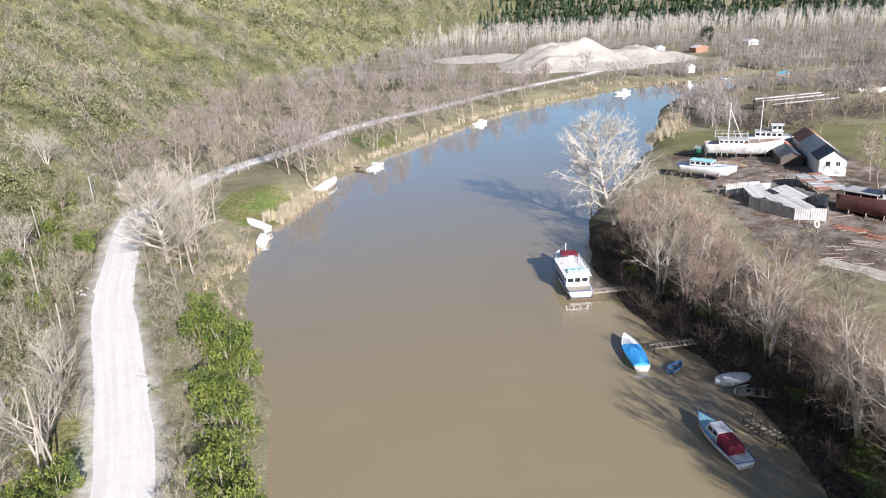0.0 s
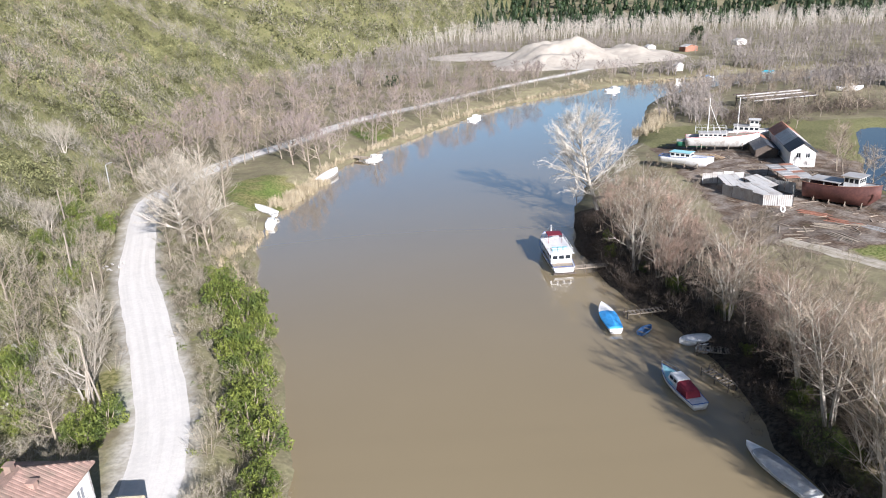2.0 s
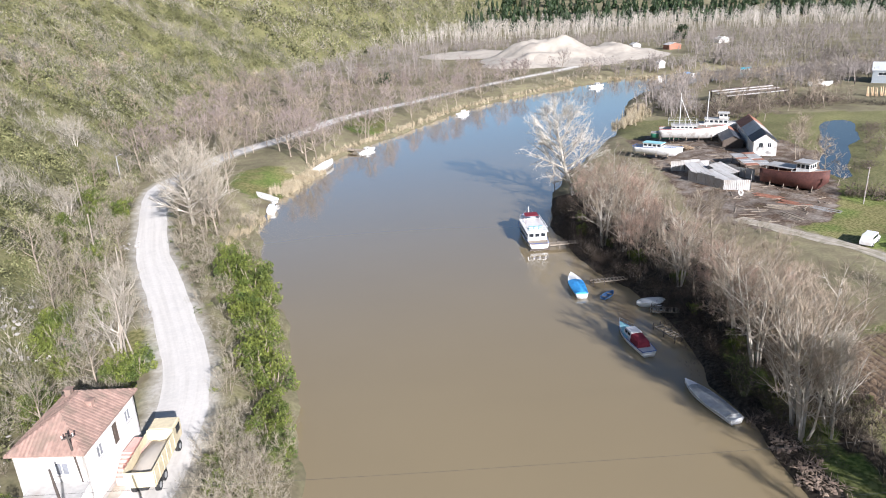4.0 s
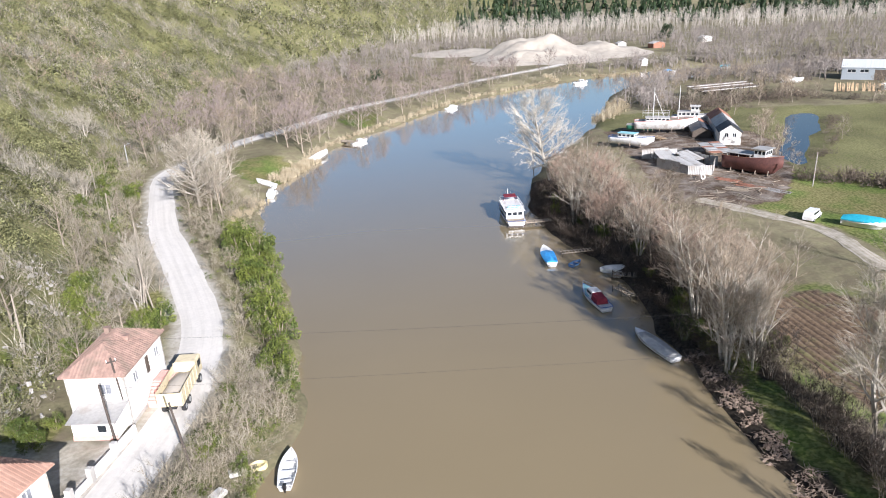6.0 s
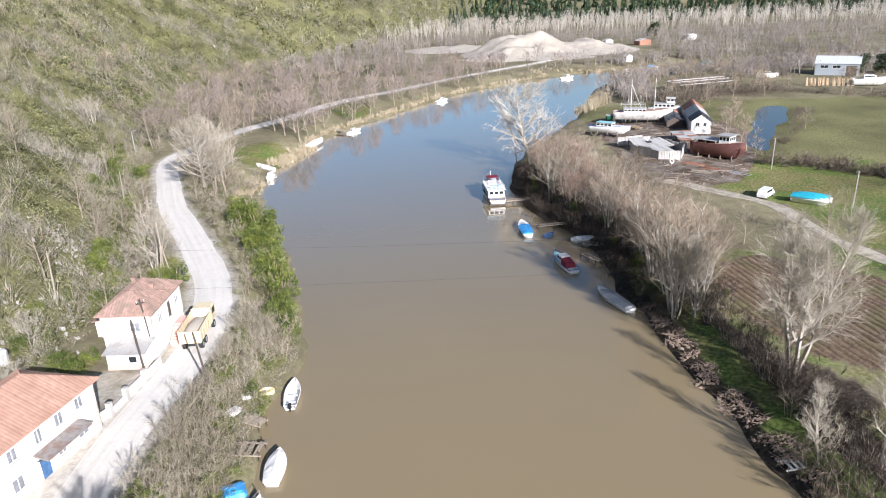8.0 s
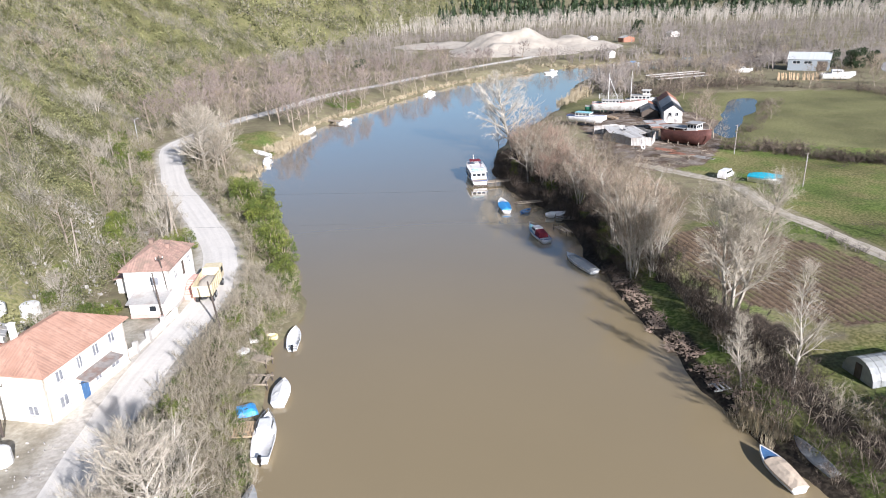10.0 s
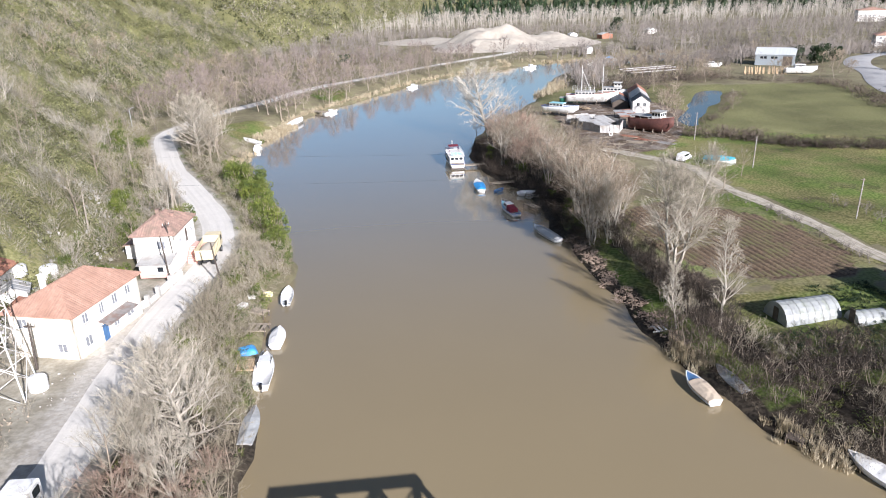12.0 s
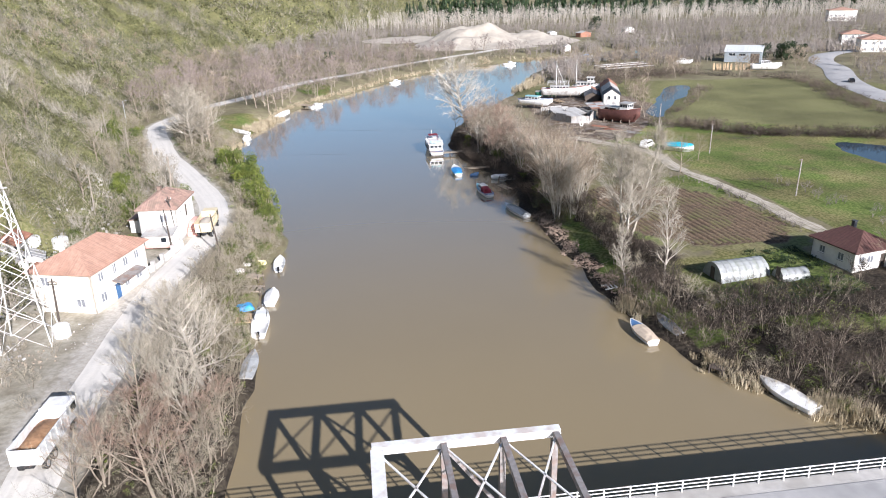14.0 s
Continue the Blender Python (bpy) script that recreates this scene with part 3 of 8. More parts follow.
M_WALL = material("white_wall_paint", (0.82, 0.79, 0.74), 0.9, vary=0.05, scale=1.5, stain=(0.6, 0.55, 0.48), stain_scale=0.5, stain_amount=0.4, bump=0.2)
M_CREAM = material("cream_wall_paint", (0.80, 0.74, 0.64), 0.9, vary=0.05, scale=1.5, stain=(0.58, 0.52, 0.43), stain_scale=0.5, stain_amount=0.4, bump=0.2)
M_TILE = material("terracotta_tile", (0.41, 0.25, 0.185), 0.85, vary=0.15, scale=2, stain=(0.30, 0.17, 0.12), stain_scale=0.5, stain_amount=0.6, rand=0.22)
M_TILE_OLD = material("old_terracotta", (0.34, 0.225, 0.18), 0.9, vary=0.2, scale=2, stain=(0.22, 0.17, 0.13), stain_scale=0.7, stain_amount=0.7, rand=0.25)
M_TILE_DARK = material("dark_red_sheet", (0.115, 0.055, 0.046), 0.6, vary=0.15, rand=0.2, stain=(0.15, 0.08, 0.06), stain_amount=0.5)
M_RUST = material("rusty_sheet", (0.36, 0.17, 0.11), 0.8, vary=0.2, stain=(0.17, 0.09, 0.06), stain_amount=0.7, rand=0.25)
M_SHEET = material("grey_sheet_metal", (0.45, 0.44, 0.42), 0.55, 0.2, vary=0.1, stain=(0.3, 0.24, 0.19), stain_amount=0.5, rand=0.2)
M_DARK_SHEET = material("dark_sheet", (0.05, 0.055, 0.065), 0.6, vary=0.2, rand=0.25)
M_GLASS = material("dark_glass", (0.02, 0.025, 0.03), 0.08, vary=0.1)
M_PANE = material("curtained_glass", (0.22, 0.23, 0.25), 0.15, vary=0.3, scale=1.5)
M_STEEL_OLD = material("weathered_grey_steel", (0.27, 0.25, 0.24), 0.6, 0.2, vary=0.2, stain=(0.22, 0.12, 0.08), stain_scale=1.2, stain_amount=0.6)
M_BLUE = material("blue_tarpaulin", (0.05, 0.31, 0.68), 0.5, vary=0.12, scale=2, bump=0.6, bump_scale=3)
M_BLUE_DARK = material("faded_blue_paint", (0.06, 0.14, 0.28), 0.6, vary=0.2)
M_TEAL = material("turquoise_tarpaulin", (0.03, 0.36, 0.48), 0.55, vary=0.12, bump=0.6, bump_scale=3)
M_REDCLOTH = material("dark_red_canvas", (0.17, 0.012, 0.025), 0.8, vary=0.12, bump=0.5, bump_scale=4)
M_TAN = material("tan_tarpaulin", (0.55, 0.45, 0.34), 0.8, vary=0.1, bump=0.6, bump_scale=3)
M_GREYTARP = material("grey_tarpaulin", (0.36, 0.37, 0.37), 0.7, vary=0.12, bump=0.7, bump_scale=3, stain=(0.2, 0.2, 0.19), stain_amount=0.5)
M_WHITETARP = material("white_tarpaulin", (0.72, 0.71, 0.68), 0.65, vary=0.06, bump=0.7, bump_scale=3, stain=(0.5, 0.46, 0.4), stain_amount=0.3)
# hull red darkened all over to hold the shadow on its near side
M_HULLRED_SHADED = material("shaded_red_lead_hull", (0.085, 0.032, 0.026), 0.75, vary=0.2, stain=(0.16, 0.06, 0.045), stain_amount=0.6)
M_KEELRED = material("red_boot_paint", (0.38, 0.05, 0.04), 0.6, vary=0.1)
M_GREENBOAT = material("green_boat_paint", (0.03, 0.16, 0.10), 0.5, vary=0.15)
M_BLUEHULL = material("blue_stripe_paint", (0.03, 0.09, 0.30), 0.4, vary=0.1)
M_CYAN = material("pale_cyan_paint", (0.30, 0.58, 0.62), 0.5, vary=0.08)
M_WOOD = material("weathered_wood", (0.30, 0.25, 0.19), 0.9, vary=0.25, scale=4, rand=0.3)
M_PLANK = material("fresh_timber", (0.50, 0.36, 0.22), 0.85, vary=0.2, rand=0.3)
M_DARKWOOD = material("dark_wet_wood", (0.09, 0.07, 0.055), 0.85, vary=0.25, rand=0.3)
M_STEEL = material("white_painted_steel", (0.72, 0.72, 0.70), 0.5, vary=0.06, stain=(0.35, 0.2, 0.13), stain_scale=0.8, stain_amount=0.45)
M_GALV = material("galvanised_steel", (0.42, 0.43, 0.43), 0.5, 0.5, vary=0.1)
M_CONC = material("concrete", (0.46, 0.44, 0.41), 0.92, vary=0.1, scale=1.2, bump=0.3, stain=(0.30, 0.28, 0.25), stain_scale=0.4, stain_amount=0.6)
M_YELLOW = material("yellow_truck_paint", (0.66, 0.57, 0.38), 0.5, vary=0.08, stain=(0.4, 0.33, 0.2), stain_amount=0.4)
M_TYRE = material("black_rubber", (0.025, 0.025, 0.025), 0.85, vary=0.2)
M_BLACK = material("black_car_paint", (0.015, 0.015, 0.017), 0.25, vary=0.1)
M_PVC = material("milky_plastic_film", (0.31, 0.32, 0.315), 0.3, vary=0.2, scale=1.2, bump=0.6, bump_scale=2, stain=(0.24, 0.26, 0.2), stain_scale=0.9, stain_amount=0.6)
M_EARTH = material("brown_load_of_earth", (0.30, 0.17, 0.09), 0.95, vary=0.25, bump=0.8, bump_scale=5)
M_SHEDBLUE = material("blue_grey_cladding", (0.29, 0.325, 0.35), 0.6, vary=0.08)
M_PALEROOF = material("pale_sheet_roof", (0.58, 0.60, 0.60), 0.5, vary=0.06, rand=0.1)


# ---- boats ----
def hull_rings(L, B, free, draft, flare=0.85, stern=0.8, sheer=0.25, n=15):
    """Cross-sections from stern to bow, bow along +y, waterline at z = 0."""
    out = []
    for i in range(n):
        u = i / (n - 1)
        y = -L / 2 + L * u
        w = B / 2 * (stern + (1 - stern) * min(1, u / 0.35)) * (1 if u < 0.45 else max(0.02, (1 - ((u - 0.45) / 0.55) ** 2.3)))
        top = free * (1 + sheer * (u ** 2) * 1.6)
        lift = draft * max(0, (u - 0.7) / 0.3) ** 2
        yb = y - (0.10 * L * max(0, (u - 0.75) / 0.25) ** 2)
        ring = [(-w, y, top), (-w * flare, y, top * 0.35), (-w * flare * 0.72, yb, -draft * 0.55 + lift), (0, yb, -draft + lift),
                (w * flare * 0.72, yb, -draft * 0.55 + lift), (w * flare, y, top * 0.35), (w, y, top)]
        out.append(ring)
    return out


def hull_shape(L, B, free, draft=0.4, thick=0.07, floor=None, **kw):
    """A hull as an open shell with thickness, and the inner floor height."""
    outer = hull_rings(L, B, free, draft, **kw)
    s = Shape()
    n = len(outer[0])
    loops = []
    for ring in outer:
        top = ring[0][2]
        fl = floor if floor is not None else 0.12
        wi = max(0.01, ring[-1][0] - thick)
        y = ring[0][1]
        inner = [(wi, y, top), (wi * 0.9, y, fl), (-wi * 0.9, y, fl), (-wi, y, top)]
        loops.append(ring + inner)
    s.rings(loops)
    return s


def rim(L, B, free, w=0.09, h=0.07, **kw):
    """The gunwale: a bar round the top of the hull."""
    s = Shape()
    pts = hull_rings(L, B, free, 0.4, **kw)
    side = [Vector(r[0]) for r in pts] + [Vector(r[-1]) for r in reversed(pts)]
    loop = [p for i, p in enumerate(side) if (p - side[i - 1]).length > 0.03]
    return s.path(loop, w * 0.55, 5, True)


def cover_shape(L, B, free, peak=0.5, y0=-0.5, y1=0.46, n=9, **kw):
    """A cloth pulled over the boat along a ridge."""
    s = Shape()
    rings = []
    src = hull_rings(L, B, free, 0.4, n=25, **kw)
    r = random.Random(int(L * 100))
    for i in range(n):
        u = (y0 + (y1 - y0) * i / (n - 1)) + 0.5
        ring = src[min(24, int(u * 24))]
        w, z, y = ring[-1][0] + 0.05, ring[0][2] + 0.03, ring[0][1]
        pk = peak * (0.35 + 0.65 * math.sin(math.pi * min(1, max(0, 0.08 + 0.84 * i / (n - 1))))) + r.uniform(-0.05, 0.05)
        rings.append([(-w, y, z - 0.18), (-w, y, z), (-w * 0.5, y, z + pk * 0.62 + r.uniform(-0.04, 0.04)), (0, y, z + pk), (w * 0.5, y, z + pk * 0.62 + r.uniform(-0.04, 0.04)),
                      (w, y, z), (w, y, z - 0.18)])
    return s.rings(rings)


def wedge_cabin(w0, y0, y1, z0, z1, rake=0.35, taper=0.85):
    """A cabin with a raked front towards +y and sides leaning in."""
    s = Shape()
    bot = [(-w0, y0, z0), (w0, y0, z0), (w0 * 0.92, y1, z0), (-w0 * 0.92, y1, z0)]
    t = taper
    top = [(-w0 * t, y0 + 0.05, z1), (w0 * t, y0 + 0.05, z1), (w0 * t * 0.9, y1 - rake, z1 - 0.04), (-w0 * t * 0.9, y1 - rake, z1 - 0.04)]
    mid = [tuple(a + (b - a) * 0.9 for a, b in zip(p, q)) for p, q in zip(bot, top)]
    top = [(x * 0.95, y * 1.0, z) for x, y, z in top]
    return s.rings([bot, mid, top])


def side_windows(ob, w0, y0, y1, z0, z1, count, taper=0.9, both=True):
    for k in range(count):
        a = y0 + (y1 - y0) * (k + 0.12) / count
        b = y0 + (y1 - y0) * (k + 0.88) / count
        for sd in ((-1, 1) if both else (1,)):
            s = Shape()
            x = w0 * sd
            s.box(min(x - 0.02, x + 0.02), a, z0, max(x - 0.02, x + 0.02), b, z1)
            part("window", s, M_GLASS, ob)


def boat(name, label, bow, stern, B, free=0.6, z=0.0, hull=M_WHITE, deck=None, cover=None, cover_peak=0.5, cover_span=(-0.5, 0.46), strip=None, group="boats on the river",
         category="boat", draft=0.35, cabin=None, thwarts=0, engine=False, rail=False, **kw):
    """A boat from its bow and the middle of its stern. cabin: half width, y0, y1, height, colour, as shares of the length."""
    bow, stern = Vector((*bow, 0)), Vector((*stern, 0))
    d = bow - stern
    L = d.length
    mid = (bow + stern) / 2
    ob = thing(name, label, category, pose(mid.x, mid.y, z, 0, 0, math.degrees(math.atan2(-d.x, d.y))), group)
    part("hull", hull_shape(L, B, free, draft, floor=free * 0.7 if deck else 0.1, **kw), hull, ob, smooth=True)
    part("gunwale", rim(L, B, free, **kw), strip or hull, ob)
    if deck:
        s = Shape()
        src = hull_rings(L, B, free, draft, **kw)
        k0 = 7
        for a, b in zip(src[k0:-1], src[k0 + 1:]):
            s.add([(a[0][0] * 0.98, a[0][1], a[0][2] - 0.02), (a[-1][0] * 0.98, a[0][1], a[0][2] - 0.02), (b[-1][0] * 0.98, b[0][1], b[0][2] - 0.02), (b[0][0] * 0.98, b[0][1], b[0][2] - 0.02),
                   (a[0][0] * 0.98, a[0][1], a[0][2] - 0.07), (a[-1][0] * 0.98, a[0][1], a[0][2] - 0.07), (b[-1][0] * 0.98, b[0][1], b[0][2] - 0.07), (b[0][0] * 0.98, b[0][1], b[0][2] - 0.07)],
                  [(0, 1, 2, 3), (7, 6, 5, 4), (0, 4, 5, 1), (1, 5, 6, 2), (2, 6, 7, 3), (3, 7, 4, 0)])
        part("foredeck", s, deck, ob)
    if cover:
        part("cover", cover_shape(L, B, free, cover_peak, *cover_span, **kw), cover, ob)
    for k in range(thwarts):
        s = Shape()
        y = L * (-0.32 + 0.5 * k / max(1, thwarts - 1))
        s.box(-B * 0.43, y - 0.14, free * 0.62, B * 0.43, y + 0.14, free * 0.62 + 0.05)
        part("thwart", s, M_WOOD if hull is not M_WHITE else M_WHITE, ob)
    if cabin:
        w, y0, y1, h, mat = cabin
        c = part("cabin", wedge_cabin(B / 2 * w, L * y0, L * y1, free * 0.7, free + h, 0.12 * L * (y1 - y0) * 2), mat, ob)
        side_windows(c, B / 2 * w * 0.93, L * y0 + 0.15, L * y1 - 0.28 * L * (y1 - y0), free + h * 0.45, free + h * 0.82, max(1, int(L * (y1 - y0) / 0.9)))
        s = Shape()
        s.box(-B / 2 * w * 0.7, L * y1 - 0.16 * L * (y1 - y0) * 1.0, free + h * 0.42, B / 2 * w * 0.7, L * y1 - 0.16 * L * (y1 - y0) + 0.05, free + h * 0.8)
        part("windscreen", s, M_GLASS, c)
    if engine:
        s = Shape()
        s.box(-0.16, -L / 2 - 0.35, free * 0.5, 0.16, -L / 2 + 0.05, free + 0.35, bevel=0.06)
        s.box(-0.06, -L / 2 - 0.3, -0.4, 0.06, -L / 2 - 0.1, free * 0.5)
        part("outboard_motor", s, M_BLACK, ob)
    if rail:
        s = Shape()
        src = hull_rings(L, B, free, draft, **kw)
        for sd in (0, -1):
            pts = [Vector(r[sd]) * 1.0 for r in src[9:]]
            for p in pts:
                s.tube(p, p + Vector((0, 0, 0.45)), 0.018, n=4)
            s.path([p + Vector((0, 0, 0.45)) for p in pts], 0.018, 4)
        part("bow_rail", s, M_GALV, ob)
    return ob


# moored along the wooded bank
red = boat("cabin_boat", "white motor boat with dark red canvas over its cockpit", (25.3, 69.4), (26.6, 61.4), 2.3, 0.75, deck=M_CYAN, strip=M_BLUEHULL, cabin=(0.72, -0.09, 0.2, 0.95, M_WHITE), rail=True)
s = Shape()
s.rings([[(-0.85, -2.7, 0.6), (0.85, -2.7, 0.6), (0.85, -0.7, 0.6), (-0.85, -0.7, 0.6)], [(-0.75, -2.5, 1.25), (0.75, -2.5, 1.25), (0.78, -0.7, 1.45), (-0.78, -0.7, 1.45)],
         [(-0.5, -2.4, 1.36), (0.5, -2.4, 1.36), (0.55, -0.7, 1.58), (-0.55, -0.7, 1.58)]])
part("canvas_cover", s, M_REDCLOTH, red, "dark red canvas cockpit cover")
boat("covered_boat", "white boat with a bright blue tarpaulin over it", (22.9, 87.0), (22.8, 79.2), 2.2, 0.7, deck=M_WHITE, cover=M_BLUE, cover_peak=0.4, cover_span=(-0.42, 0.14))
boat("long_boat", "long pale open boat under a grey cover", (28.4, 54.8), (30.7, 46.9), 2.1, 0.6, deck=M_WHITE, cover=M_GREYTARP, cover_peak=0.22, cover_span=(-0.4, 0.34))
boat("moored_boat", "white boat with a tan tarpaulin over its stern", (33.3, 3.0), (33.9, -2.7), 1.9, 0.65, deck=M_BLUE_DARK, cover=M_TAN, cover_peak=0.35, cover_span=(-0.5, 0.2))
boat("moored_boat", "pale grey-white covered boat beside dry reeds", (41.6, -12.2), (43.8, -18.5), 2.2, 0.65, deck=M_WHITE, cover=M_WHITETARP, cover_peak=0.3, cover_span=(-0.42, 0.38))
boat("dinghy", "small faded blue rowing dinghy", (27.6, 80.2), (25.6, 78.4), 1.2, 0.4, hull=M_BLUE_DARK, thwarts=2, draft=0.15)
boat("old_boat", "old white boat under a pale cover in the shade", (29.5, 75.4), (33.7, 76.0), 2.0, 0.6, deck=M_WHITE, cover=M_WHITETARP, cover_peak=0.3, cover_span=(-0.45, 0.4), draft=0.2)
boat("old_boat", "old pale wooden boat lying by the bank", (30.7, 73.3), (34.2, 73.6), 1.6, 0.5, hull=M_WHITE_OLD, thwarts=3, draft=0.2)
boat("old_boat", "dark covered boat moored under bushes", (37.2, 4.0), (37.9, -1.6), 1.8, 0.6, hull=M_BLUE_DARK, cover=M_GREYTARP, cover_peak=0.3)

# moored along the road bank
boat("skiff", "white open skiff with bench seats", (-12.65, 34.6), (-12.5, 29.1), 1.7, 0.55, thwarts=3, engine=True, draft=0.2)
boat("covered_boat", "small white boat under a white cover", (-12.4, 21.4), (-12.5, 16.6), 1.9, 0.6, deck=M_WHITE, cover=M_WHITETARP, cover_peak=0.35, cover_span=(-0.45, 0.4))
boat("cabin_boat", "white cabin cruiser with open white stern deck", (-13.1, 14.4), (-12.9, 7.2), 2.2, 0.75, deck=M_WHITE, cabin=(0.72, 0.0, 0.3, 0.9, M_WHITE), rail=True, engine=True)
boat("covered_boat", "narrow boat under a grey cover", (-12.9, 3.5), (-13.1, -2.9), 1.7, 0.5, hull=M_SHEET, cover=M_GREYTARP, cover_peak=0.3, cover_span=(-0.48, 0.46))
boat("covered_boat", "white boat under a white cover on the bank", (-37.6, 145.4), (-31.4, 138.6), 2.4, 0.7, z=0.45, cover=M_WHITETARP, cover_peak=0.5)
boat("cabin_boat", "small white cabin boat at the grassy bank", (-31.4, 136.2), (-30.9, 130.4), 2.2, 0.65, deck=M_WHITE, cabin=(0.75, -0.1, 0.25, 0.8, M_WHITE))
boat("covered_boat", "white boat under a stretched white cover", (-22.2, 175.6), (-25.8, 165.8), 3.0, 0.9, cover=M_WHITETARP, cover_peak=0.8)
boat("fishing_boat", "white fishing boat beside a wooden jetty", (-11.4, 191.4), (-16.0, 187.2), 2.0, 0.6, deck=M_WHITE, cabin=(0.7, -0.1, 0.2, 0.8, M_WHITE))
boat("fishing_boat", "small white fishing boat by the reeds", (21.4, 248.4), (16.6, 243.6), 2.0, 0.65, deck=M_WHITE, cabin=(0.7, -0.1, 0.2, 1.0, M_WHITE))
boat("fishing_boat", "small white fishing boat on far water", (86.6, 302.2), (79.6, 299.0), 2.3, 0.8, deck=M_WHITE, cabin=(0.7, -0.1, 0.2, 1.2, M_WHITE))
boat("fishing_boat", "small white and blue covered boat on far water", (131.0, 328.0), (137.0, 325.0), 2.4, 0.8, cover=M_BLUE, cover_peak=0.8, cover_span=(-0.2, 0.3))


# ---- houses ----
def hip_roof(w, l, h, over, ridge):
    """A hip roof with thickness over a w x l plan: ridge is its length along y."""
    s = Shape()
    a, b, r = w / 2 + over, l / 2 + over, ridge / 2
    top = [(-a, -b, 0), (a, -b, 0), (a, b, 0), (-a, b, 0), (0, -r, h), (0, r, h)]
    low = [(x, y, z - 0.14) for x, y, z in top]
    s.add(top + low, [(0, 1, 4), (1, 2, 5, 4), (2, 3, 5), (3, 0, 4, 5), (7, 6, 10), (8, 7, 10, 11), (9, 8, 11), (6, 9, 11, 10),
                      (0, 6, 7, 1), (1, 7, 8, 2), (2, 8, 9, 3), (3, 9, 6, 0)])
    return s


def roof_courses(w, l, h, over, ridge, step=0.34):
    """Rows of tiles on a hip roof: raised ribs that run down each slope."""
    out = []
    a, b, r = w / 2 + over, l / 2 + over, ridge / 2

    def row(e0, e1, t0, t1, n):
        e0, e1, t0, t1 = map(Vector, (e0, e1, t0, t1))
        up = Vector((0, 0, 0.035))
        for k in range(n):
            u = (k + 0.5) / n
            p = e0.lerp(e1, u)
            q = t0.lerp(t1, u)
            # the rib runs straight up the slope until it meets the hip
            along = (e1 - e0).normalized()
            foot0 = (t0 - e0).dot(along)
            foot1 = (t1 - e0).dot(along)
            x = (p - e0).dot(along)
            full = (t0 - e0) - along * foot0
            f = 1.0
            if x < foot0 and foot0 > 1e-3:
                f = x / foot0
            elif x > foot1 and (e1 - e0).length - foot1 > 1e-3:
                f = ((e1 - e0).length - x) / ((e1 - e0).length - foot1)
            q = p + full * max(0.02, f)
            out.append(Shape().beam(p + up, q + up, step * 0.55, 0.035))

    row((-a, -b, 0), (a, -b, 0), (0, -r, h), (0, -r, h), int(2 * a / step))
    row((a, -b, 0), (a, b, 0), (0, -r, h), (0, r, h), int(2 * b / step))
    row((a, b, 0), (-a, b, 0), (0, r, h), (0, r, h), int(2 * a / step))
    row((-a, b, 0), (-a, -b, 0), (0, r, h), (0, -r, h), int(2 * b / step))
    return out


def wall_with_holes(width, height, thick, holes):
    """A wall in x and z, its outer face at y = 0 towards -y, with rectangular openings (x0, z0, x1, z1)."""
    xs = sorted({0.0, width, *[v for h in holes for v in (h[0], h[2])]})
    zs = sorted({0.0, height, *[v for h in holes for v in (h[1], h[3])]})
    s = Shape()
    for x0, x1 in zip(xs, xs[1:]):
        run = None
        for z0, z1 in zip(zs, zs[1:]):
            cx, cz = (x0 + x1) / 2, (z0 + z1) / 2
            hole = any(h[0] < cx < h[2] and h[1] < cz < h[3] for h in holes)
            if hole:
                if run:
                    s.box(x0, 0, run[0], x1, thick, run[1])
                run = None
            else:
                run = (run[0], z1) if run else (z0, z1)
        if run:
            s.box(x0, 0, run[0], x1, thick, run[1])
    return s


def window_part(ob, m, x0, z0, x1, z1, frame_mat=None, name="window", glass=None):
    """A window in an opening: frame, mullion, pane and sill, in the wall's own axes."""
    f = Shape()
    t = 0.07
    f.box(x0, 0.05, z0, x0 + t, 0.13, z1, m)
    f.box(x1 - t, 0.05, z0, x1, 0.13, z1, m)
    f.box(x0 + t, 0.05, z1 - t, x1 - t, 0.13, z1, m)
    f.box(x0 + t, 0.05, z0, x1 - t, 0.13, z0 + t, m)
    f.box((x0 + x1) / 2 - t / 2, 0.05, z0 + t, (x0 + x1) / 2 + t / 2, 0.13, z1 - t, m)
    win = part(name, f, frame_mat or M_WHITE, ob)
    g = Shape()
    g.box(x0 + t, 0.085, z0 + t, x1 - t, 0.1, z1 - t, m)
    part("pane", g, glass or M_PANE, win)
    if name == "window":
        sl = Shape()
        sl.box(x0 - 0.08, -0.08, z0 - 0.07, x1 + 0.08, 0.05, z0 - 0.003, m)
        part("sill", sl, M_CONC, win)
    return win


def wall_frame(w, l, side):
    """The pose of a wall in the house's axes: 0 is at -y, then round by way of +x."""
    return [pose(-w / 2, -l / 2, 0), pose(w / 2, -l / 2, 0, 0, 0, 90), pose(w / 2, l / 2, 0, 0, 0, 180), pose(-w / 2, l / 2, 0, 0, 0, 270)][side]


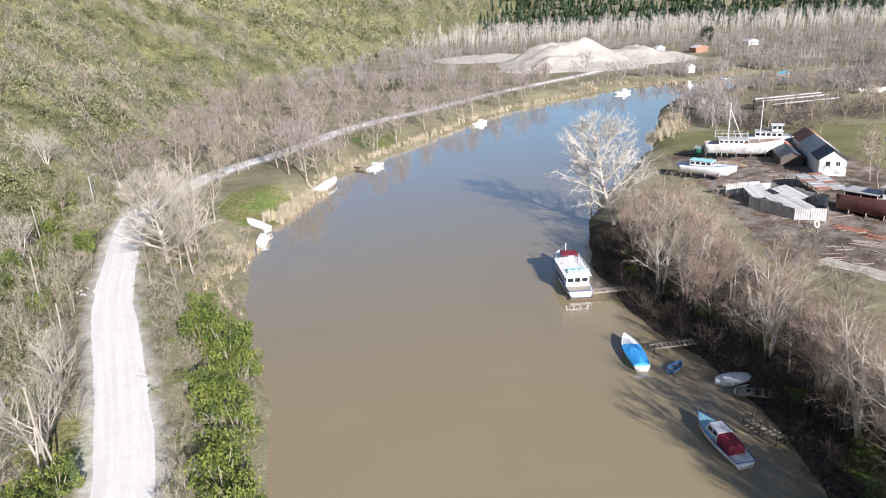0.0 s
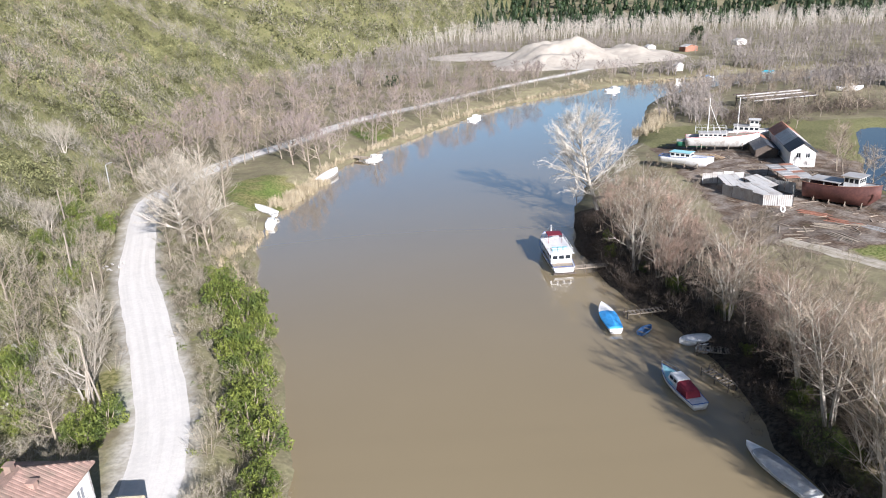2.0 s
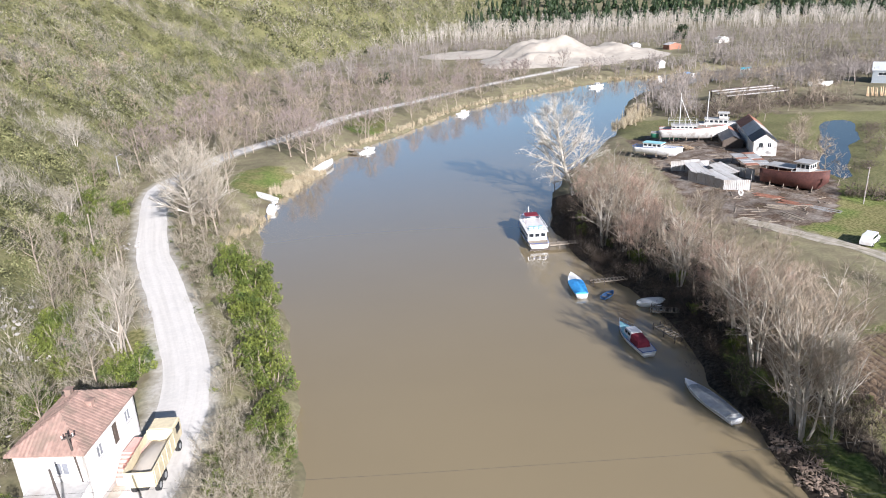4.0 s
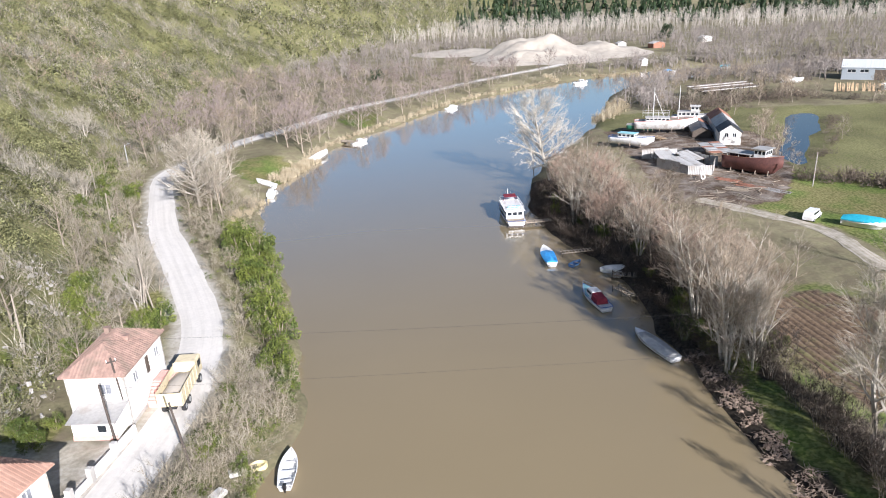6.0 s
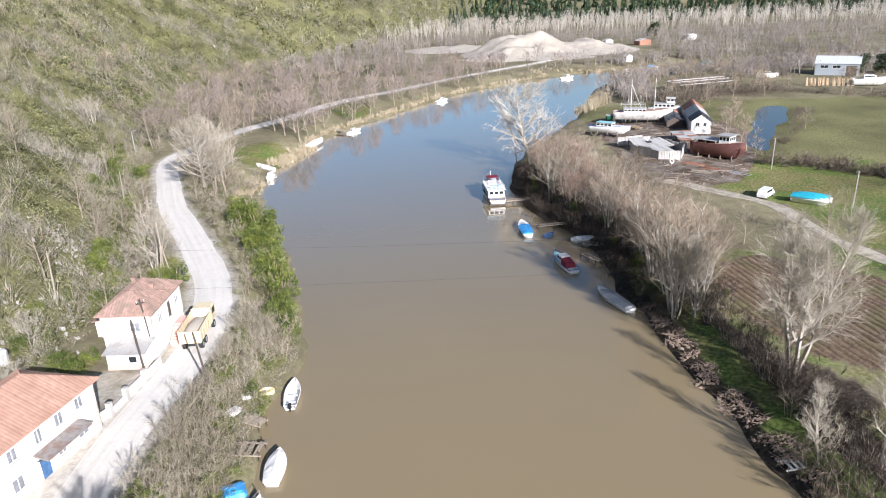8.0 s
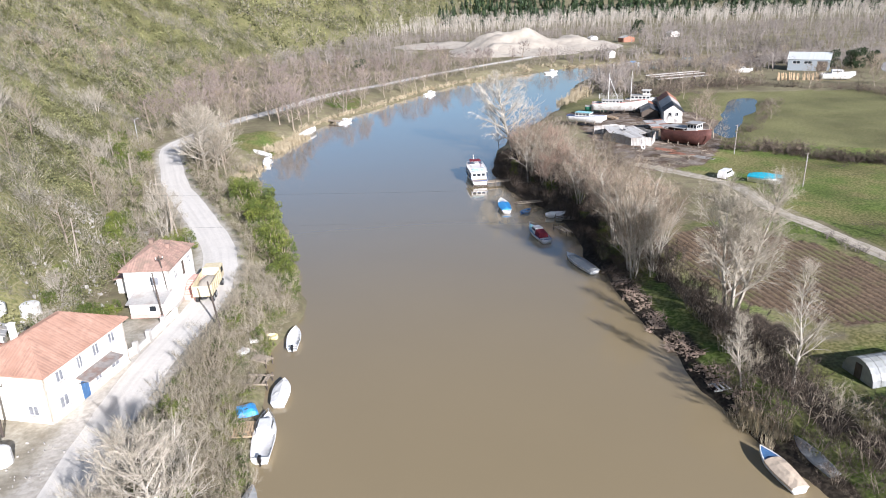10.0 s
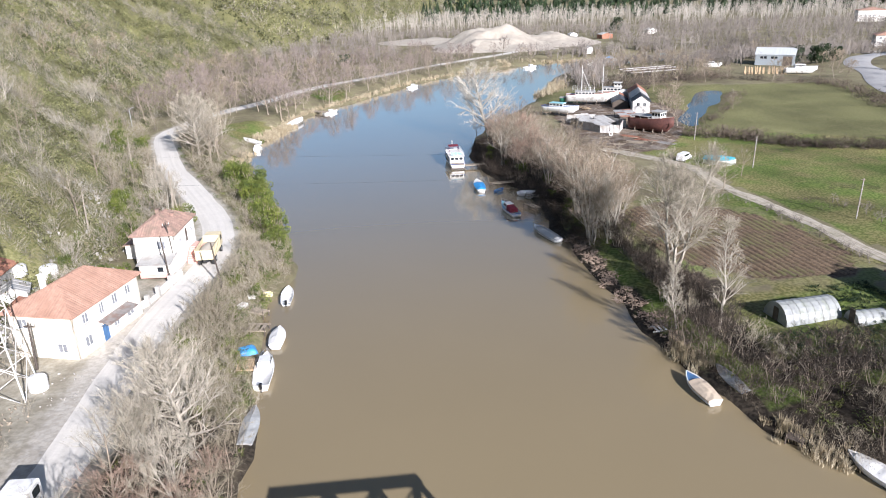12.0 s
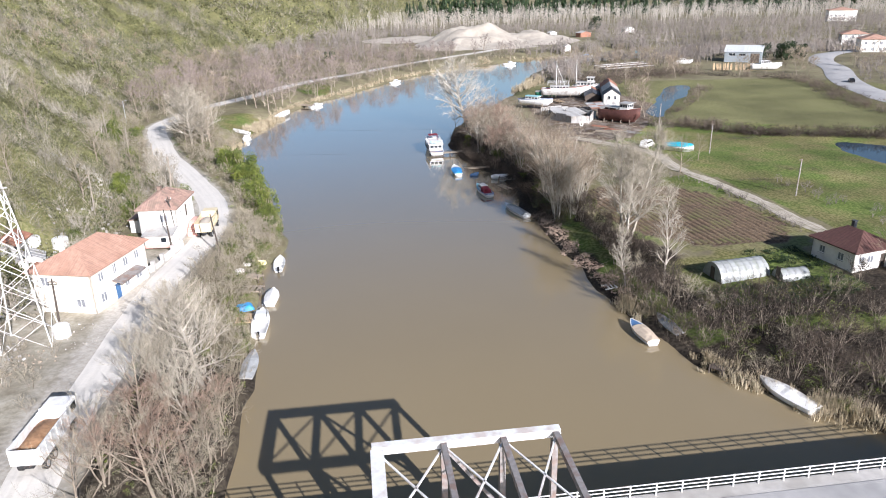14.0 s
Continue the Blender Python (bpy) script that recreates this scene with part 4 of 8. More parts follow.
def house(name, label, m, w, l, wall_h, roof_h, ridge, wall_mat, roof_mat, windows, doors=(), over=0.5, base=0.8, ribs=0.34, door_mat=None):
    """A house with a hip roof. windows and doors: (side, x0, z0, x1, z1)."""
    ob = thing(name, label, "house", m, "")
    for side in range(4):
        length = w if side % 2 == 0 else l
        holes = [h[1:] for h in windows if h[0] == side] + [h[1:] for h in doors if h[0] == side]
        k = wall_frame(w, l, side)
        s = wall_with_holes(length, wall_h, 0.22, holes)
        s.v = [tuple(k @ Vector(p)) for p in s.v]
        part("wall", s.weld(), wall_mat, ob)
        for h in windows:
            if h[0] == side:
                window_part(ob, k, *h[1:])
        for h in doors:
            if h[0] == side:
                window_part(ob, k, *h[1:], frame_mat=door_mat or M_BLUE_DARK, name="door", glass=door_mat or M_BLUE_DARK)
    f = Shape()
    f.box(-w / 2 - 0.06, -l / 2 - 0.06, -base, w / 2 + 0.06, l / 2 + 0.06, -0.004)
    part("plinth", f, M_CONC, ob)
    rf = hip_roof(w, l, roof_h, over, ridge)
    rf.v = [(x, y, z + wall_h + 0.14) for x, y, z in rf.v]
    roof = part("roof", rf, roof_mat, ob)
    if ribs:
        for rs in roof_courses(w, l, roof_h, over, ridge, ribs):
            rs.v = [(x, y, z + wall_h + 0.14) for x, y, z in rs.v]
            part("roof_rib", rs, roof_mat, roof)
    return ob


def chimney(ob, x, y, z0, z1, mat=None):
    s = Shape()
    s.box(x - 0.25, y - 0.25, z0, x + 0.25, y + 0.25, z1)
    s.box(x - 0.33, y - 0.33, z1, x + 0.33, y + 0.33, z1 + 0.1)
    part("chimney", s, mat or M_WALL, ob)


# the two-storey house by the road; its long front looks at the road
two = house("house", "two-storey cream house with orange tiled hip roof", pose(-35.2, 18.9, 2.9, 0, 0, -16), 8.2, 12.2, 5.4, 2.3, 5.0, M_CREAM, M_TILE,
            [(1, 1.4, 0.9, 2.6, 2.2), (1, 6.6, 0.9, 7.6, 2.2), (1, 9.2, 0.9, 10.6, 2.2), (1, 1.6, 3.7, 2.6, 4.9), (1, 4.6, 3.5, 5.4, 4.9), (1, 7.0, 3.6, 8.0, 4.9), (1, 9.6, 3.7, 10.6, 4.9),
             (0, 5.6, 0.9, 6.8, 2.0), (0, 1.2, 3.6, 2.4, 4.8)], [(1, 4.4, 0.02, 5.5, 2.2)])
chimney(two, -2.6, -1.5, 6.2, 8.2)
part("canopy", Shape().rings([[(4.12, -2.2, 2.85), (5.6, -2.2, 2.55), (5.6, 3.4, 2.55), (4.12, 3.4, 2.85)], [(4.12, -2.2, 2.97), (5.6, -2.2, 2.67), (5.6, 3.4, 2.67), (4.12, 3.4, 2.97)]]), M_STEEL_OLD, two, "grey sheet canopy over the shop front")
for y in (-2.0, 0.6, 3.2):
    part("canopy_bracket", Shape().beam((4.12, y, 2.2), (5.4, y, 2.54), 0.05, 0.05), M_DARK_SHEET, two)

# the single-storey house over a basement, farther along
one = house("house", "white house over a basement with faded tiled hip roof", pose(-30.9, 41.8, 3.4, 0, 0, -4), 5.8, 9.2, 5.3, 1.9, 3.4, M_WALL, M_TILE_OLD,
            [(1, 2.0, 3.2, 3.0, 4.4), (1, 7.2, 3.2, 8.2, 4.4), (0, 3.2, 3.2, 4.4, 4.4)], [(1, 4.8, 2.6, 5.7, 4.6)], 0.4, door_mat=M_DARKWOOD)
chimney(one, 1.3, 0.6, 5.8, 7.0, M_TILE_OLD)
chimney(one, -1.5, 2.4, 5.8, 7.1, M_TILE_OLD)


# ---- the bridge ----
bridge = thing("bridge", "road bridge with concrete deck and white steel truss span", "bridge", pose(0, -36.8, 5.0, 0, 0, 0.2))
s = Shape()
s.box(-34, -4.3, -0.45, 78, 4.3, 0.0)
part("deck", s, M_CONC, bridge)
s = Shape()
s.box(-34, -3.0, 0.004, 78, 3.0, 0.05)
part("carriageway", s, M_ASPHALT, bridge)
for y in (-3.2, 0.0, 3.2):
    s = Shape()
    s.box(-33.9, y - 0.25, -1.5, 77.9, y + 0.25, -0.45)
    part("girder", s, M_CONC, bridge)
for x in (-16, 24, 52):
    s = Shape()
    s.box(x - 0.7, -3.8, -7.0, x + 0.7, 3.8, -1.5, bevel=0.2)
    part("pier", s, M_CONC, bridge)
for y in (-4.15, 4.15):
    for k in range(56):
        x = -33 + 2 * k
        s = Shape()
        s.box(x - 0.05, y - 0.05, 0, x + 0.05, y + 0.05, 1.05)
        part("rail_post", s, M_STEEL, bridge)
    for z in (0.35, 0.68, 1.0):
        s = Shape()
        s.tube((-33.5, y, z), (77.5, y, z), 0.045, n=6)
        part("rail", s, M_STEEL, bridge)
TOP = 6.4
xs = (0.9, 5.4, 9.5, 13.2)
for y in (4.3, -4.3):
    s = Shape()
    s.box(xs[0] - 0.35, y - 0.32, TOP - 0.3, xs[-1] + 0.35, y + 0.32, TOP + 0.3)
    part("top_chord", s, M_STEEL, bridge)
    for k, x in enumerate(xs):
        s = Shape()
        s.box(x - 0.2, y - 0.28, 0, x + 0.2, y + 0.28, TOP - 0.3)
        part("post", s, M_STEEL_OLD, bridge)
    for a, b in ((2, 1),):
        s = Shape()
        s.beam((xs[a], y, 0.2), (xs[b], y, TOP - 0.3), 0.22, 0.22)
        part("diagonal", s, M_STEEL_OLD, bridge)
for k, x in enumerate(xs):
    s = Shape()
    s.box(x - (0.45 if k == 0 else 0.2), -3.95, TOP - 0.25, x + (0.45 if k == 0 else 0.2), 3.95, TOP + 0.22)
    part("cross_strut", s, M_STEEL if k == 0 else M_STEEL_OLD, bridge)
for a, b in zip(xs, xs[1:]):
    for p, q in (((a, -3.9), (b, 3.9)), ((a, 3.9), (b, -3.9))):
        s = Shape()
        s.beam((*p, TOP - 0.05), (*q, TOP - 0.05), 0.12, 0.1)
        part("brace", s, M_STEEL, bridge)


# ---- the big river cruiser and the boatyard ----
def mast(ob, x, y, z0, h, boom=0.0):
    s = Shape()
    s.tube((x, y, z0), (x, y, z0 + h), 0.11, 0.06, 6)
    m = part("mast", s, M_WHITE, ob)
    for sx, dy in ((-1.4, -0.3), (1.4, -0.3), (0, 3.0), (0, -3.0)):
        s = Shape()
        s.tube((x, y, z0 + h * 0.95), (x + sx, y + dy, z0 + 0.3), 0.012, n=3)
        part("stay", s, M_GALV, m)
    if boom:
        s = Shape()
        s.tube((x, y, z0 + h * 0.85), (x, y + boom, z0 + 0.8), 0.07, 0.05, 5)
        part("boom", s, M_WHITE, m)


def deck_house(ob, name, w, y0, y1, z0, z1, mat, windows, roof=None, over=0.2):
    s = Shape()
    s.box(-w, y0, z0, w, y1, z1, bevel=0.06)
    h = part(name, s, mat, ob)
    n = max(1, windows)
    for k in range(n):
        a, b = y0 + (y1 - y0) * (k + 0.15) / n, y0 + (y1 - y0) * (k + 0.85) / n
        for sd in (-1, 1):
            s = Shape()
            s.box(sd * w - 0.02, a, z0 + (z1 - z0) * 0.45, sd * w + 0.02, b, z0 + (z1 - z0) * 0.82)
            part("window", s, M_GLASS, h)
    for y in (y0, y1):
        for k in range(3):
            x = w * (-0.62 + 0.62 * k)
            s = Shape()
            s.box(x - w * 0.24, y - 0.02, z0 + (z1 - z0) * 0.45, x + w * 0.24, y + 0.02, z0 + (z1 - z0) * 0.82)
            part("window", s, M_GLASS, h)
    s = Shape()
    s.box(-w - over, y0 - over, z1 + 0.004, w + over, y1 + over, z1 + 0.09, bevel=0.03)
    part("roof", s, roof or mat, h)
    return h


def railing(ob, pts, z, h=0.9, mat=None, gap=1.0):
    s = Shape()
    for p, q in zip(pts, pts[1:]):
        p, q = Vector((*p, z)), Vector((*q, z))
        n = max(1, int((q - p).length / gap))
        for k in range(n + 1):
            a = p.lerp(q, k / n)
            s.tube(a, a + Vector((0, 0, h)), 0.03, n=4)
        for f in (0.5, 1.0):
            s.tube(p + Vector((0, 0, h * f)), q + Vector((0, 0, h * f)), 0.025, n=4)
    part("railing", s, mat or M_WHITE, ob)


cr = boat("river_cruiser", "white two-deck passenger cruiser with red awning", (20.1, 115.0), (20.4, 99.8), 4.2, 1.3, deck=M_WHITE, strip=M_BLUEHULL, draft=0.7, sheer=0.35)
s = Shape()
s.box(-1.9, -7.4, 1.0, 1.9, 0.2, 1.1)
part("lower_deck", s, M_WOOD, cr)
deck_house(cr, "saloon", 1.65, -5.6, 1.6, 1.1, 2.7, M_WHITE, 6, over=0.3)
deck_house(cr, "wheelhouse", 1.1, 1.7, 3.6, 1.25, 2.9, M_WHITE, 2)
railing(cr, [(-1.75, 1.4), (-1.75, -5.6), (1.75, -5.6), (1.75, 1.4)], 2.8, 0.8, gap=0.8)
s = Shape()
s.box(-1.2, -0.9, 4.1, 1.2, 1.2, 4.2, bevel=0.04)
for x in (-1.1, 1.1):
    for y in (-0.8, 1.1):
        s.tube((x, y, 2.75), (x, y, 4.12), 0.03, n=4)
part("awning", s, M_REDCLOTH, cr, "red canvas awning")
s = Shape()
for k in range(3):
    s.box(-1.2 + 0.85 * k, -4.6, 2.85, -0.5 + 0.85 * k, -3.9, 3.3, bevel=0.05)
part("deck_bench", s, M_CYAN, cr)
s = Shape()
s.box(-1.7, -8.1, 0.2, 1.7, -7.5, 0.32)
part("swim_platform", s, M_DARKWOOD, cr)
mast(cr, 0, 2.4, 2.9, 2.0)


def cradle(x, y, z, h, turn, n=3, gap=3.0, w=3.0):
    ob = thing("boat_cradle", "rough timber cradle under a hauled-out boat", "cradle", pose(x, y, z, 0, 0, turn), "boat cradles")
    for k in range(n):
        yy = (k - (n - 1) / 2) * gap
        s = Shape()
        s.box(-w / 2, yy - 0.12, 0, w / 2, yy + 0.12, 0.3)
        part("sleeper", s, M_DARKWOOD, ob)
        for sd in (-1, 1):
            s = Shape()
            s.tube((sd * w * 0.46, yy, 0.1), (sd * w * 0.36, yy, h), 0.09, n=5)
            part("prop", s, M_WOOD, ob)
    return ob


YZ = 2.3
gu = boat("sailing_ship", "white two-masted wooden ship hauled out in the yard", (83.2, 168.4), (66.8, 174.0), 4.8, 1.5, z=YZ + 1.5, draft=1.3, hull=M_WHITE_OLD, deck=M_WOOD, strip=M_KEELRED, group="boats in the yard", sheer=0.45)
cradle(75, 171.2, YZ, 1.6, 71, 4, 3.2, 4.0)
deck_house(gu, "deck_house", 1.4, -5.5, 1.0, 1.2, 2.4, M_WHITE_OLD, 6, M_SHEET, over=0.2)
railing(gu, [(-1.6, 0.8), (-1.6, -6.4), (1.6, -6.4), (1.6, 0.8), (-1.6, 0.8)], 2.5, 1.5, gap=1.4)
mast(gu, 0, -3.5, 1.4, 9.5, 3.2)
mast(gu, 0, 3.4, 1.4, 9.8)
s = Shape()
s.tube((0, 7.6, 2.3), (0, 10.6, 3.1), 0.12, 0.06, 6)
part("bowsprit", s, M_WHITE, gu)

fe = boat("passenger_boat", "white passenger boat with wheelhouse hauled out in the yard", (91.6, 175.4), (80.4, 181.0), 3.8, 1.4, z=YZ + 1.2, draft=1.0, hull=M_WHITE_OLD, deck=M_SHEET, group="boats in the yard", sheer=0.4)
cradle(86, 178.2, YZ, 1.3, 63, 3, 3.2, 3.4)
deck_house(fe, "saloon", 1.4, -4.5, 1.6, 1.0, 2.7, M_WHITE_OLD, 5, M_SHEET)
deck_house(fe, "wheelhouse", 1.1, -0.8, 1.4, 2.8, 4.3, M_WHITE_OLD, 2, over=0.4)
boat("sail_boat", "green-hulled boat with pale deck hauled out in the yard", (74.0, 171.0), (65.0, 175.0), 2.7, 0.95, z=YZ + 0.9, draft=0.8, hull=M_GREENBOAT, deck=M_SHEET, cover=M_SHEET, cover_peak=0.35, group="boats in the yard")
cradle(69.5, 173, YZ, 0.9, 66, 3, 2.4, 2.2)
cy = boat("cabin_cruiser", "white cruiser with pale turquoise cabin roof hauled out", (64.4, 150.4), (55.2, 158.6), 3.3, 1.15, z=YZ + 1.0, draft=0.9, deck=M_WHITE, strip=M_BLUEHULL, group="boats in the yard", sheer=0.4)
deck_house(cy, "cabin", 1.15, -3.4, 1.2, 0.9, 2.25, M_WHITE, 4, M_CYAN)
cradle(59.8, 154.5, YZ, 1.1, 48, 3, 3.0, 2.8)
rs = boat("wooden_ship", "large rust-red wooden ship under repair on land", (79.8, 115.6), (72.2, 126.2), 4.6, 2.4, z=YZ + 1.0, draft=0.9, hull=M_HULLRED_SHADED, deck=M_SHEET, strip=M_RUST, group="boats in the yard", sheer=0.3, flare=0.92)
deck_house(rs, "wheelhouse", 1.4, 0.6, 3.2, 2.6, 4.6, M_WHITE, 3, M_SHEET, 0.5)
s = Shape()
s.box(-2.0, -5.6, 3.1, 2.0, 0.2, 3.22)
for x in (-1.8, 1.8):
    for y in (-5.2, -2.6, 0.0):
        s.tube((x, y, 1.7), (x, y, 3.15), 0.06, n=4)
part("work_roof", s, M_SHEET, rs)
cradle(76.0, 120.9, YZ, 1.2, 36, 4, 2.8, 4.0)


def sheeting(s, p, q, h, z, wave=0.32, deep=0.06, lean=0.0):
    """A corrugated wall of sheet metal from p to q."""
    p, q = Vector((*p, z)), Vector((*q, z))
    d = (q - p).normalized()
    nrm = Vector((-d.y, d.x, 0))
    n = max(4, int((q - p).length / wave) * 2)
    a = []
    for k in range(n + 1):
        c = p.lerp(q, k / n) + nrm * (deep if k % 2 else 0)
        a.append(c)
    v, f = [], []
    for c in a:
        v += [tuple(c), tuple(c + Vector((0, 0, h)) + nrm * lean), tuple(c + nrm * 0.02), tuple(c + Vector((0, 0, h)) + nrm * (lean + 0.02))]
    for k in range(n):
        i = 4 * k
        f += [(i, i + 4, i + 5, i + 1), (i + 3, i + 7, i + 6, i + 2), (i + 1, i + 5, i + 7, i + 3)]
    return s.add(v, f)


def fence_run(pts, h, mat, label):
    ob = thing("sheet_fence", label, "fence", pose(0, 0, 0), "sheet metal fences")
    for p, q in zip(pts, pts[1:]):
        p, q = Vector(p), Vector(q)
        n = max(1, round((q - p).length / 2.2))
        for k in range(n):
            s = Shape()
            sheeting(s, p.lerp(q, k / n), p.lerp(q, (k + 0.97) / n), h * (1 + 0.06 * ((k * 7) % 3 - 1)), YZ - 0.1, lean=0.05 * ((k * 5) % 3 - 1))
            part("panel", s, mat, ob)
    return ob


fence_run([(57.6, 139.6), (66.0, 138.6)], 2.4, M_SHEET, "tall pale sheet metal fence")
fence_run([(66.0, 138.4), (71.6, 128.6)], 2.2, M_SHEET, "tall pale sheet metal fence")
fence_run([(58.2, 131.0), (62.0, 122.0), (66.8, 120.4), (70.2, 127.0)], 2.3, M_SHEET, "pale sheet metal enclosure beside the ship")
fence_run([(63.5, 135.0), (66.5, 127.5)], 2.0, M_SHEET, "leaning sheet metal screen")
for x, y, turn, w, l in ((63.6, 126.6, 22, 5.6, 7.0), (66.6, 132.6, 30, 4.4, 5.0), (61.6, 134.6, 8, 4.2, 4.6)):
    lr = thing("sheet_canopy", "low sloping canopy of pale metal sheets", "canopy", pose(x, y, YZ, 0, 0, turn), "sheet canopies")
    for sx in (-w / 2 + 0.2, w / 2 - 0.2):
        for sy, hh in ((-l / 2 + 0.2, 1.05), (l / 2 - 0.2, 2.35)):
            s = Shape()
            s.tube((sx, sy, -0.1), (sx, sy, hh), 0.07, n=5)
            part("post", s, M_DARKWOOD, lr)
    n = int(w / 0.95)
    for k in range(n):
        s = Shape()
        a, b = -w / 2 + w * k / n, -w / 2 + w * (k + 0.96) / n
        z = 0.03 * (k % 2)
        s.rings([[(a, -l / 2, 1.05 + z), (b, -l / 2, 1.05 + z), (b, -l / 2, 1.09 + z), (a, -l / 2, 1.09 + z)], [(a, l / 2, 2.35 + z), (b, l / 2, 2.35 + z), (b, l / 2, 2.39 + z), (a, l / 2, 2.39 + z)]])
        part("roof_sheet", s, M_SHEET, lr)


def gable_house(name, label, m, w, l, wall_h, ridge_h, wall_mat, roofs, windows=(), category="house", over=0.35, doors=()):
    """A gabled building along y from its front at y = 0. roofs: (share of the length, material)."""
    ob = thing(name, label, category, m)
    for side in range(4):
        k = [pose(-w / 2, 0, 0), pose(w / 2, 0, 0, 0, 0, 90), pose(w / 2, l, 0, 0, 0, 180), pose(-w / 2, l, 0, 0, 0, 270)][side]
        length = w if side % 2 == 0 else l
        holes = [h[1:] for h in windows if h[0] == side] + [h[1:] for h in doors if h[0] == side]
        s = wall_with_holes(length, wall_h, 0.2, holes)
        if side % 2 == 0:
            s.rings([[(0, 0, wall_h), (w, 0, wall_h), (w / 2, 0, ridge_h)], [(0, 0.2, wall_h), (w, 0.2, wall_h), (w / 2, 0.2, ridge_h)]])
        s.v = [tuple(k @ Vector(p)) for p in s.v]
        part("wall", s.weld(), wall_mat, ob)
        for h in windows:
            if h[0] == side:
                window_part(ob, k, *h[1:], glass=M_GLASS)
        for h in doors:
            if h[0] == side:
                window_part(ob, k, *h[1:], frame_mat=M_DARKWOOD, name="door", glass=M_DARKWOOD)
    y = -over
    for share, mat in roofs:
        y2 = y + (l + 2 * over) * share
        for sd in (-1, 1):
            n = max(2, int((y2 - y) / 0.6))
            drop = (ridge_h - wall_h) / (w / 2) * over
            s = Shape()
            s.rings([[(0, y, ridge_h), (0, y2, ridge_h), (0, y2, ridge_h + 0.06), (0, y, ridge_h + 0.06)],
                     [(sd * (w / 2 + over), y, wall_h - drop), (sd * (w / 2 + over), y2, wall_h - drop), (sd * (w / 2 + over), y2, wall_h - drop + 0.06), (sd * (w / 2 + over), y, wall_h - drop + 0.06)]])
            roof = part("roof", s, mat, ob)
            for j in range(n):
                a, b = y + (y2 - y) * j / n, y + (y2 - y) * (j + 0.86) / n
                z = 0.05 + 0.03 * (j % 2)
                s = Shape()
                s.rings([[(0, a, ridge_h + z), (0, b, ridge_h + z), (0, b, ridge_h + z + 0.06), (0, a, ridge_h + z + 0.06)],
                         [(sd * (w / 2 + over), a, wall_h - drop + z), (sd * (w / 2 + over), b, wall_h - drop + z), (sd * (w / 2 + over), b, wall_h - drop + z + 0.06), (sd * (w / 2 + over), a, wall_h - drop + z + 0.06)]])
                part("roof_sheet", s, mat, roof)
        y = y2
    return ob


# the near roof's dark sheet holds the left slope's shade as colour
gable_house("boatyard_house", "white gabled boatyard house with shade-darkened and rusty roofs", pose(83.6, 148.6, YZ - 0.1, 0, 0, -17), 5.2, 27, 3.6, 5.4, M_WALL, [(0.26, M_DARK_SHEET), (0.42, M_SHEET), (0.32, M_RUST)],
            [(0, 1.2, 2.1, 2.1, 3.2), (0, 3.1, 2.1, 4.0, 3.2)], doors=[(3, 2.0, 0.02, 3.0, 2.1)])
# low dark shed, standing partly for the shadow the house casts here
gable_house("boat_shed", "low dark shed standing partly for the boatyard house's shadow", pose(80.6, 159.0, YZ - 0.1, 0, 0, -17), 5.0, 15, 1.9, 3.1, M_DARKWOOD, [(0.65, M_DARK_SHEET), (0.35, M_RUST)], category="shed")
lt = thing("open_shelter", "open shelter with a patched grey sheet roof", "shelter", pose(74.6, 137.2, YZ, 0, 0, -8))
for x in (-2.2, 2.2):
    for y in (-5.6, 0, 5.6):
        s = Shape()
        s.tube((x, y, -0.1), (x, y, 2.2 + 0.05 * x), 0.09, n=5)
        part("post", s, M_DARKWOOD, lt)
for k in range(6):
    for j in range(2):
        s = Shape()
        s.box(-2.6 + 2.62 * j, -6.2 + 2.1 * k, 2.25, 0.04 + 2.6 * j, -4.15 + 2.1 * k, 2.31, pose(0, 0, 0.05 * ((k + j) % 3), 1.5 * ((k * 3 + j) % 3 - 1), -2, 0))
        part("roof_sheet", s, M_SHEET if (k + j) % 3 else M_RUST, lt)

# stacks of timber and plates on the yard
rt = random.Random(3)
for n, (x, y, turn, k, mat, lab) in enumerate(((68.4, 116.0, 40, 7, M_RUST, "stack of rust-red planks on the ground"), (70.4, 110.5, 35, 8, M_RUST, "stack of rust-red planks on the ground"),
                                               (67.0, 108.6, 52, 6, M_WOOD, "loose stack of weathered planks"), (73.6, 105.6, 30, 6, M_SHEET, "stack of pale boards beside the ship"),
                                               (66.4, 103.2, 20, 5, M_WOOD, "loose stack of weathered planks"), (62.0, 145.2, 60, 6, M_WOOD, "loose stack of weathered planks"),
                                               (70.0, 162.4, 15, 6, M_PLANK, "loose stack of sawn planks"), (66.6, 165.4, 80, 5, M_WOOD, "loose stack of weathered planks"), (78.0, 160.5, 40, 6, M_DARKWOOD, "dark heap of old timber"))):
    ob = thing("plank_stack", lab, "timber", pose(x, y, YZ - 0.03, 0, 0, turn), "timber stacks")
    for j in range(k):
        s = Shape()
        a = rt.uniform(-0.3, 0.3)
        s.box(-0.14, -2.0 - rt.random(), 0, 0.14, 2.0 + rt.random(), 0.06, pose(-1.0 + 0.42 * j * (5 / k) + a * 0.2, 0, 0.07 * (j % 3), 0, 0, rt.uniform(-6, 6)))
        part("plank", s, mat, ob)
ty = thing("tyre_ring", "pale painted tyre leaning at the fence", "tyre", pose(63.6, 117.8, YZ + 0.55, 70, 0, 30))
s = Shape()
rr = []
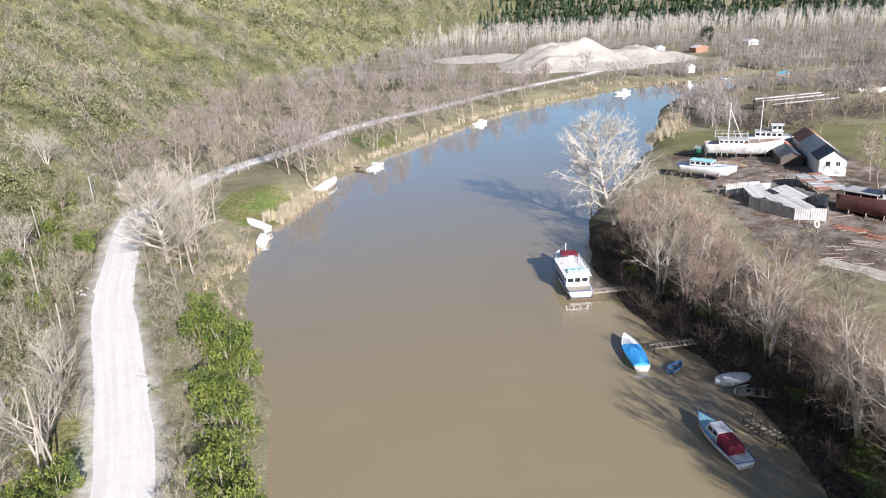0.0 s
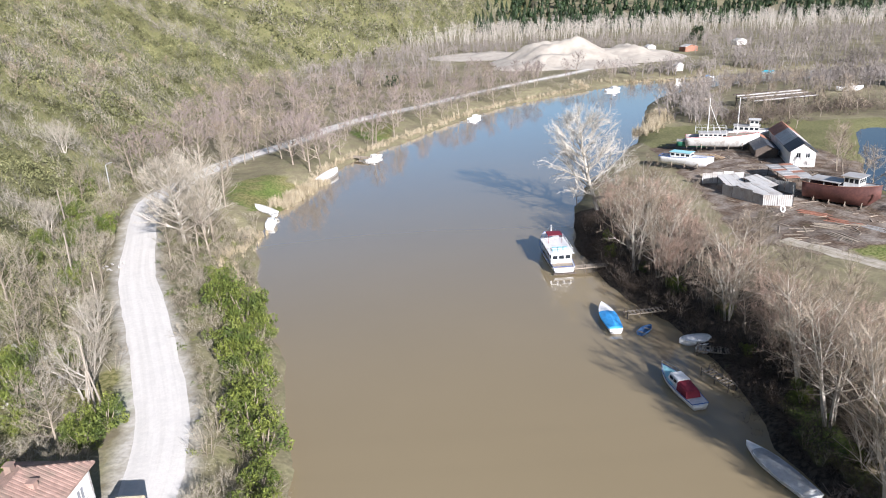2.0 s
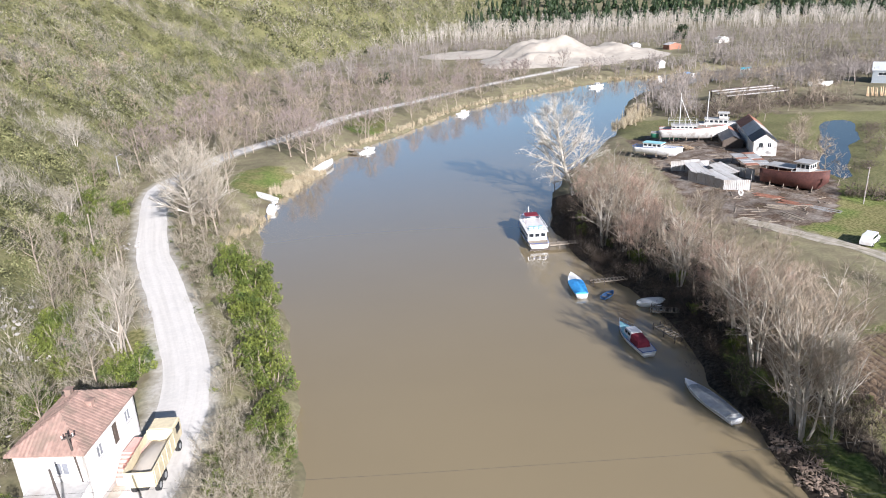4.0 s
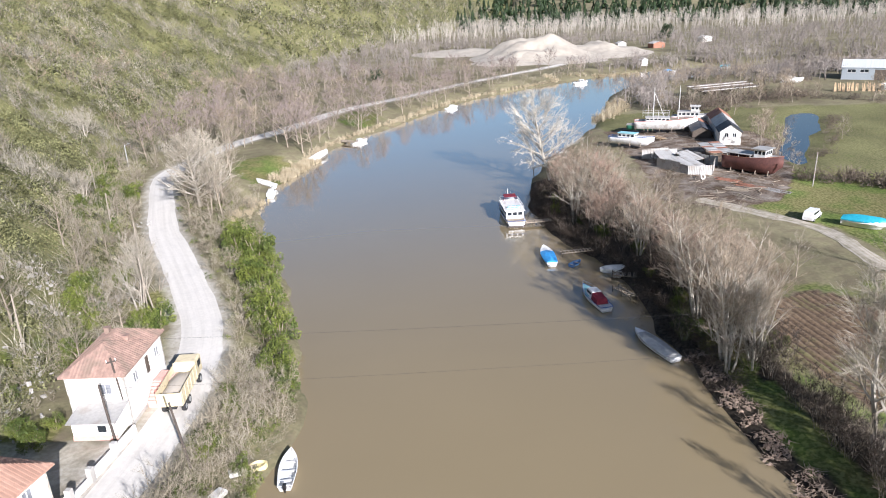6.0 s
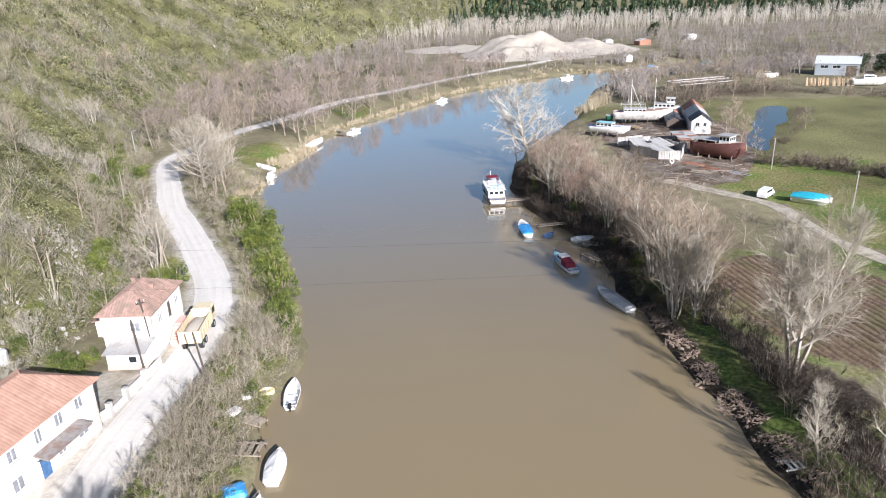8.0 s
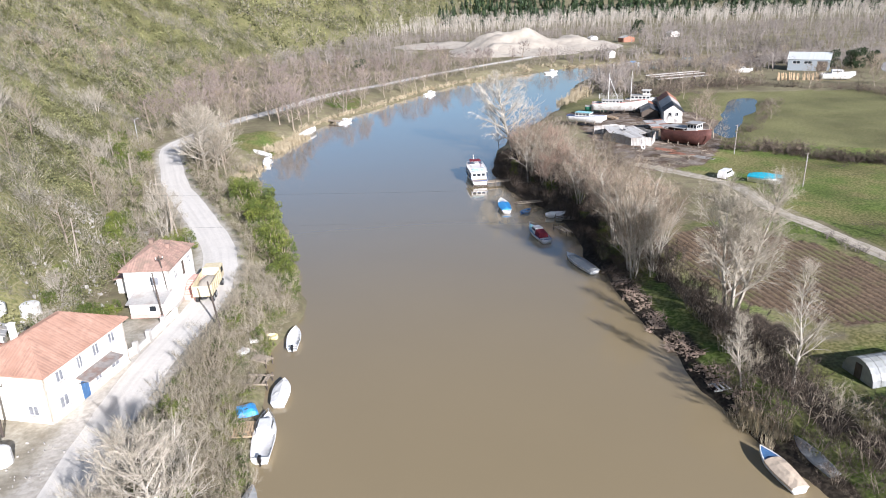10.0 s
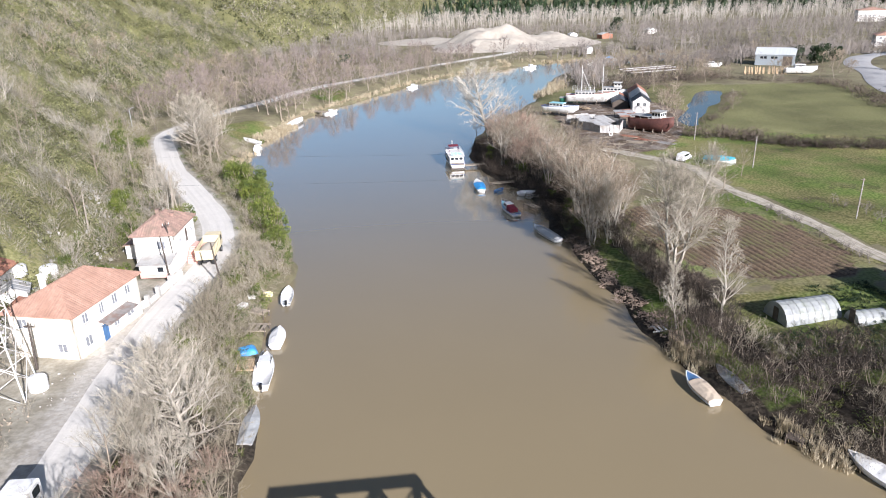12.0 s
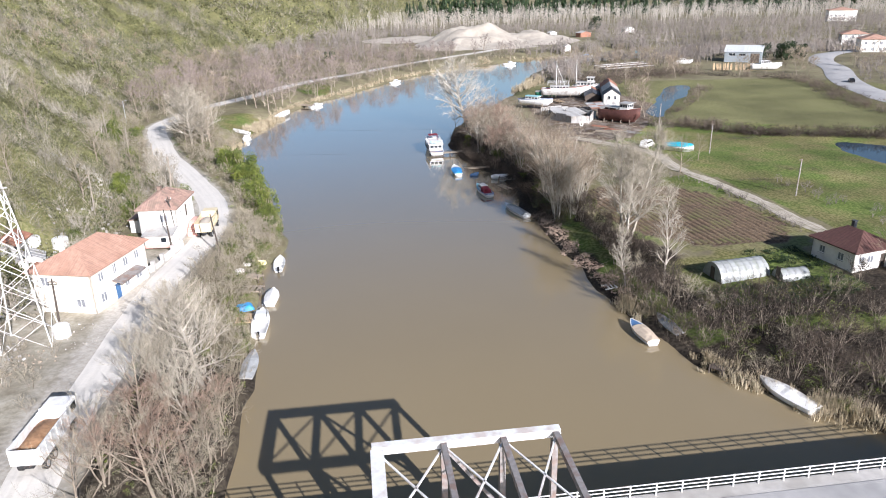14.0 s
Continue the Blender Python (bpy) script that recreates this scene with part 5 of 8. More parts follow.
for k in range(14):
    a = 2 * math.pi * k / 14
    rr.append([((0.55 + 0.16 * math.cos(b)) * math.cos(a), (0.55 + 0.16 * math.cos(b)) * math.sin(a), 0.16 * math.sin(b)) for b in [2 * math.pi * j / 6 for j in range(6)]])
s.rings(rr + [rr[0]], cap=False)
part("tyre", s, M_WHITETARP, ty)

sc = Shape()
for k in range(260):
    x, y = rt.uniform(55, 92), rt.uniform(100, 186)
    if 55 + 0.1 * (y - 100) < x < 76 + 0.18 * (y - 100):
        q = rt.uniform(0.5, 1.8)
        sc.box(-0.09, -q, 0, 0.09, q, 0.07, pose(x, y, zg(x, y) + 0.03, rt.uniform(-4, 4), rt.uniform(-4, 4), rt.uniform(0, 180)))
tagged(part("wood_scraps", sc, M_WOOD), "scattered offcuts and planks on the yard ground", "debris", kind="stuff")

# the long timber slipway across the water behind the yard
sl = thing("timber_slipway", "long weathered timber slipway on posts", "slipway", pose(120, 234, 2.0, 0, 0, 14))
for k in range(7):
    for y in (-4.5, 0, 4.5):
        s = Shape()
        s.tube((-12 + 4 * k, y, -1.2), (-12 + 4 * k, y, 3.9), 0.2, n=5)
        part("post", s, M_DARKWOOD, sl)
for k, y in enumerate((-4.8, -3.4, -1.8, 0, 1.6, 3.2, 4.8)):
    s = Shape()
    s.beam((-13, y, 2.75 + 0.15 * k), (13, y, 2.75 + 0.15 * k), 0.5, 0.32)
    part("beam", s, M_SHEET if k in (0, 3, 5) else M_DARKWOOD, sl)
for k in range(14):
    s = Shape()
    s.beam((-13 + 2 * k, -5.0, -0.6), (-13 + 2 * k, -5.0, 3.4), 0.16, 0.16)
    part("picket", s, M_DARKWOOD, sl)
for k in range(9):
    s = Shape()
    s.beam((-12 + 3 * k, -5.2, 2.45), (-12 + 3 * k, 5.2, 2.45), 0.25, 0.25)
    part("sleeper", s, M_DARKWOOD, sl)

# the blue-grey shed beyond the meadow and its clutter
gable_house("work_shed", "blue-grey clad workshop with pale sheet roof", pose(196, 251.5, 2.2, 0, 0, 56), 14, 16.5, 5.0, 7.4, M_SHEDBLUE, [(1.0, M_PALEROOF)], [(0, 2, 3.0, 4, 4.2), (3, 2, 3.0, 5, 4.2), (3, 6.5, 3.0, 9.5, 4.2)], "shed",
            doors=[(3, 11.6, 0.02, 15.6, 4.2)])
for k in range(11):
    x, y = 158 + 1.5 * k + rt.uniform(-0.5, 0.5), 226 - 0.6 * k + rt.uniform(-1, 1)
    s = Shape()
    for j in range(5):
        s.box(-0.5 + 0.2 * j, -0.05, 0, -0.36 + 0.2 * j, 0.05, 3.2 + rt.uniform(-0.6, 0.4), pose(0, 0, 0, -24 + rt.uniform(-6, 6), rt.uniform(-6, 6), 0))
    ob = tagged(part("board_bundle", s, M_PLANK), "pale sawn boards leaning upright to dry", "boards", "drying boards")
    ob.matrix_world = pose(x, y, 2.3, 0, 0, -20)
boat("motor_boat", "white motor boat standing ashore beside the workshop", (160.5, 250.5), (152.5, 253.5), 2.6, 1.1, z=3.0, draft=0.6, deck=M_WHITE_OLD, cabin=(0.7, -0.2, 0.2, 1.0, M_WHITE_OLD), group="boats in the yard")
boat("motor_yacht", "white motor yacht standing ashore", (184.5, 216.5), (172.5, 220.5), 3.8, 1.6, z=3.4, draft=0.9, deck=M_WHITE, cabin=(0.7, -0.2, 0.2, 1.4, M_WHITE), group="boats in the yard")
boat("covered_boat", "boat under a turquoise tarpaulin across the creek", (168.5, 331.0), (163.0, 332.6), 2.2, 0.7, z=0.2, cover=M_TEAL, cover_peak=0.9)


# ---- things by the road ----
# annex and terrace of the white house
s = Shape()
s.box(-2.1, -1.9, 0, 2.1, 0.9, 2.0)
an = tagged(part("annex", s, M_WALL), "low white annex with grey sheet roof and pink base", "annex")
an.matrix_world = pose(-30.7, 36.2, 3.4, 0, 0, -4)
s = Shape()
s.rings([[(-2.4, -2.3, 2.0), (2.4, -2.3, 2.0), (2.4, 0.95, 2.5), (-2.4, 0.95, 2.5)], [(-2.4, -2.3, 2.08), (2.4, -2.3, 2.08), (2.4, 0.95, 2.58), (-2.4, 0.95, 2.58)]])
part("roof", s, M_SHEET, an)
s = Shape()
s.box(-2.15, -1.96, 0, 2.15, -1.9, 0.5)
M_PINK = material("pink_base_paint", (0.62, 0.36, 0.31), 0.9, vary=0.1)
part("base_course", s, M_PINK, an)
s = Shape()
s.box(0.4, -1.93, 0.9, 1.2, -1.88, 1.6)
part("window", s, M_GLASS, an)
stair = thing("outside_stair", "pink outside stair and landing at the white house", "stair", pose(-26.8, 41.5, 3.6, 0, 0, -6))
for k in range(6):
    part("step", Shape().box(-0.9, -0.3 * k, -1.2, 0.9, -0.3 * k + 0.296, 1.4 - 0.24 * k, bevel=0.02), M_PINK, stair)
part("landing", Shape().box(-0.9, 0.3, -1.2, 0.9, 2.6, 1.55, bevel=0.03), M_PINK, stair)
s = Shape()
s.box(-2.0, -1.8, 0, 2.0, 1.8, 2.6)
sh = tagged(part("lean_to", s, M_WALL), "old lean-to with tiled roof behind the white house", "shed")
sh.matrix_world = pose(-35.6, 45.4, zg(-35.6, 45.4) - 0.4, 0, 0, -4)
s = Shape()
s.rings([[(-2.3, -2.1, 2.6), (2.3, -2.1, 3.4), (2.3, 2.1, 3.4), (-2.3, 2.1, 2.6)], [(-2.3, -2.1, 2.72), (2.3, -2.1, 3.52), (2.3, 2.1, 3.52), (-2.3, 2.1, 2.72)]])
part("roof", s, M_TILE_OLD, sh)

# garden wall along the road
gw = thing("garden_wall", "low white garden wall with square posts", "wall", pose(0, 0, 0))
pts = [Vector(p) for p in ((-30.9, 23.4), (-29.6, 25.8), (-29.0, 28.6), (-28.3, 32.2), (-27.6, 36.0))]
for k, (p, q) in enumerate(zip(pts, pts[1:])):
    z = 3.0
    d = (q - p)
    m = pose(p.x, p.y, z - 0.3, 0, 0, math.degrees(math.atan2(d.y, d.x)))
    s = Shape()
    s.box(0.3, -0.12, 0, d.length - 0.3, 0.12, 1.25 if k != 1 else 0.9, m)
    part("wall_panel", s, M_WALL, gw)
    s = Shape()
    s.box(-0.26, -0.26, 0, 0.26, 0.26, 1.75, m, bevel=0.03)
    part("post", s, M_CONC, gw)

# poles
M_POLE = material("dark_pole_wood", (0.075, 0.06, 0.05), 0.9, vary=0.2)


def pole(x, y, h, lean=0.0, turn=0.0, mat=None, arm=0.0, label="dark wooden utility pole with insulators", lamp=False):
    ob = thing("utility_pole", label, "pole", pose(x, y, zg(x, y) - 0.3, 0, lean, turn), "utility poles")
    s = Shape()
    s.tube((0, 0, 0), (0, 0, h), 0.14, 0.09, 6)
    part("shaft", s, mat or M_POLE, ob)
    if arm:
        s = Shape()
        s.box(-arm, -0.05, h - 0.5, arm, 0.05, h - 0.38)
        part("crossarm", s, mat or M_POLE, ob)
        for sx in (-arm * 0.9, 0, arm * 0.9):
            s = Shape()
            s.tube((sx, 0, h - 0.38), (sx, 0, h - 0.12), 0.05, n=5)
            part("insulator", s, M_WHITE, ob)
    if lamp:
        s = Shape()
        s.tube((0, 0, h - 0.1), (1.1, 0, h + 0.15), 0.04, n=5)
        s.box(0.9, -0.14, h + 0.1, 1.6, 0.14, h + 0.24, bevel=0.04)
        part("lamp_head", s, M_GALV, ob)
    return ob


pole(-20.9, 30.2, 7.6, -6, 40)
pole(-28.8, 33.8, 7.0, -3, 0)
pole(-28.6, 37.2, 8.0, -4, 20, arm=0.45)
pole(-37.0, 10.4, 6.0, 3, 0, arm=0.5)
M_WOODPOLE = material("weathered_pole", (0.30, 0.26, 0.21), 0.9, vary=0.2)
for x, y, h in ((-53, 97.6, 9), (-66, 124, 8), (-75, 180, 8.5), (-44.5, 86, 7), (-46, 52, 8)):
    pole(x, y, h, 2, x * 7 % 360, M_WOODPOLE, label="weathered wooden utility pole on the slope")
pole(-69, 151, 7.5, 0, 60, M_GALV, lamp=True, label="grey street lamp pole on the slope")
br = thing("braced_pole", "pale braced pole with three legs on the verge", "pole", pose(-35.0, 62.5, zg(-35, 62.5) - 0.3), "utility poles")
for a in (0, 2.1, 4.2):
    s = Shape()
    s.tube((math.cos(a) * 0.9, math.sin(a) * 0.9, 0), (math.cos(a) * 0.1, math.sin(a) * 0.1, 5.5), 0.12, 0.09, 6)
    part("leg", s, M_WOODPOLE, br)
s = Shape()
s.tube((0, 0, 4.5), (0, 0, 9.5), 0.12, 0.09, 6)
part("shaft", s, M_WOODPOLE, br)

# lattice pylon and its cables across the river
PX, PY, PZ = -38.3, 5.6, zg(-38.3, 5.6)
py = thing("lattice_pylon", "pale galvanised lattice power pylon", "pylon", pose(PX, PY, PZ - 0.2, 0, 0, 12))


def leg(k, z):
    w = 2.6 - 2.1 * min(z, 22) / 22
    return Vector((w * (1 if k in (0, 3) else -1), w * (1 if k < 2 else -1), z))


lv = [0, 3.2, 6.2, 9.0, 11.6, 14, 16.2, 18.2, 20, 22, 25]
for k in range(4):
    for a, b in zip(lv, lv[1:]):
        s = Shape()
        s.beam(leg(k, a), leg(k, b), 0.13, 0.13)
        part("leg", s, M_STEEL, py)
        for p, q in ((leg(k, a), leg((k + 1) % 4, b)), (leg((k + 1) % 4, a), leg(k, b))):
            s = Shape()
            s.beam(p, q, 0.06, 0.06)
            part("brace", s, M_STEEL, py)
for z in (18.5, 21.5, 24.5):
    s = Shape()
    s.beam((-1.5, 0, z), (1.5, 0, z), 0.1, 0.14)
    part("crossarm", s, M_GALV, py)
for n, z in enumerate((21.5, 24.5)):
    cb = Shape()
    a, b = Vector((PX, PY + 3.3, PZ + z - 0.3)), Vector((190, 22, 28 + 2 * n))
    cb.path([a.lerp(b, k / 24) - Vector((0, 0, 5.5 * 4 * k / 24 * (1 - k / 24))) for k in range(25)], 0.006, 4)
    tagged(part("power_cable", cb, M_TYRE), "thin grey power cable slung over the river", "cable", "power cables")

# tanks, huts and heaps by the pylon
def tank(x, y, r, h, label):
    s = Shape()
    prof = ((0, 0.9), (0.05, 1.0), (0.85, 1.0), (0.95, 0.8), (1.0, 0.25))
    s.rings([[(r * w * math.cos(a), r * w * math.sin(a), h * z) for a in [2 * math.pi * i / 12 for i in range(12)]] for z, w in prof])
    ob = tagged(part("water_tank", s, M_WHITE), label, "tank", "water tanks")
    ob.matrix_world = pose(x, y, zg(x, y) - 0.1)


tank(-35.0, 6.2, 0.95, 1.7, "white plastic water tank by the road")
tank(-46.5, 37.5, 1.2, 1.9, "white plastic water tank on the slope")
tank(-49.8, 36.0, 1.1, 1.7, "white plastic water tank on the slope")
for k, (x, y, w, l, h, mat, lab) in enumerate(((-52, 31, 4, 5, 2.3, M_SHEET, "grey sheet metal hut on the slope"), (-47, 28, 3.2, 3, 2.2, M_WALL, "small white hut on the slope"), (-43.4, 24.0, 2.6, 3, 2.0, M_CONC, "small concrete hut behind the house"),
                                              (-44, 8, 3.4, 5, 2.2, M_SHEET, "grey sheet metal hut under the pylon"))):
    ob = gable_house("garden_hut", lab, pose(x, y, zg(x, y) - 0.5, 0, 0, 20 * k), w, l, h, h + 0.8, mat, [(1.0, M_SHEET if k % 2 else M_RUST)], category="hut")
    ob["group"] = "small huts"
rk = random.Random(17)


def rubble(name, label, x, y, r, n, mat, category, size=(0.1, 0.4), group=""):
    s = Shape()
    for _ in range(n):
        a, d = rk.uniform(0, 6.28), r * math.sqrt(rk.random())
        px, pyy = x + d * math.cos(a), y + d * math.sin(a)
        k = rk.uniform(*size)
        m = pose(px, pyy, zg(px, pyy) + k * 0.25, rk.uniform(0, 180), rk.uniform(0, 180), rk.uniform(0, 180))
        s.box(-k, -k * rk.uniform(0.4, 0.8), -k * 0.4, k * rk.uniform(0.5, 1), k * 0.7, k * rk.uniform(0.2, 0.5), m, bevel=k * 0.22)
    return tagged(part(name, s, mat), label, category, group, "stuff")


rubble("debris", "scattered pale rubble and boards by the house", -33, 6, 3.5, 36, M_ROCK, "debris", (0.05, 0.16))
rubble("debris", "scattered planks and scrap on the slope", -47, 33, 5, 90, M_SHEET, "debris", (0.06, 0.3))
rubble("debris", "pale boards and sheets heaped behind the house", -46, 21, 5, 170, M_SHEET, "debris", (0.06, 0.3))
rubble("debris", "pale boards and scrap below the pylon", -42, 1.5, 5, 120, M_SHEET, "debris", (0.05, 0.28))
rubble("debris", "rusty scrap by the pylon", -36.5, 0, 3, 50, M_WOOD, "debris", (0.06, 0.22))
rubble("debris", "pale boulders on the slope", -41, 38, 4, 26, M_ROCK, "rocks", (0.06, 0.28))
rubble("debris", "pale boulders on the slope", -44, 47, 7, 70, M_ROCK, "rocks", (0.08, 0.42))
rubble("debris", "pale boulders on the slope", -49, 70, 9, 150, M_ROCK, "rocks", (0.08, 0.42))
rubble("debris", "white stones along the verge", -50.5, 106, 2.0, 12, M_ROCK, "rocks", (0.12, 0.3))


def cart(x, y, turn):
    ob = thing("hand_cart", "old dark farm cart in the yard", "cart", pose(x, y, zg(x, y), 0, 0, turn))
    s = Shape()
    s.box(-0.6, -1.1, 0.5, 0.6, 1.1, 0.62)
    part("bed", s, M_DARKWOOD, ob)
    for sx in (-0.7, 0.7):
        s = Shape()
        s.tube((sx - 0.05, 0, 0.42), (sx + 0.05, 0, 0.42), 0.42, n=10)
        part("wheel", s, M_DARKWOOD, ob)
    s = Shape()
    s.tube((0, 1.1, 0.56), (0, 2.4, 0.3), 0.05, n=5)
    part("shaft", s, M_DARKWOOD, ob)


cart(-33.4, 27.6, 70)


def wheel(ob, x, y, r, w):
    s = Shape()
    s.tube((x - w / 2, y, r), (x + w / 2, y, r), r, n=12)
    t = part("wheel", s, M_TYRE, ob)
    s = Shape()
    sd = 1 if x > 0 else -1
    s.tube((x + sd * w / 2, y, r), (x + sd * (w / 2 + 0.02), y, r), r * 0.55, n=10)
    part("rim", s, M_GALV, t)


def dump_truck(label, m, paint, load):
    ob = thing("dump_truck", label, "truck", m, "dump trucks")
    s = Shape()
    s.box(-0.5, -3.9, 0.75, 0.5, 3.6, 1.05)
    part("chassis", s, M_TYRE, ob)
    b = Shape()
    b.box(-1.25, -4.0, 1.15, 1.25, 1.7, 1.27)
    b.box(-1.25, -4.0, 1.27, -1.17, 1.7, 2.75)
    b.box(1.17, -4.0, 1.27, 1.25, 1.7, 2.75)
    b.box(-1.17, -4.0, 1.27, 1.17, -3.92, 2.65)
    b.box(-1.17, 1.62, 1.27, 1.17, 1.7, 3.0)
    for k in range(6):
        for sx in (-1.3, 1.25):
            b.box(sx, -3.8 + 1.02 * k, 1.2, sx + 0.05, -3.68 + 1.02 * k, 2.75)
    part("tipper_body", b, paint, ob)
    s = Shape()
    s.box(-1.15, 1.75, 1.0, 1.15, 3.7, 3.0, bevel=0.12)
    c = part("cab", s, paint, ob)
    s = Shape()
    s.box(-1.0, 3.69, 1.9, 1.0, 3.72, 2.7)
    part("windscreen", s, M_GLASS, c)
    for sx in (-1.16, 1.13):
        s = Shape()
        s.box(sx, 2.4, 1.9, sx + 0.03, 3.4, 2.65)
        part("side_window", s, M_GLASS, c)
    if load:
        s = Shape()
        n = 7
        v, f = [], []
        for i in range(n):
            for j in range(9):
                u, w = i / (n - 1) * 2 - 1, j / 8 * 2 - 1
                v.append((u * 1.16, -1.15 + w * 2.76, 1.9 + 0.75 * (1 - u * u) * (1 - w * w) + 0.1 * math.sin(7 * u + 5 * w)))
        for i in range(n - 1):
            for j in range(8):
                f.append((i * 9 + j, (i + 1) * 9 + j, (i + 1) * 9 + j + 1, i * 9 + j + 1))
        s.add(v, f)
        part("load", s, load, ob, "heap of brown earth", True)
    for y in (-2.9, -1.6, 2.6):
        for x in (-1.0, 1.0):
            wheel(ob, x, y, 0.5, 0.34)
    return ob


dump_truck("white dump truck carrying brown earth on the road", pose(-27.8, -16.4, 3.1, 0, 0, -3), M_WHITE, M_EARTH)
dump_truck("yellow empty dump truck driving on the gravel road", pose(-24.8, 42.0, 3.1, 0, 0, 0), M_YELLOW, M_SAND)

# clutter, landing stages and small craft by the road bank
def jetty(x, y, turn, w, l, label, z=0.75, mat=None, skip=0):
    ob = thing("jetty", label, "jetty", pose(x, y, 0, 0, 0, turn), "small jetties")
    for sx in (-w / 2 + 0.1, w / 2 - 0.1):
        for k in range(max(2, int(l / 1.8) + 1)):
            s = Shape()
            yy = -l / 2 + 0.15 + (l - 0.3) * k / max(1, int(l / 1.8))
            s.tube((sx, yy, -1.4), (sx, yy, z + 0.35), 0.07, n=5)
            part("post", s, M_DARKWOOD, ob)
        s = Shape()
        s.box(sx - 0.05, -l / 2, z - 0.15, sx + 0.05, l / 2, z - 0.01)
        part("bearer", s, mat or M_WOOD, ob)
    n = int(l / 0.28)
    for k in range(n):
        if skip and k % skip == 0:
            continue
        s = Shape()
        yy = -l / 2 + 0.28 * k
        s.box(-w / 2, yy, z, w / 2, yy + 0.22, z + 0.05)
        part("plank", s, mat or M_WOOD, ob)
    return ob


jetty(-15.4, 21.6, 80, 2.2, 3.0, "rickety wooden landing stage on the bank", 0.8, skip=3)
jetty(-15.8, 26.4, 60, 1.4, 2.6, "small wooden landing stage on the bank", 0.8)
jetty(-15.2, 12.0, 90, 2.6, 2.4, "wooden landing stage with orange boards", 0.8, M_PLANK)
jetty(-17.6, 189.0, 60, 2.2, 7.0, "wooden jetty in the reeds", 0.9)
jetty(24.6, 100.8, 95, 1.4, 5.4, "weathered wooden jetty behind the cruiser", 0.8)
jetty(28.0, 84.0, 96, 1.2, 5.6, "broken wooden jetty under the trees", 0.7, skip=2)
jetty(32.6, 72.6, 70, 1.6, 4.0, "broken wooden jetty under the trees", 0.7, skip=3)
jetty(30.6, 66.4, 20, 1.3, 4.4, "ladder-like wooden jetty under the trees", 0.7, skip=2)
jetty(35.0, 13.4, 95, 1.5, 3.2, "small pale wooden jetty at the bank", 0.7, M_WHITETARP, 2)
jetty(39.0, -9.0, 130, 1.6, 3.4, "old tilted wooden jetty at the bank", 0.7, M_DARKWOOD)
s = Shape()
s.rings([[(math.cos(a) * 1.0 * w, math.sin(a) * 0.7 * w, z) for a in [2 * math.pi * i / 12 for i in range(12)]] for z, w in ((0, 0.8), (0.15, 1.0), (0.6, 1.0), (0.7, 0.85), (0.45, 0.7))])
M_PALEYELLOW = material("pale_yellow_plastic", (0.72, 0.62, 0.32), 0.5, vary=0.08)
ob = tagged(part("paddle_tub", s, M_PALEYELLOW), "pale yellow plastic tub boat at the bank", "tub")
ob.matrix_world = pose(-15.6, 32.4, 0.0, 0, 0, 30)
s = Shape()
s.box(-0.5, -0.4, 0, 0.5, 0.4, 0.5, bevel=0.08)
ob = tagged(part("crate", s, M_WHITETARP), "white crate on the bank", "crate")
ob.matrix_world = pose(-17.4, 31.0, zg(-17.4, 31.0) - 0.05, 0, 0, 20)
s = Shape()
s.box(-0.7, -0.5, 0, 0.7, 0.5, 0.55, bevel=0.08)
ob = tagged(part("crate", s, M_WHITETARP), "white crate on the bank", "crate")
ob.matrix_world = pose(-18.2, 28.0, zg(-18.2, 28.0) - 0.05, 0, 0, 60)


def tarp(x, y, w, l, h, turn, mat, label):
    s = Shape()
    n, v, f = 9, [], []
    r = random.Random(int(x * 10))
    for i in range(n):
        for j in range(n):
            u, q = i / (n - 1) * 2 - 1, j / (n - 1) * 2 - 1
            e = max(0, 1 - max(abs(u), abs(q)) ** 3)
            v.append((u * w / 2, q * l / 2, h * e * (0.85 + 0.15 * r.random()) + 0.03))
    for i in range(n - 1):
        for j in range(n - 1):
            f.append((i * n + j, (i + 1) * n + j, (i + 1) * n + j + 1, i * n + j + 1))
    k = len(v)
    s.add(v, f)
    s.add([(-w / 2, -l / 2, 0), (w / 2, -l / 2, 0), (w / 2, l / 2, 0), (-w / 2, l / 2, 0)], [(3, 2, 1, 0)])
    ob = tagged(part("tarpaulin", s, mat), label, "tarpaulin")
    ob.matrix_world = pose(x, y, max(0.5, zg(x, y)) - 0.05, 0, 0, turn)


tarp(-15.6, 15.4, 2.2, 2.2, 0.7, 20, M_BLUE, "blue tarpaulin over gear on the bank")


# ---- things on the meadow side ----
def tunnel(x, y, turn, l, r, label):
    ob = thing("greenhouse", label, "greenhouse", pose(x, y, zg(x, y) - 0.05, 0, 0, turn), "plastic tunnels")
    s = Shape()
    rings = []
    n = 10
    for k in range(int(l / 0.5) + 1):
        xx = -l / 2 + 0.5 * k
        rr = r * (1.0 if k % 2 else 0.985)
        rings.append([(xx, -rr * math.cos(math.pi * i / n), rr * 1.05 * math.sin(math.pi * i / n)) for i in range(n + 1)])
    s.rings(rings)
    skin = part("film", s, M_PVC, ob)
    for k in range(int(l / 1.0) + 1):
        xx = -l / 2 + 1.0 * k
        h = Shape()
        h.path([(xx, -(r + 0.02) * math.cos(math.pi * i / n), (r + 0.02) * 1.05 * math.sin(math.pi * i / n)) for i in range(n + 1)], 0.022, 4)
        part("hoop", h, M_SHEET, ob)
    s = Shape()
    s.box(-l / 2 - 0.06, -0.45, 0.02, -l / 2 - 0.01, 0.45, 1.7)
    part("door", s, M_DARKWOOD, ob)
    return ob


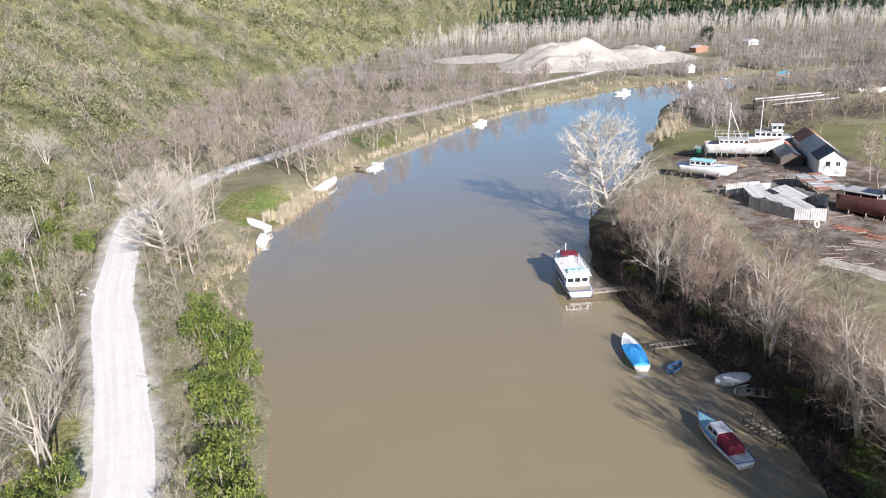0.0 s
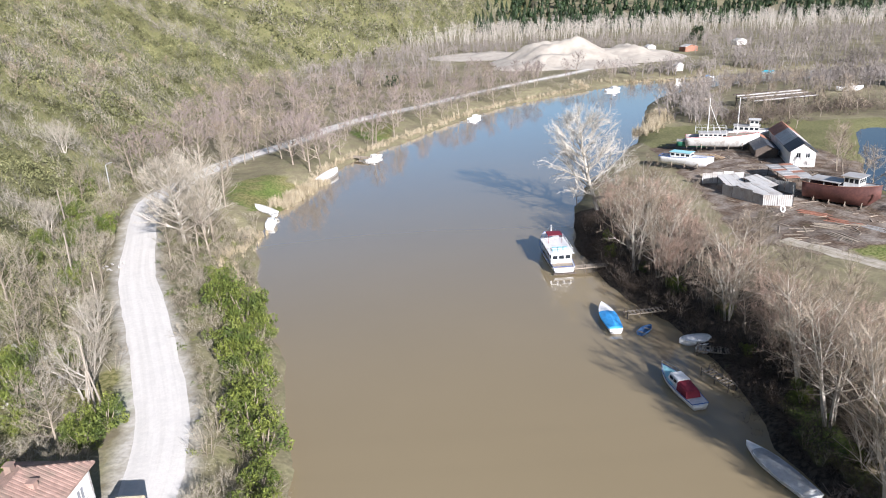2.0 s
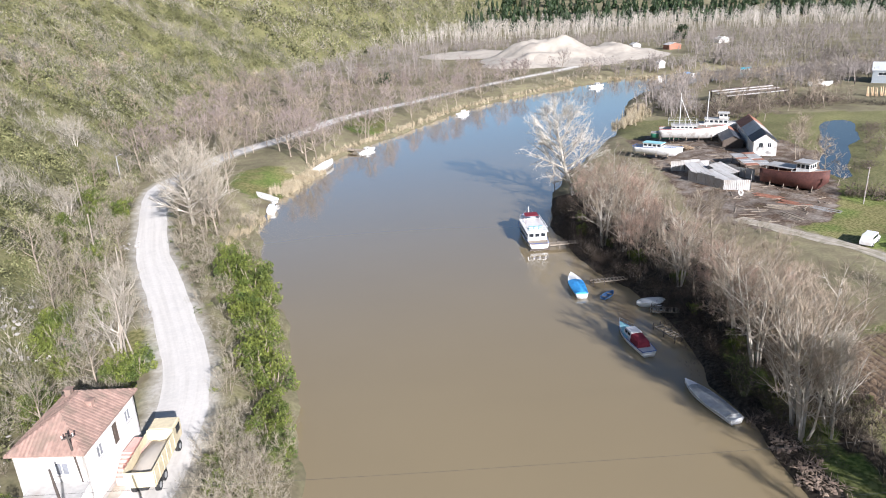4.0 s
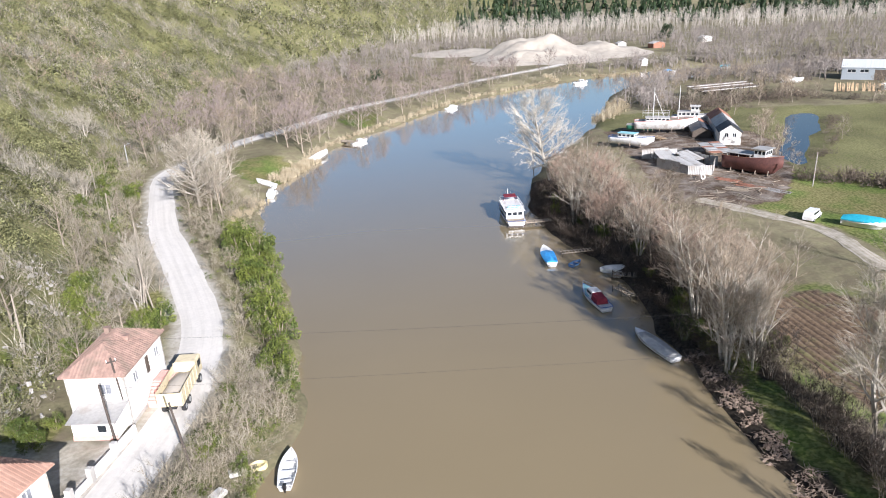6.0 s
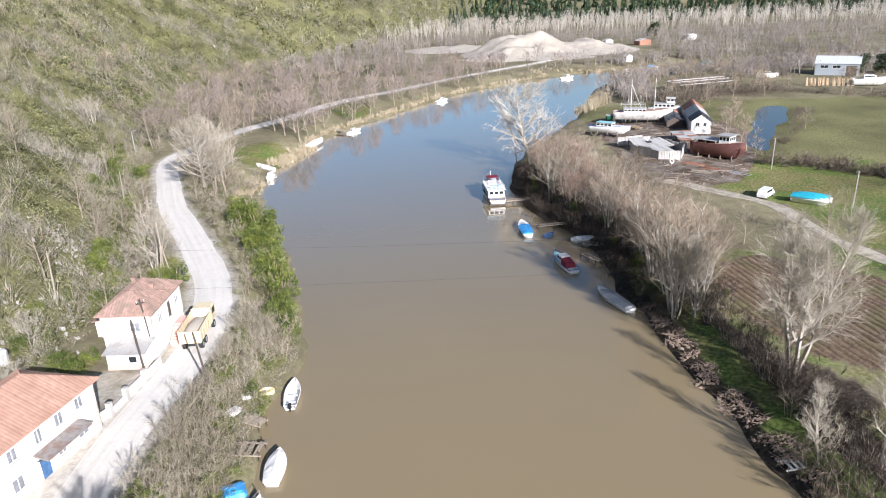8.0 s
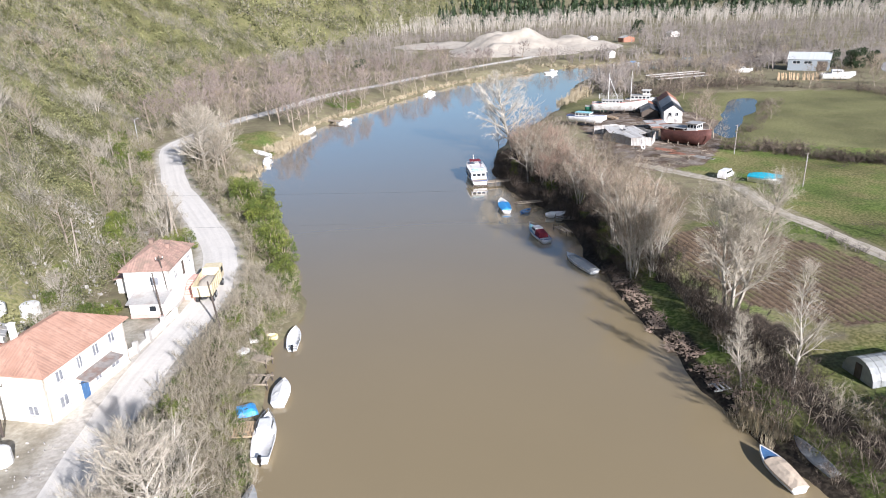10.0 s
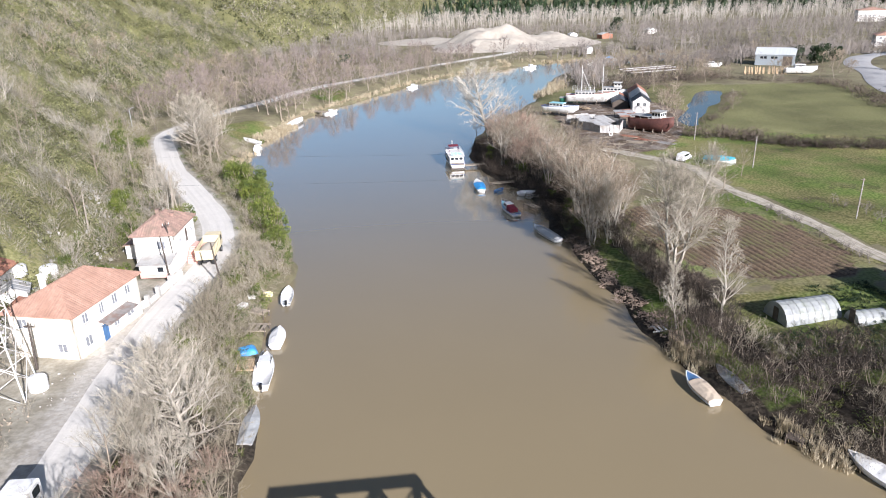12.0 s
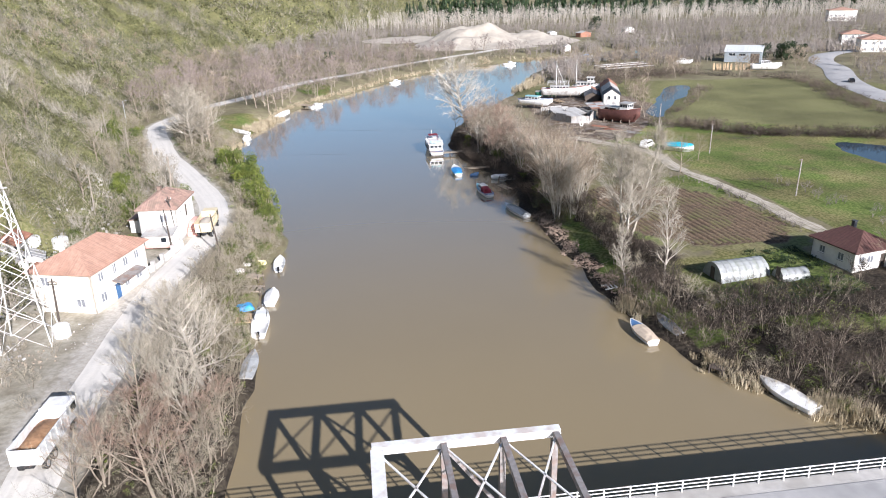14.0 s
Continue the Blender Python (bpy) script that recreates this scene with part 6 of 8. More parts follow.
tunnel(52.2, 12.2, 6, 7.6, 2.2, "arched milky plastic greenhouse tunnel")
tunnel(58.6, 9.2, 2, 4.4, 1.3, "small low plastic greenhouse tunnel")
rh = house("house", "small white house with dark red sheet roof", pose(69.3, 12.4, zg(69, 12) - 0.1, 0, 0, 11), 6.8, 7.2, 2.8, 1.9, 2.6, M_WALL, M_TILE_DARK,
           [(3, 1.2, 1.0, 2.2, 2.1), (3, 4.4, 1.0, 5.4, 2.1), (0, 0.8, 1.0, 1.8, 2.1), (0, 2.4, 1.0, 3.4, 2.1)], [(0, 4.6, 0.02, 5.6, 2.1)], 0.5, ribs=0.5, door_mat=M_DARKWOOD)
chimney(rh, 1.2, 1.4, 3.6, 5.3, M_DARK_SHEET)
s = Shape()
s.box(-1.6, -1.4, 0, 1.6, 1.4, 2.0)
ob = tagged(part("store_box", s, M_WHITETARP), "white storage box beside the red-roofed house", "box")
ob.matrix_world = pose(74.2, 6.2, zg(74.2, 6.2) - 0.05, 0, 0, 8)

for x, y, h in ((80.6, 43.0, 7.2), (81.8, 78.6, 7.0), (82.2, 108.0, 7.2)):
    ob = thing("concrete_pole", "pale concrete power pole in the meadow", "pole", pose(x, y, zg(x, y) - 0.2, 0, 0.5, 0), "concrete poles")
    s = Shape()
    s.box(-0.08, -0.06, 0, 0.08, 0.06, h, bevel=0.02)
    part("shaft", s, M_STEEL_OLD, ob)
    for k in range(8):
        st = Shape()
        st.box(-0.16, -0.11, 0.8 + 0.75 * k, 0.16, 0.11, 0.88 + 0.75 * k)
        part("step", st, M_STEEL_OLD, ob)
    st = Shape()
    st.box(-0.45, -0.04, h - 0.2, 0.2, 0.04, h - 0.12)
    part("crossarm", st, M_STEEL_OLD, ob)

# van and covered trailer on the track
vn = thing("van", "small white van parked on the track", "van", pose(70.6, 88.2, zg(70.6, 88.2), 0, 0, -48))
s = Shape()
s.rings([[(-0.85, -2.2, 0.35), (0.85, -2.2, 0.35), (0.85, 2.2, 0.35), (-0.85, 2.2, 0.35)], [(-0.9, -2.25, 0.9), (0.9, -2.25, 0.9), (0.9, 2.25, 0.8), (-0.9, 2.25, 0.8)],
         [(-0.85, -2.2, 1.1), (0.85, -2.2, 1.1), (0.85, 1.6, 1.05), (-0.85, 1.6, 1.05)], [(-0.75, -2.05, 1.85), (0.75, -2.05, 1.85), (0.75, 0.9, 1.85), (-0.75, 0.9, 1.85)]])
bd = part("body", s, M_WHITE, vn)
for sx in (-0.84, 0.8):
    s = Shape()
    s.box(sx, -1.7, 1.2, sx + 0.04, 0.9, 1.65)
    part("side_window", s, M_GLASS, bd)
s = Shape()
s.box(-0.7, 1.18, 1.15, 0.7, 1.24, 1.7, pose(0, 0.05, 0, 0, 0, 0))
part("windscreen", s, M_GLASS, bd)
for y in (-1.4, 1.4):
    for x in (-0.82, 0.82):
        wheel(vn, x, y, 0.32, 0.2)
boat("covered_boat", "boat on land under a turquoise tarpaulin", (78.4, 79.6), (73.6, 84.4), 2.6, 0.9, z=2.75, draft=0.5, cover=M_TEAL, cover_peak=0.8, group="boats in the yard")
car = thing("car", "black car on the main road", "car", pose(184.6, 171.6, zg(184.6, 171.6) + 0.5, 0, 0, -28))
s = Shape()
s.rings([[(-0.85, -2.1, 0.3), (0.85, -2.1, 0.3), (0.85, 2.1, 0.3), (-0.85, 2.1, 0.3)], [(-0.9, -2.15, 0.75), (0.9, -2.15, 0.75), (0.9, 2.15, 0.7), (-0.9, 2.15, 0.7)],
         [(-0.85, -1.9, 0.95), (0.85, -1.9, 0.95), (0.85, 1.2, 0.92), (-0.85, 1.2, 0.92)], [(-0.7, -1.3, 1.45), (0.7, -1.3, 1.45), (0.7, 0.4, 1.45), (-0.7, 0.4, 1.45)]])
part("body", s, M_BLACK, car)
for y in (-1.35, 1.35):
    for x in (-0.8, 0.8):
        wheel(car, x, y, 0.32, 0.2)

# far buildings
for x, y, w, l, h, lab in ((272, 276, 14, 11, 6.5, "white two-storey house with red tiled roof"), (426, 520, 22, 14, 9, "far white apartment house with red roof"), (300, 330, 14, 10, 6, "white house with red tiled roof")):
    house("house", lab, pose(x, y, zg(x, y), 0, 0, -25), w, l, h, 2.4, l * 0.4 if w < 15 else 5, M_WALL, M_TILE,
          [(sd, a + 0.6, z, a + 2.0, z + 1.4) for sd in (0, 3) for z in (1.0, 4.0) for a in ((1, 4.5, 8) if sd else (1, 4.5, 8, 10.6))], base=1.5, ribs=0)
for x, y, w, lab in ((150, 455, 6, "small white site hut by the gravel heaps"), (170, 440, 9, "low rust-brown site shed by the gravel heaps"), (215, 470, 8, "white farm building among far trees"), (128, 345, 4, "small white hut by the far bank")):
    ob = gable_house("site_hut", lab, pose(x, y, zg(x, y) - 0.1, 0, 0, 15), w, w * 0.7, 3.0, 4.2, M_RUST if "rust" in lab else M_WALL, [(1.0, M_SHEET)], category="hut")
    ob["group"] = "small huts"

# gravel heaps
def heap(x, y, rx, ry, h, seed, label):
    n = 40
    U, W = np.meshgrid(np.linspace(-1, 1, n + 1), np.linspace(-1, 1, n + 1), indexing="ij")
    X, Y = x + U * rx, y + W * ry
    k = np.maximum(0, 1 - np.hypot(U, W))
    lump = waves(X, Y, 26, seed) * 0.35 + waves(X, Y, 9, seed + 1) * 0.08
    Z = h * np.minimum(1.0, k * 1.25) ** 1.05 * (1 + lump * np.minimum(1, 3 * k)) - 0.25 + land(X.ravel(), Y.ravel()).reshape(X.shape)
    i = np.arange((n + 1) ** 2).reshape(n + 1, n + 1)
    f = np.stack([i[:-1, :-1], i[1:, :-1], i[1:, 1:], i[:-1, 1:]], -1).reshape(-1, 4)
    v = np.stack([X, Y, Z], -1).reshape(-1, 3)
    tagged(new("gravel_heap", big_mesh("gravel_heap", v, f, M_SAND, True)), label, "heap", "gravel heaps", "stuff")


heap(84, 418, 42, 46, 10.5, 31, "large pale heap of quarried gravel")
heap(68, 392, 28, 24, 5.0, 32, "pale heap of quarried gravel")
heap(122, 424, 38, 40, 6.5, 33, "broad pale heap of gravel")
heap(44, 475, 40, 36, 2.5, 34, "low pale spread of gravel")
heap(92, 380, 30, 16, 2.2, 35, "low pale spread of gravel")

# rows of turned soil


pd = np.array(PLOUGH)
dirx, diry = math.cos(radians(-84)), math.sin(radians(-84))
fv, ff = [], []
for k in range(-18, 18):
    cx, cy = 57 + k * 0.95 * -diry, 39 + k * 0.95 * dirx
    ts = np.arange(-26, 26, 0.8)
    _, inn = poly_dist(cx + dirx * ts, cy + diry * ts, PLOUGH, True)
    run = [(cx + dirx * t, cy + diry * t) for t in ts[inn]]
    for a, b in zip(run, run[1:]):
        i = len(fv)
        for px, pyy in (a, b):
            z = zg(px, pyy)
            w = 0.34 + 0.05 * math.sin(pyy * 1.7 + px)
            hh = 0.21 + 0.05 * math.sin(pyy * 1.1 + px * 2) + 0.03 * math.sin(pyy * 3.7 + px)
            fv += [(px + diry * w, pyy - dirx * w, z - 0.02), (px, pyy, z + hh), (px - diry * w, pyy + dirx * w, z - 0.02)]
        ff += [(i, i + 3, i + 4, i + 1), (i + 1, i + 4, i + 5, i + 2)]
M_SOIL = material("turned_soil", (0.18, 0.125, 0.076), 0.95, vary=0.4, scale=3, stain=(0.16, 0.16, 0.06), stain_scale=0.25, stain_amount=0.8, bump=0.8, bump_scale=6)
tagged(new("plough_rows", big_mesh("plough_rows", fv, ff, M_SOIL)), "rows of turned brown soil in the field", "field", kind="stuff")

# broken rock and driftwood along the water's edge
rv = Shape()
for k in range(2300):
    y = rk.uniform(8, 48)
    sx = float(np.interp(y, [p[1] for p in RIGHT_SHORE[::-1]], [p[0] for p in RIGHT_SHORE[::-1]]))
    x = sx + rk.uniform(-0.4, 2.0) + 0.5 * math.sin(y * 1.3)
    if math.sin(y * 0.9) + math.sin(y * 2.3) < -0.5:
        continue
    q = rk.uniform(0.05, 0.2)
    m = pose(x, y, max(0, zg(x, y)) + q * 0.3, rk.uniform(0, 180), rk.uniform(0, 180), rk.uniform(0, 180))
    if k % 3 == 0:
        rv.box(-q, -q * 0.7, -q * 0.5, q, q * 0.7, q * 0.5, m, bevel=q * 0.2)
    else:
        rv.tube((0, 0, 0), (q * 5.5, 0, 0), 0.032, 0.012, 3, pose(x, y, max(0, zg(x, y)) + 0.25, 0, rk.uniform(-25, 5), rk.uniform(0, 360)))
M_RUBBLE = material("driftwood", (0.33, 0.25, 0.19), 0.95, vary=0.25, scale=2)
tagged(part("shore_rocks", rv, M_RUBBLE), "heaps of tan driftwood and broken rock along the shore", "rocks", kind="stuff")


# ---- vegetation ----
def branch_tree(seed, height, trunk_r, spread, first=0.25, limbs=9, sub=5, twigs=7, stems=1, lean=0.1, up=0.5, twig_len=0.9, twig_w=0.03, droop=0.0, thin=False, forks=2, wild=0.5):
    """A bare tree: (wood Shape, twig verts, twig faces). Limbs taper from the trunk, branch twice, and end in fine twigs."""
    r = random.Random(seed)
    wood = Shape()
    tv, tf = [], []

    def rnd(s):
        return Vector((r.gauss(0, s), r.gauss(0, s), r.gauss(0, s)))

    def twig(p, d, length):
        q = p + d * length + Vector((0, 0, -droop * length))
        side = d.cross(rnd(1)).normalized() * twig_w
        k = len(tv)
        tv.extend([tuple(p - side), tuple(p + side), tuple(q)])
        tf.append((k, k + 1, k + 2))
        for _ in range(forks):
            a = p.lerp(q, r.uniform(0.3, 0.8))
            e = (d + rnd(wild)).normalized()
            b = a + e * length * r.uniform(0.35, 0.6)
            k = len(tv)
            s2 = side * 0.7
            tv.extend([tuple(a - s2), tuple(a + s2), tuple(b)])
            tf.append((k, k + 1, k + 2))

    for st in range(stems):
        ang0 = 2 * math.pi * st / max(stems, 1) + r.uniform(0, 1)
        base = Vector((math.cos(ang0), math.sin(ang0), 0)) * (0.0 if stems == 1 else 0.35)
        h = height * r.uniform(0.8, 1.0) if stems > 1 else height
        tilt = Vector((math.cos(ang0), math.sin(ang0), 0)) * (0.35 * spread / height if stems > 1 else 0) + Vector((r.gauss(0, lean), r.gauss(0, lean), 0))
        pts = [base]
        segs = 5 if trunk_r > 0.08 else 3
        for i in range(segs):
            pts.append(pts[-1] + (Vector((0, 0, 1)) + tilt + rnd(0.06)).normalized() * h / segs)
        for i in range(segs):
            wood.tube(pts[i], pts[i + 1], trunk_r * (1 - 0.85 * i / segs), trunk_r * (1 - 0.85 * (i + 1) / segs), 6 if stems == 1 else 4 if trunk_r > 0.08 else 3)
        for k in range(limbs):
            u = first + (1 - first) * (k + r.random()) / limbs
            f = min(u * segs, segs - 0.01)
            p = pts[int(f)].lerp(pts[int(f) + 1], f % 1)
            ang = k * 2.4 + r.uniform(-0.5, 0.5)
            rise = up + 0.7 * u + r.uniform(-0.15, 0.15)
            d = Vector((math.cos(ang), math.sin(ang), rise)).normalized()
            ln = spread * r.uniform(0.65, 1.05) * (1.05 - 0.65 * max(0, u - first) / (1 - first))
            q = p + d * ln * 0.5
            q2 = q + (d + Vector((0, 0, 0.25)) + rnd(0.12)).normalized() * ln * 0.5
            r0 = trunk_r * (1 - 0.75 * u) * 0.55
            wood.tube(p, q, r0, r0 * 0.65, 3 if thin else 4)
            wood.tube(q, q2, r0 * 0.65, r0 * 0.25, 3)
            for j in range(sub):
                t = r.uniform(0.25, 1.0)
                a = p.lerp(q, t * 2) if t < 0.5 else q.lerp(q2, t * 2 - 1)
                e = (d + rnd(wild + 0.05) + Vector((0, 0, 0.3))).normalized()
                l2 = ln * r.uniform(0.3, 0.55)
                b = a + e * l2
                if thin:
                    sd = e.cross(rnd(1)).normalized() * max(r0 * 0.35, twig_w * 1.3)
                    wood.add([tuple(a - sd), tuple(a + sd), tuple(b)], [(0, 1, 2)])
                else:
                    wood.tube(a, b, max(r0 * 0.35, twig_w), r0 * 0.1, 3)
                for _ in range(twigs):
                    c = a.lerp(b, r.uniform(0.2, 1.0))
                    twig(c, (e + rnd(wild) + Vector((0, 0, 0.15))).normalized(), twig_len * r.uniform(0.6, 1.2))
        top = pts[-1]
        for _ in range(twigs * 2):
            twig(top - Vector((0, 0, r.uniform(0, 0.15 * h))), (Vector((0, 0, 1)) + rnd(0.5)).normalized(), twig_len * r.uniform(0.7, 1.3))
    return wood, np.array(tv), np.array(tf)


def make_tree(name, label, bark, twig_mat, group, **kw):
    wood, tv, tf = branch_tree(**kw)
    ob = tagged(part(name, wood, bark), label, "tree", group)
    ob.name = name
    trunk = ob
    crown = new("crown", big_mesh("crown", tv, tf, twig_mat))
    crown.parent = trunk
    return trunk


def plant(kinds, x, y, scale=1.0, turn=None, sink=0.08):
    ob = kinds[int(abs(x * 7.3 + y * 3.1)) % len(kinds)] if isinstance(kinds, list) else kinds
    z = zg(x, y)
    m = pose(x, y, z - sink, 0, 0, (x * 37 + y * 91) % 360 if turn is None else turn)
    c = copy_thing(ob, m)
    c.scale = (scale,) * 3
    return c


def leaf_clump(seed, n, size=0.22, flat=0.8, blobs=7, radius=1.0, tri=False):
    """Leaves on the outside of a few overlapping lumps, about 1 wide and 1 high at scale one."""
    r = np.random.RandomState(seed)
    cen = np.stack([r.uniform(-0.55, 0.55, blobs), r.uniform(-0.55, 0.55, blobs), r.uniform(0.2, 0.95, blobs)], 1) * radius
    rad = r.uniform(0.2, 0.42, blobs) * radius * (0.72 if blobs > 12 else 1)
    b = r.randint(0, blobs, n)
    d = r.normal(size=(n, 3))
    d /= np.linalg.norm(d, axis=1)[:, None]
    p = cen[b] + d * (rad[b] * r.uniform(0.75, 1.08, n))[:, None] * (1, 1, flat)
    p[:, 2] = np.maximum(p[:, 2], 0.02)
    u = r.normal(size=(n, 3)) + d * 0.3
    u /= np.linalg.norm(u, axis=1)[:, None]
    w = np.cross(d + r.normal(size=(n, 3)) * 0.6, u)
    w /= np.linalg.norm(w, axis=1)[:, None]
    s = (size * r.uniform(0.6, 1.3, n))[:, None]
    if tri:
        v = np.stack([p - u * s - w * s * 0.5, p + w * s * 0.5 - u * s, p + u * s], 1).reshape(-1, 3)
        return v, np.arange(n * 3).reshape(-1, 3)
    v = np.stack([p - u * s, p + w * s * 0.45, p + u * s, p - w * s * 0.45], 1).reshape(-1, 3)
    return v, np.arange(n * 4).reshape(-1, 4)


def twig_clump(seed, n, width=0.012, radius=1.0, height=1.0, upright=False):
    """A bare bush of fine twigs spraying up and out, in triangles."""
    r = np.random.RandomState(seed)
    ang, out = r.uniform(0, 6.28, n), np.sqrt(r.uniform(0.0, 1, n))
    z0 = r.uniform(0.03, 0.85, n) * height
    base = np.stack([np.cos(ang) * out * 0.55 * radius * (0.4 + z0 / height), np.sin(ang) * out * 0.55 * radius * (0.4 + z0 / height), z0], 1)
    d = np.stack([np.cos(ang) * out, np.sin(ang) * out, r.uniform(0.5, 1.5, n)], 1) + r.normal(size=(n, 3)) * 0.55
    if upright:
        d = d * (0.45, 0.45, 1) + (0, 0, 0.6)
        base[:, 2] *= 0.75
    d /= np.linalg.norm(d, axis=1)[:, None]
    tip = base + d * (r.uniform(0.25, 0.5, n) if upright else r.uniform(0.14, 0.32, n))[:, None] * height
    side = np.cross(d, r.normal(size=(n, 3)))
    side /= np.linalg.norm(side, axis=1)[:, None]
    side *= width
    v = np.stack([base - side, base + side, tip], 1).reshape(-1, 3)
    return v, np.arange(n * 3).reshape(-1, 3)


# ---- trees and bushes: one of each kind is built, then copied to its places ----
T_WHITE = [make_tree("white_tree", "tall pale-barked bare tree with spreading crown", M_BARK_PALE, (M_TWIG_WHITE, M_TWIG_PALE)[k], "pale bare trees", seed=11 + k, height=12.5, trunk_r=0.32, spread=7.4,
                     limbs=32, sub=11, twigs=12, up=0.35, twig_len=1.1, twig_w=0.018, first=0.13) for k in range(2)]
T_POPLAR = [make_tree("poplar_tree", "slender pale bare poplar tree", M_BARK_PALE, M_TWIG_PALE, "pale bare trees", seed=21 + k, height=15, trunk_r=0.2, spread=4.2,
                      limbs=26, sub=9, twigs=9, up=1.0, twig_len=1.0, twig_w=0.011, first=0.2) for k in range(2)]
T_BIG = make_tree("pale_tree", "tall pale tree with three white stems and upright branches", M_BARK_PALE, M_TWIG_PALE, "pale bare trees", seed=27, height=14, trunk_r=0.22, spread=4.4,
                  limbs=16, sub=10, twigs=14, stems=3, up=0.8, twig_len=1.3, twig_w=0.011, first=0.2)
T_WILLOW = [make_tree("willow_tree", "many-stemmed bare tan willow on the bank", M_BARK_PALE, M_TWIG_TAN, "bank willows", seed=31 + k, height=9.5, trunk_r=0.15, spread=5.0,
                      limbs=9, sub=6, twigs=9, stems=4, up=0.5, twig_len=0.8, twig_w=0.011, first=0.25, thin=True, wild=0.55) for k in range(4)]
T_WILLOW += [make_tree("willow_tree", "many-stemmed bare pinkish-brown willow on the bank", M_BARK, M_TWIG_PINK, "bank willows", seed=36 + k, height=8.0, trunk_r=0.12, spread=5.0,
                       limbs=9, sub=6, twigs=10, stems=4, up=0.4, twig_len=0.8, twig_w=0.011, first=0.22, thin=True, wild=0.55) for k in range(2)]
T_WILLOW += [make_tree("willow_tree", "many-stemmed bare pale willow on the bank", M_BARK_PALE, M_TWIG_TAN, "bank willows", seed=39, height=9.0, trunk_r=0.15, spread=4.0,
                       limbs=8, sub=6, twigs=7, stems=5, up=0.9, twig_len=1.1, twig_w=0.010, first=0.25, thin=True, wild=0.28)]
T_GREY = [make_tree("bare_tree", "bare grey-brown tree with a bushy crown", M_BARK, M_TWIG_GREY, "bare roadside trees", seed=41 + k, height=8.5, trunk_r=0.17, spread=4.8,
                    limbs=15, sub=7, twigs=7, stems=1, up=0.5, twig_len=1.0, twig_w=0.008, first=0.2, thin=True, wild=0.4) for k in range(3)]
T_FAR = [make_tree("bare_tree", "bare tan tree on the far plain", M_BARK, M_TWIG_TAN, "far bare trees", seed=241 + k, height=7.5, trunk_r=0.15, spread=4.6,
                   limbs=10, sub=5, twigs=6, stems=1, up=0.5, twig_len=1.4, twig_w=0.03, first=0.18, thin=True, forks=1) for k in range(2)]
T_BROWN = [make_tree("bare_tree", ("bare pinkish-brown tree at the water", "bare olive-grey tree at the water", "bare tan tree at the water")[k], M_BARK, (M_TWIG_PINK, M_TWIG_OLIVE, M_TWIG_TAN)[k], "bank willows", seed=141 + k, height=9.0, trunk_r=0.17, spread=4.6,
                     limbs=17, sub=8, twigs=12, stems=1, up=0.55, twig_len=0.95, twig_w=0.011, first=0.25, thin=True, wild=0.36) for k in range(3)]
T_PALEBUSHY = [make_tree("pale_tree", "pale yellow-grey bare tree with many upright branches", M_BARK_PALE, M_TWIG_PALE, "pale bare trees", seed=45 + k, height=7.5, trunk_r=0.14, spread=4.6,
                         limbs=9, sub=7, twigs=9, stems=4, up=0.8, twig_len=1.0, twig_w=0.009, first=0.12, thin=True, wild=0.38) for k in range(2)]
T_ALDER = [make_tree("alder_tree", "bare purple-brown alder tree", M_BARK, M_TWIG_PURPLE, "alder trees", seed=51 + k, height=7.4, trunk_r=0.15, spread=4.4,
                     limbs=14, sub=5, twigs=6, stems=1, up=0.45, twig_len=1.1, twig_w=0.022, first=0.2, thin=True, forks=1, wild=0.4) for k in range(4)]
B_BARE = [make_tree("bare_bush", "bare grey twiggy bush", M_BARK, M_TWIG_GREY, "bare bushes", seed=61 + k, height=2.8, trunk_r=0.035, spread=2.2,
                    limbs=4, sub=3, twigs=6, stems=4, up=0.55, twig_len=0.75, twig_w=0.011, first=0.1, thin=True, forks=1, wild=0.4) for k in range(4)]
# these bushes carry the bank's shade in their twig colour
B_SHADE = [make_tree("dark_bush", "bare brown twiggy bush, its colour darkened as shade", M_BARK, M_TWIG_SHADE, "bare bushes", seed=66 + k, height=2.8, trunk_r=0.035, spread=2.3,
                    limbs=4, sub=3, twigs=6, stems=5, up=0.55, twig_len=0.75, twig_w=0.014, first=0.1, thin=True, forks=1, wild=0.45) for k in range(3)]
MASTERS = T_FAR + [T_BIG] + T_BROWN + B_SHADE + T_WHITE + T_POPLAR + T_WILLOW + T_GREY + T_PALEBUSHY + T_ALDER + B_BARE


def evergreen(seed, name, label, mat, n, size):
    v, f = leaf_clump(seed, n, size, blobs=22, tri=True)
    v = v * (2.6, 2.6, 3.4)
    s = Shape()
    r = random.Random(seed)
    for k in range(6):
        a = k * 1.05
        s.tube((0, 0, 0), (math.cos(a) * 0.9, math.sin(a) * 0.9, 2.0 + r.random()), 0.08, 0.03, 5)
    ob = tagged(part(name, s, M_BARK), label, "bush", "evergreen bushes")
    c = new("crown", big_mesh("crown", v, f, mat))
    c.parent = ob
    return ob


B_GREEN = [evergreen(71 + k, "evergreen_bush", "bright yellow-green evergreen bush on the bank", M_LEAF, 2700, 0.039) for k in range(3)]
T_PINE = [evergreen(81 + k, "conifer_tree", "dark green evergreen tree", M_LEAF_DARK, 2600, 0.05) for k in range(2)]
MASTERS += B_GREEN + T_PINE


def shore_x(pts, y):
    o = pts if pts[0][1] < pts[-1][1] else pts[::-1]
    return float(np.interp(y, [p[1] for p in o], [p[0] for p in o]))


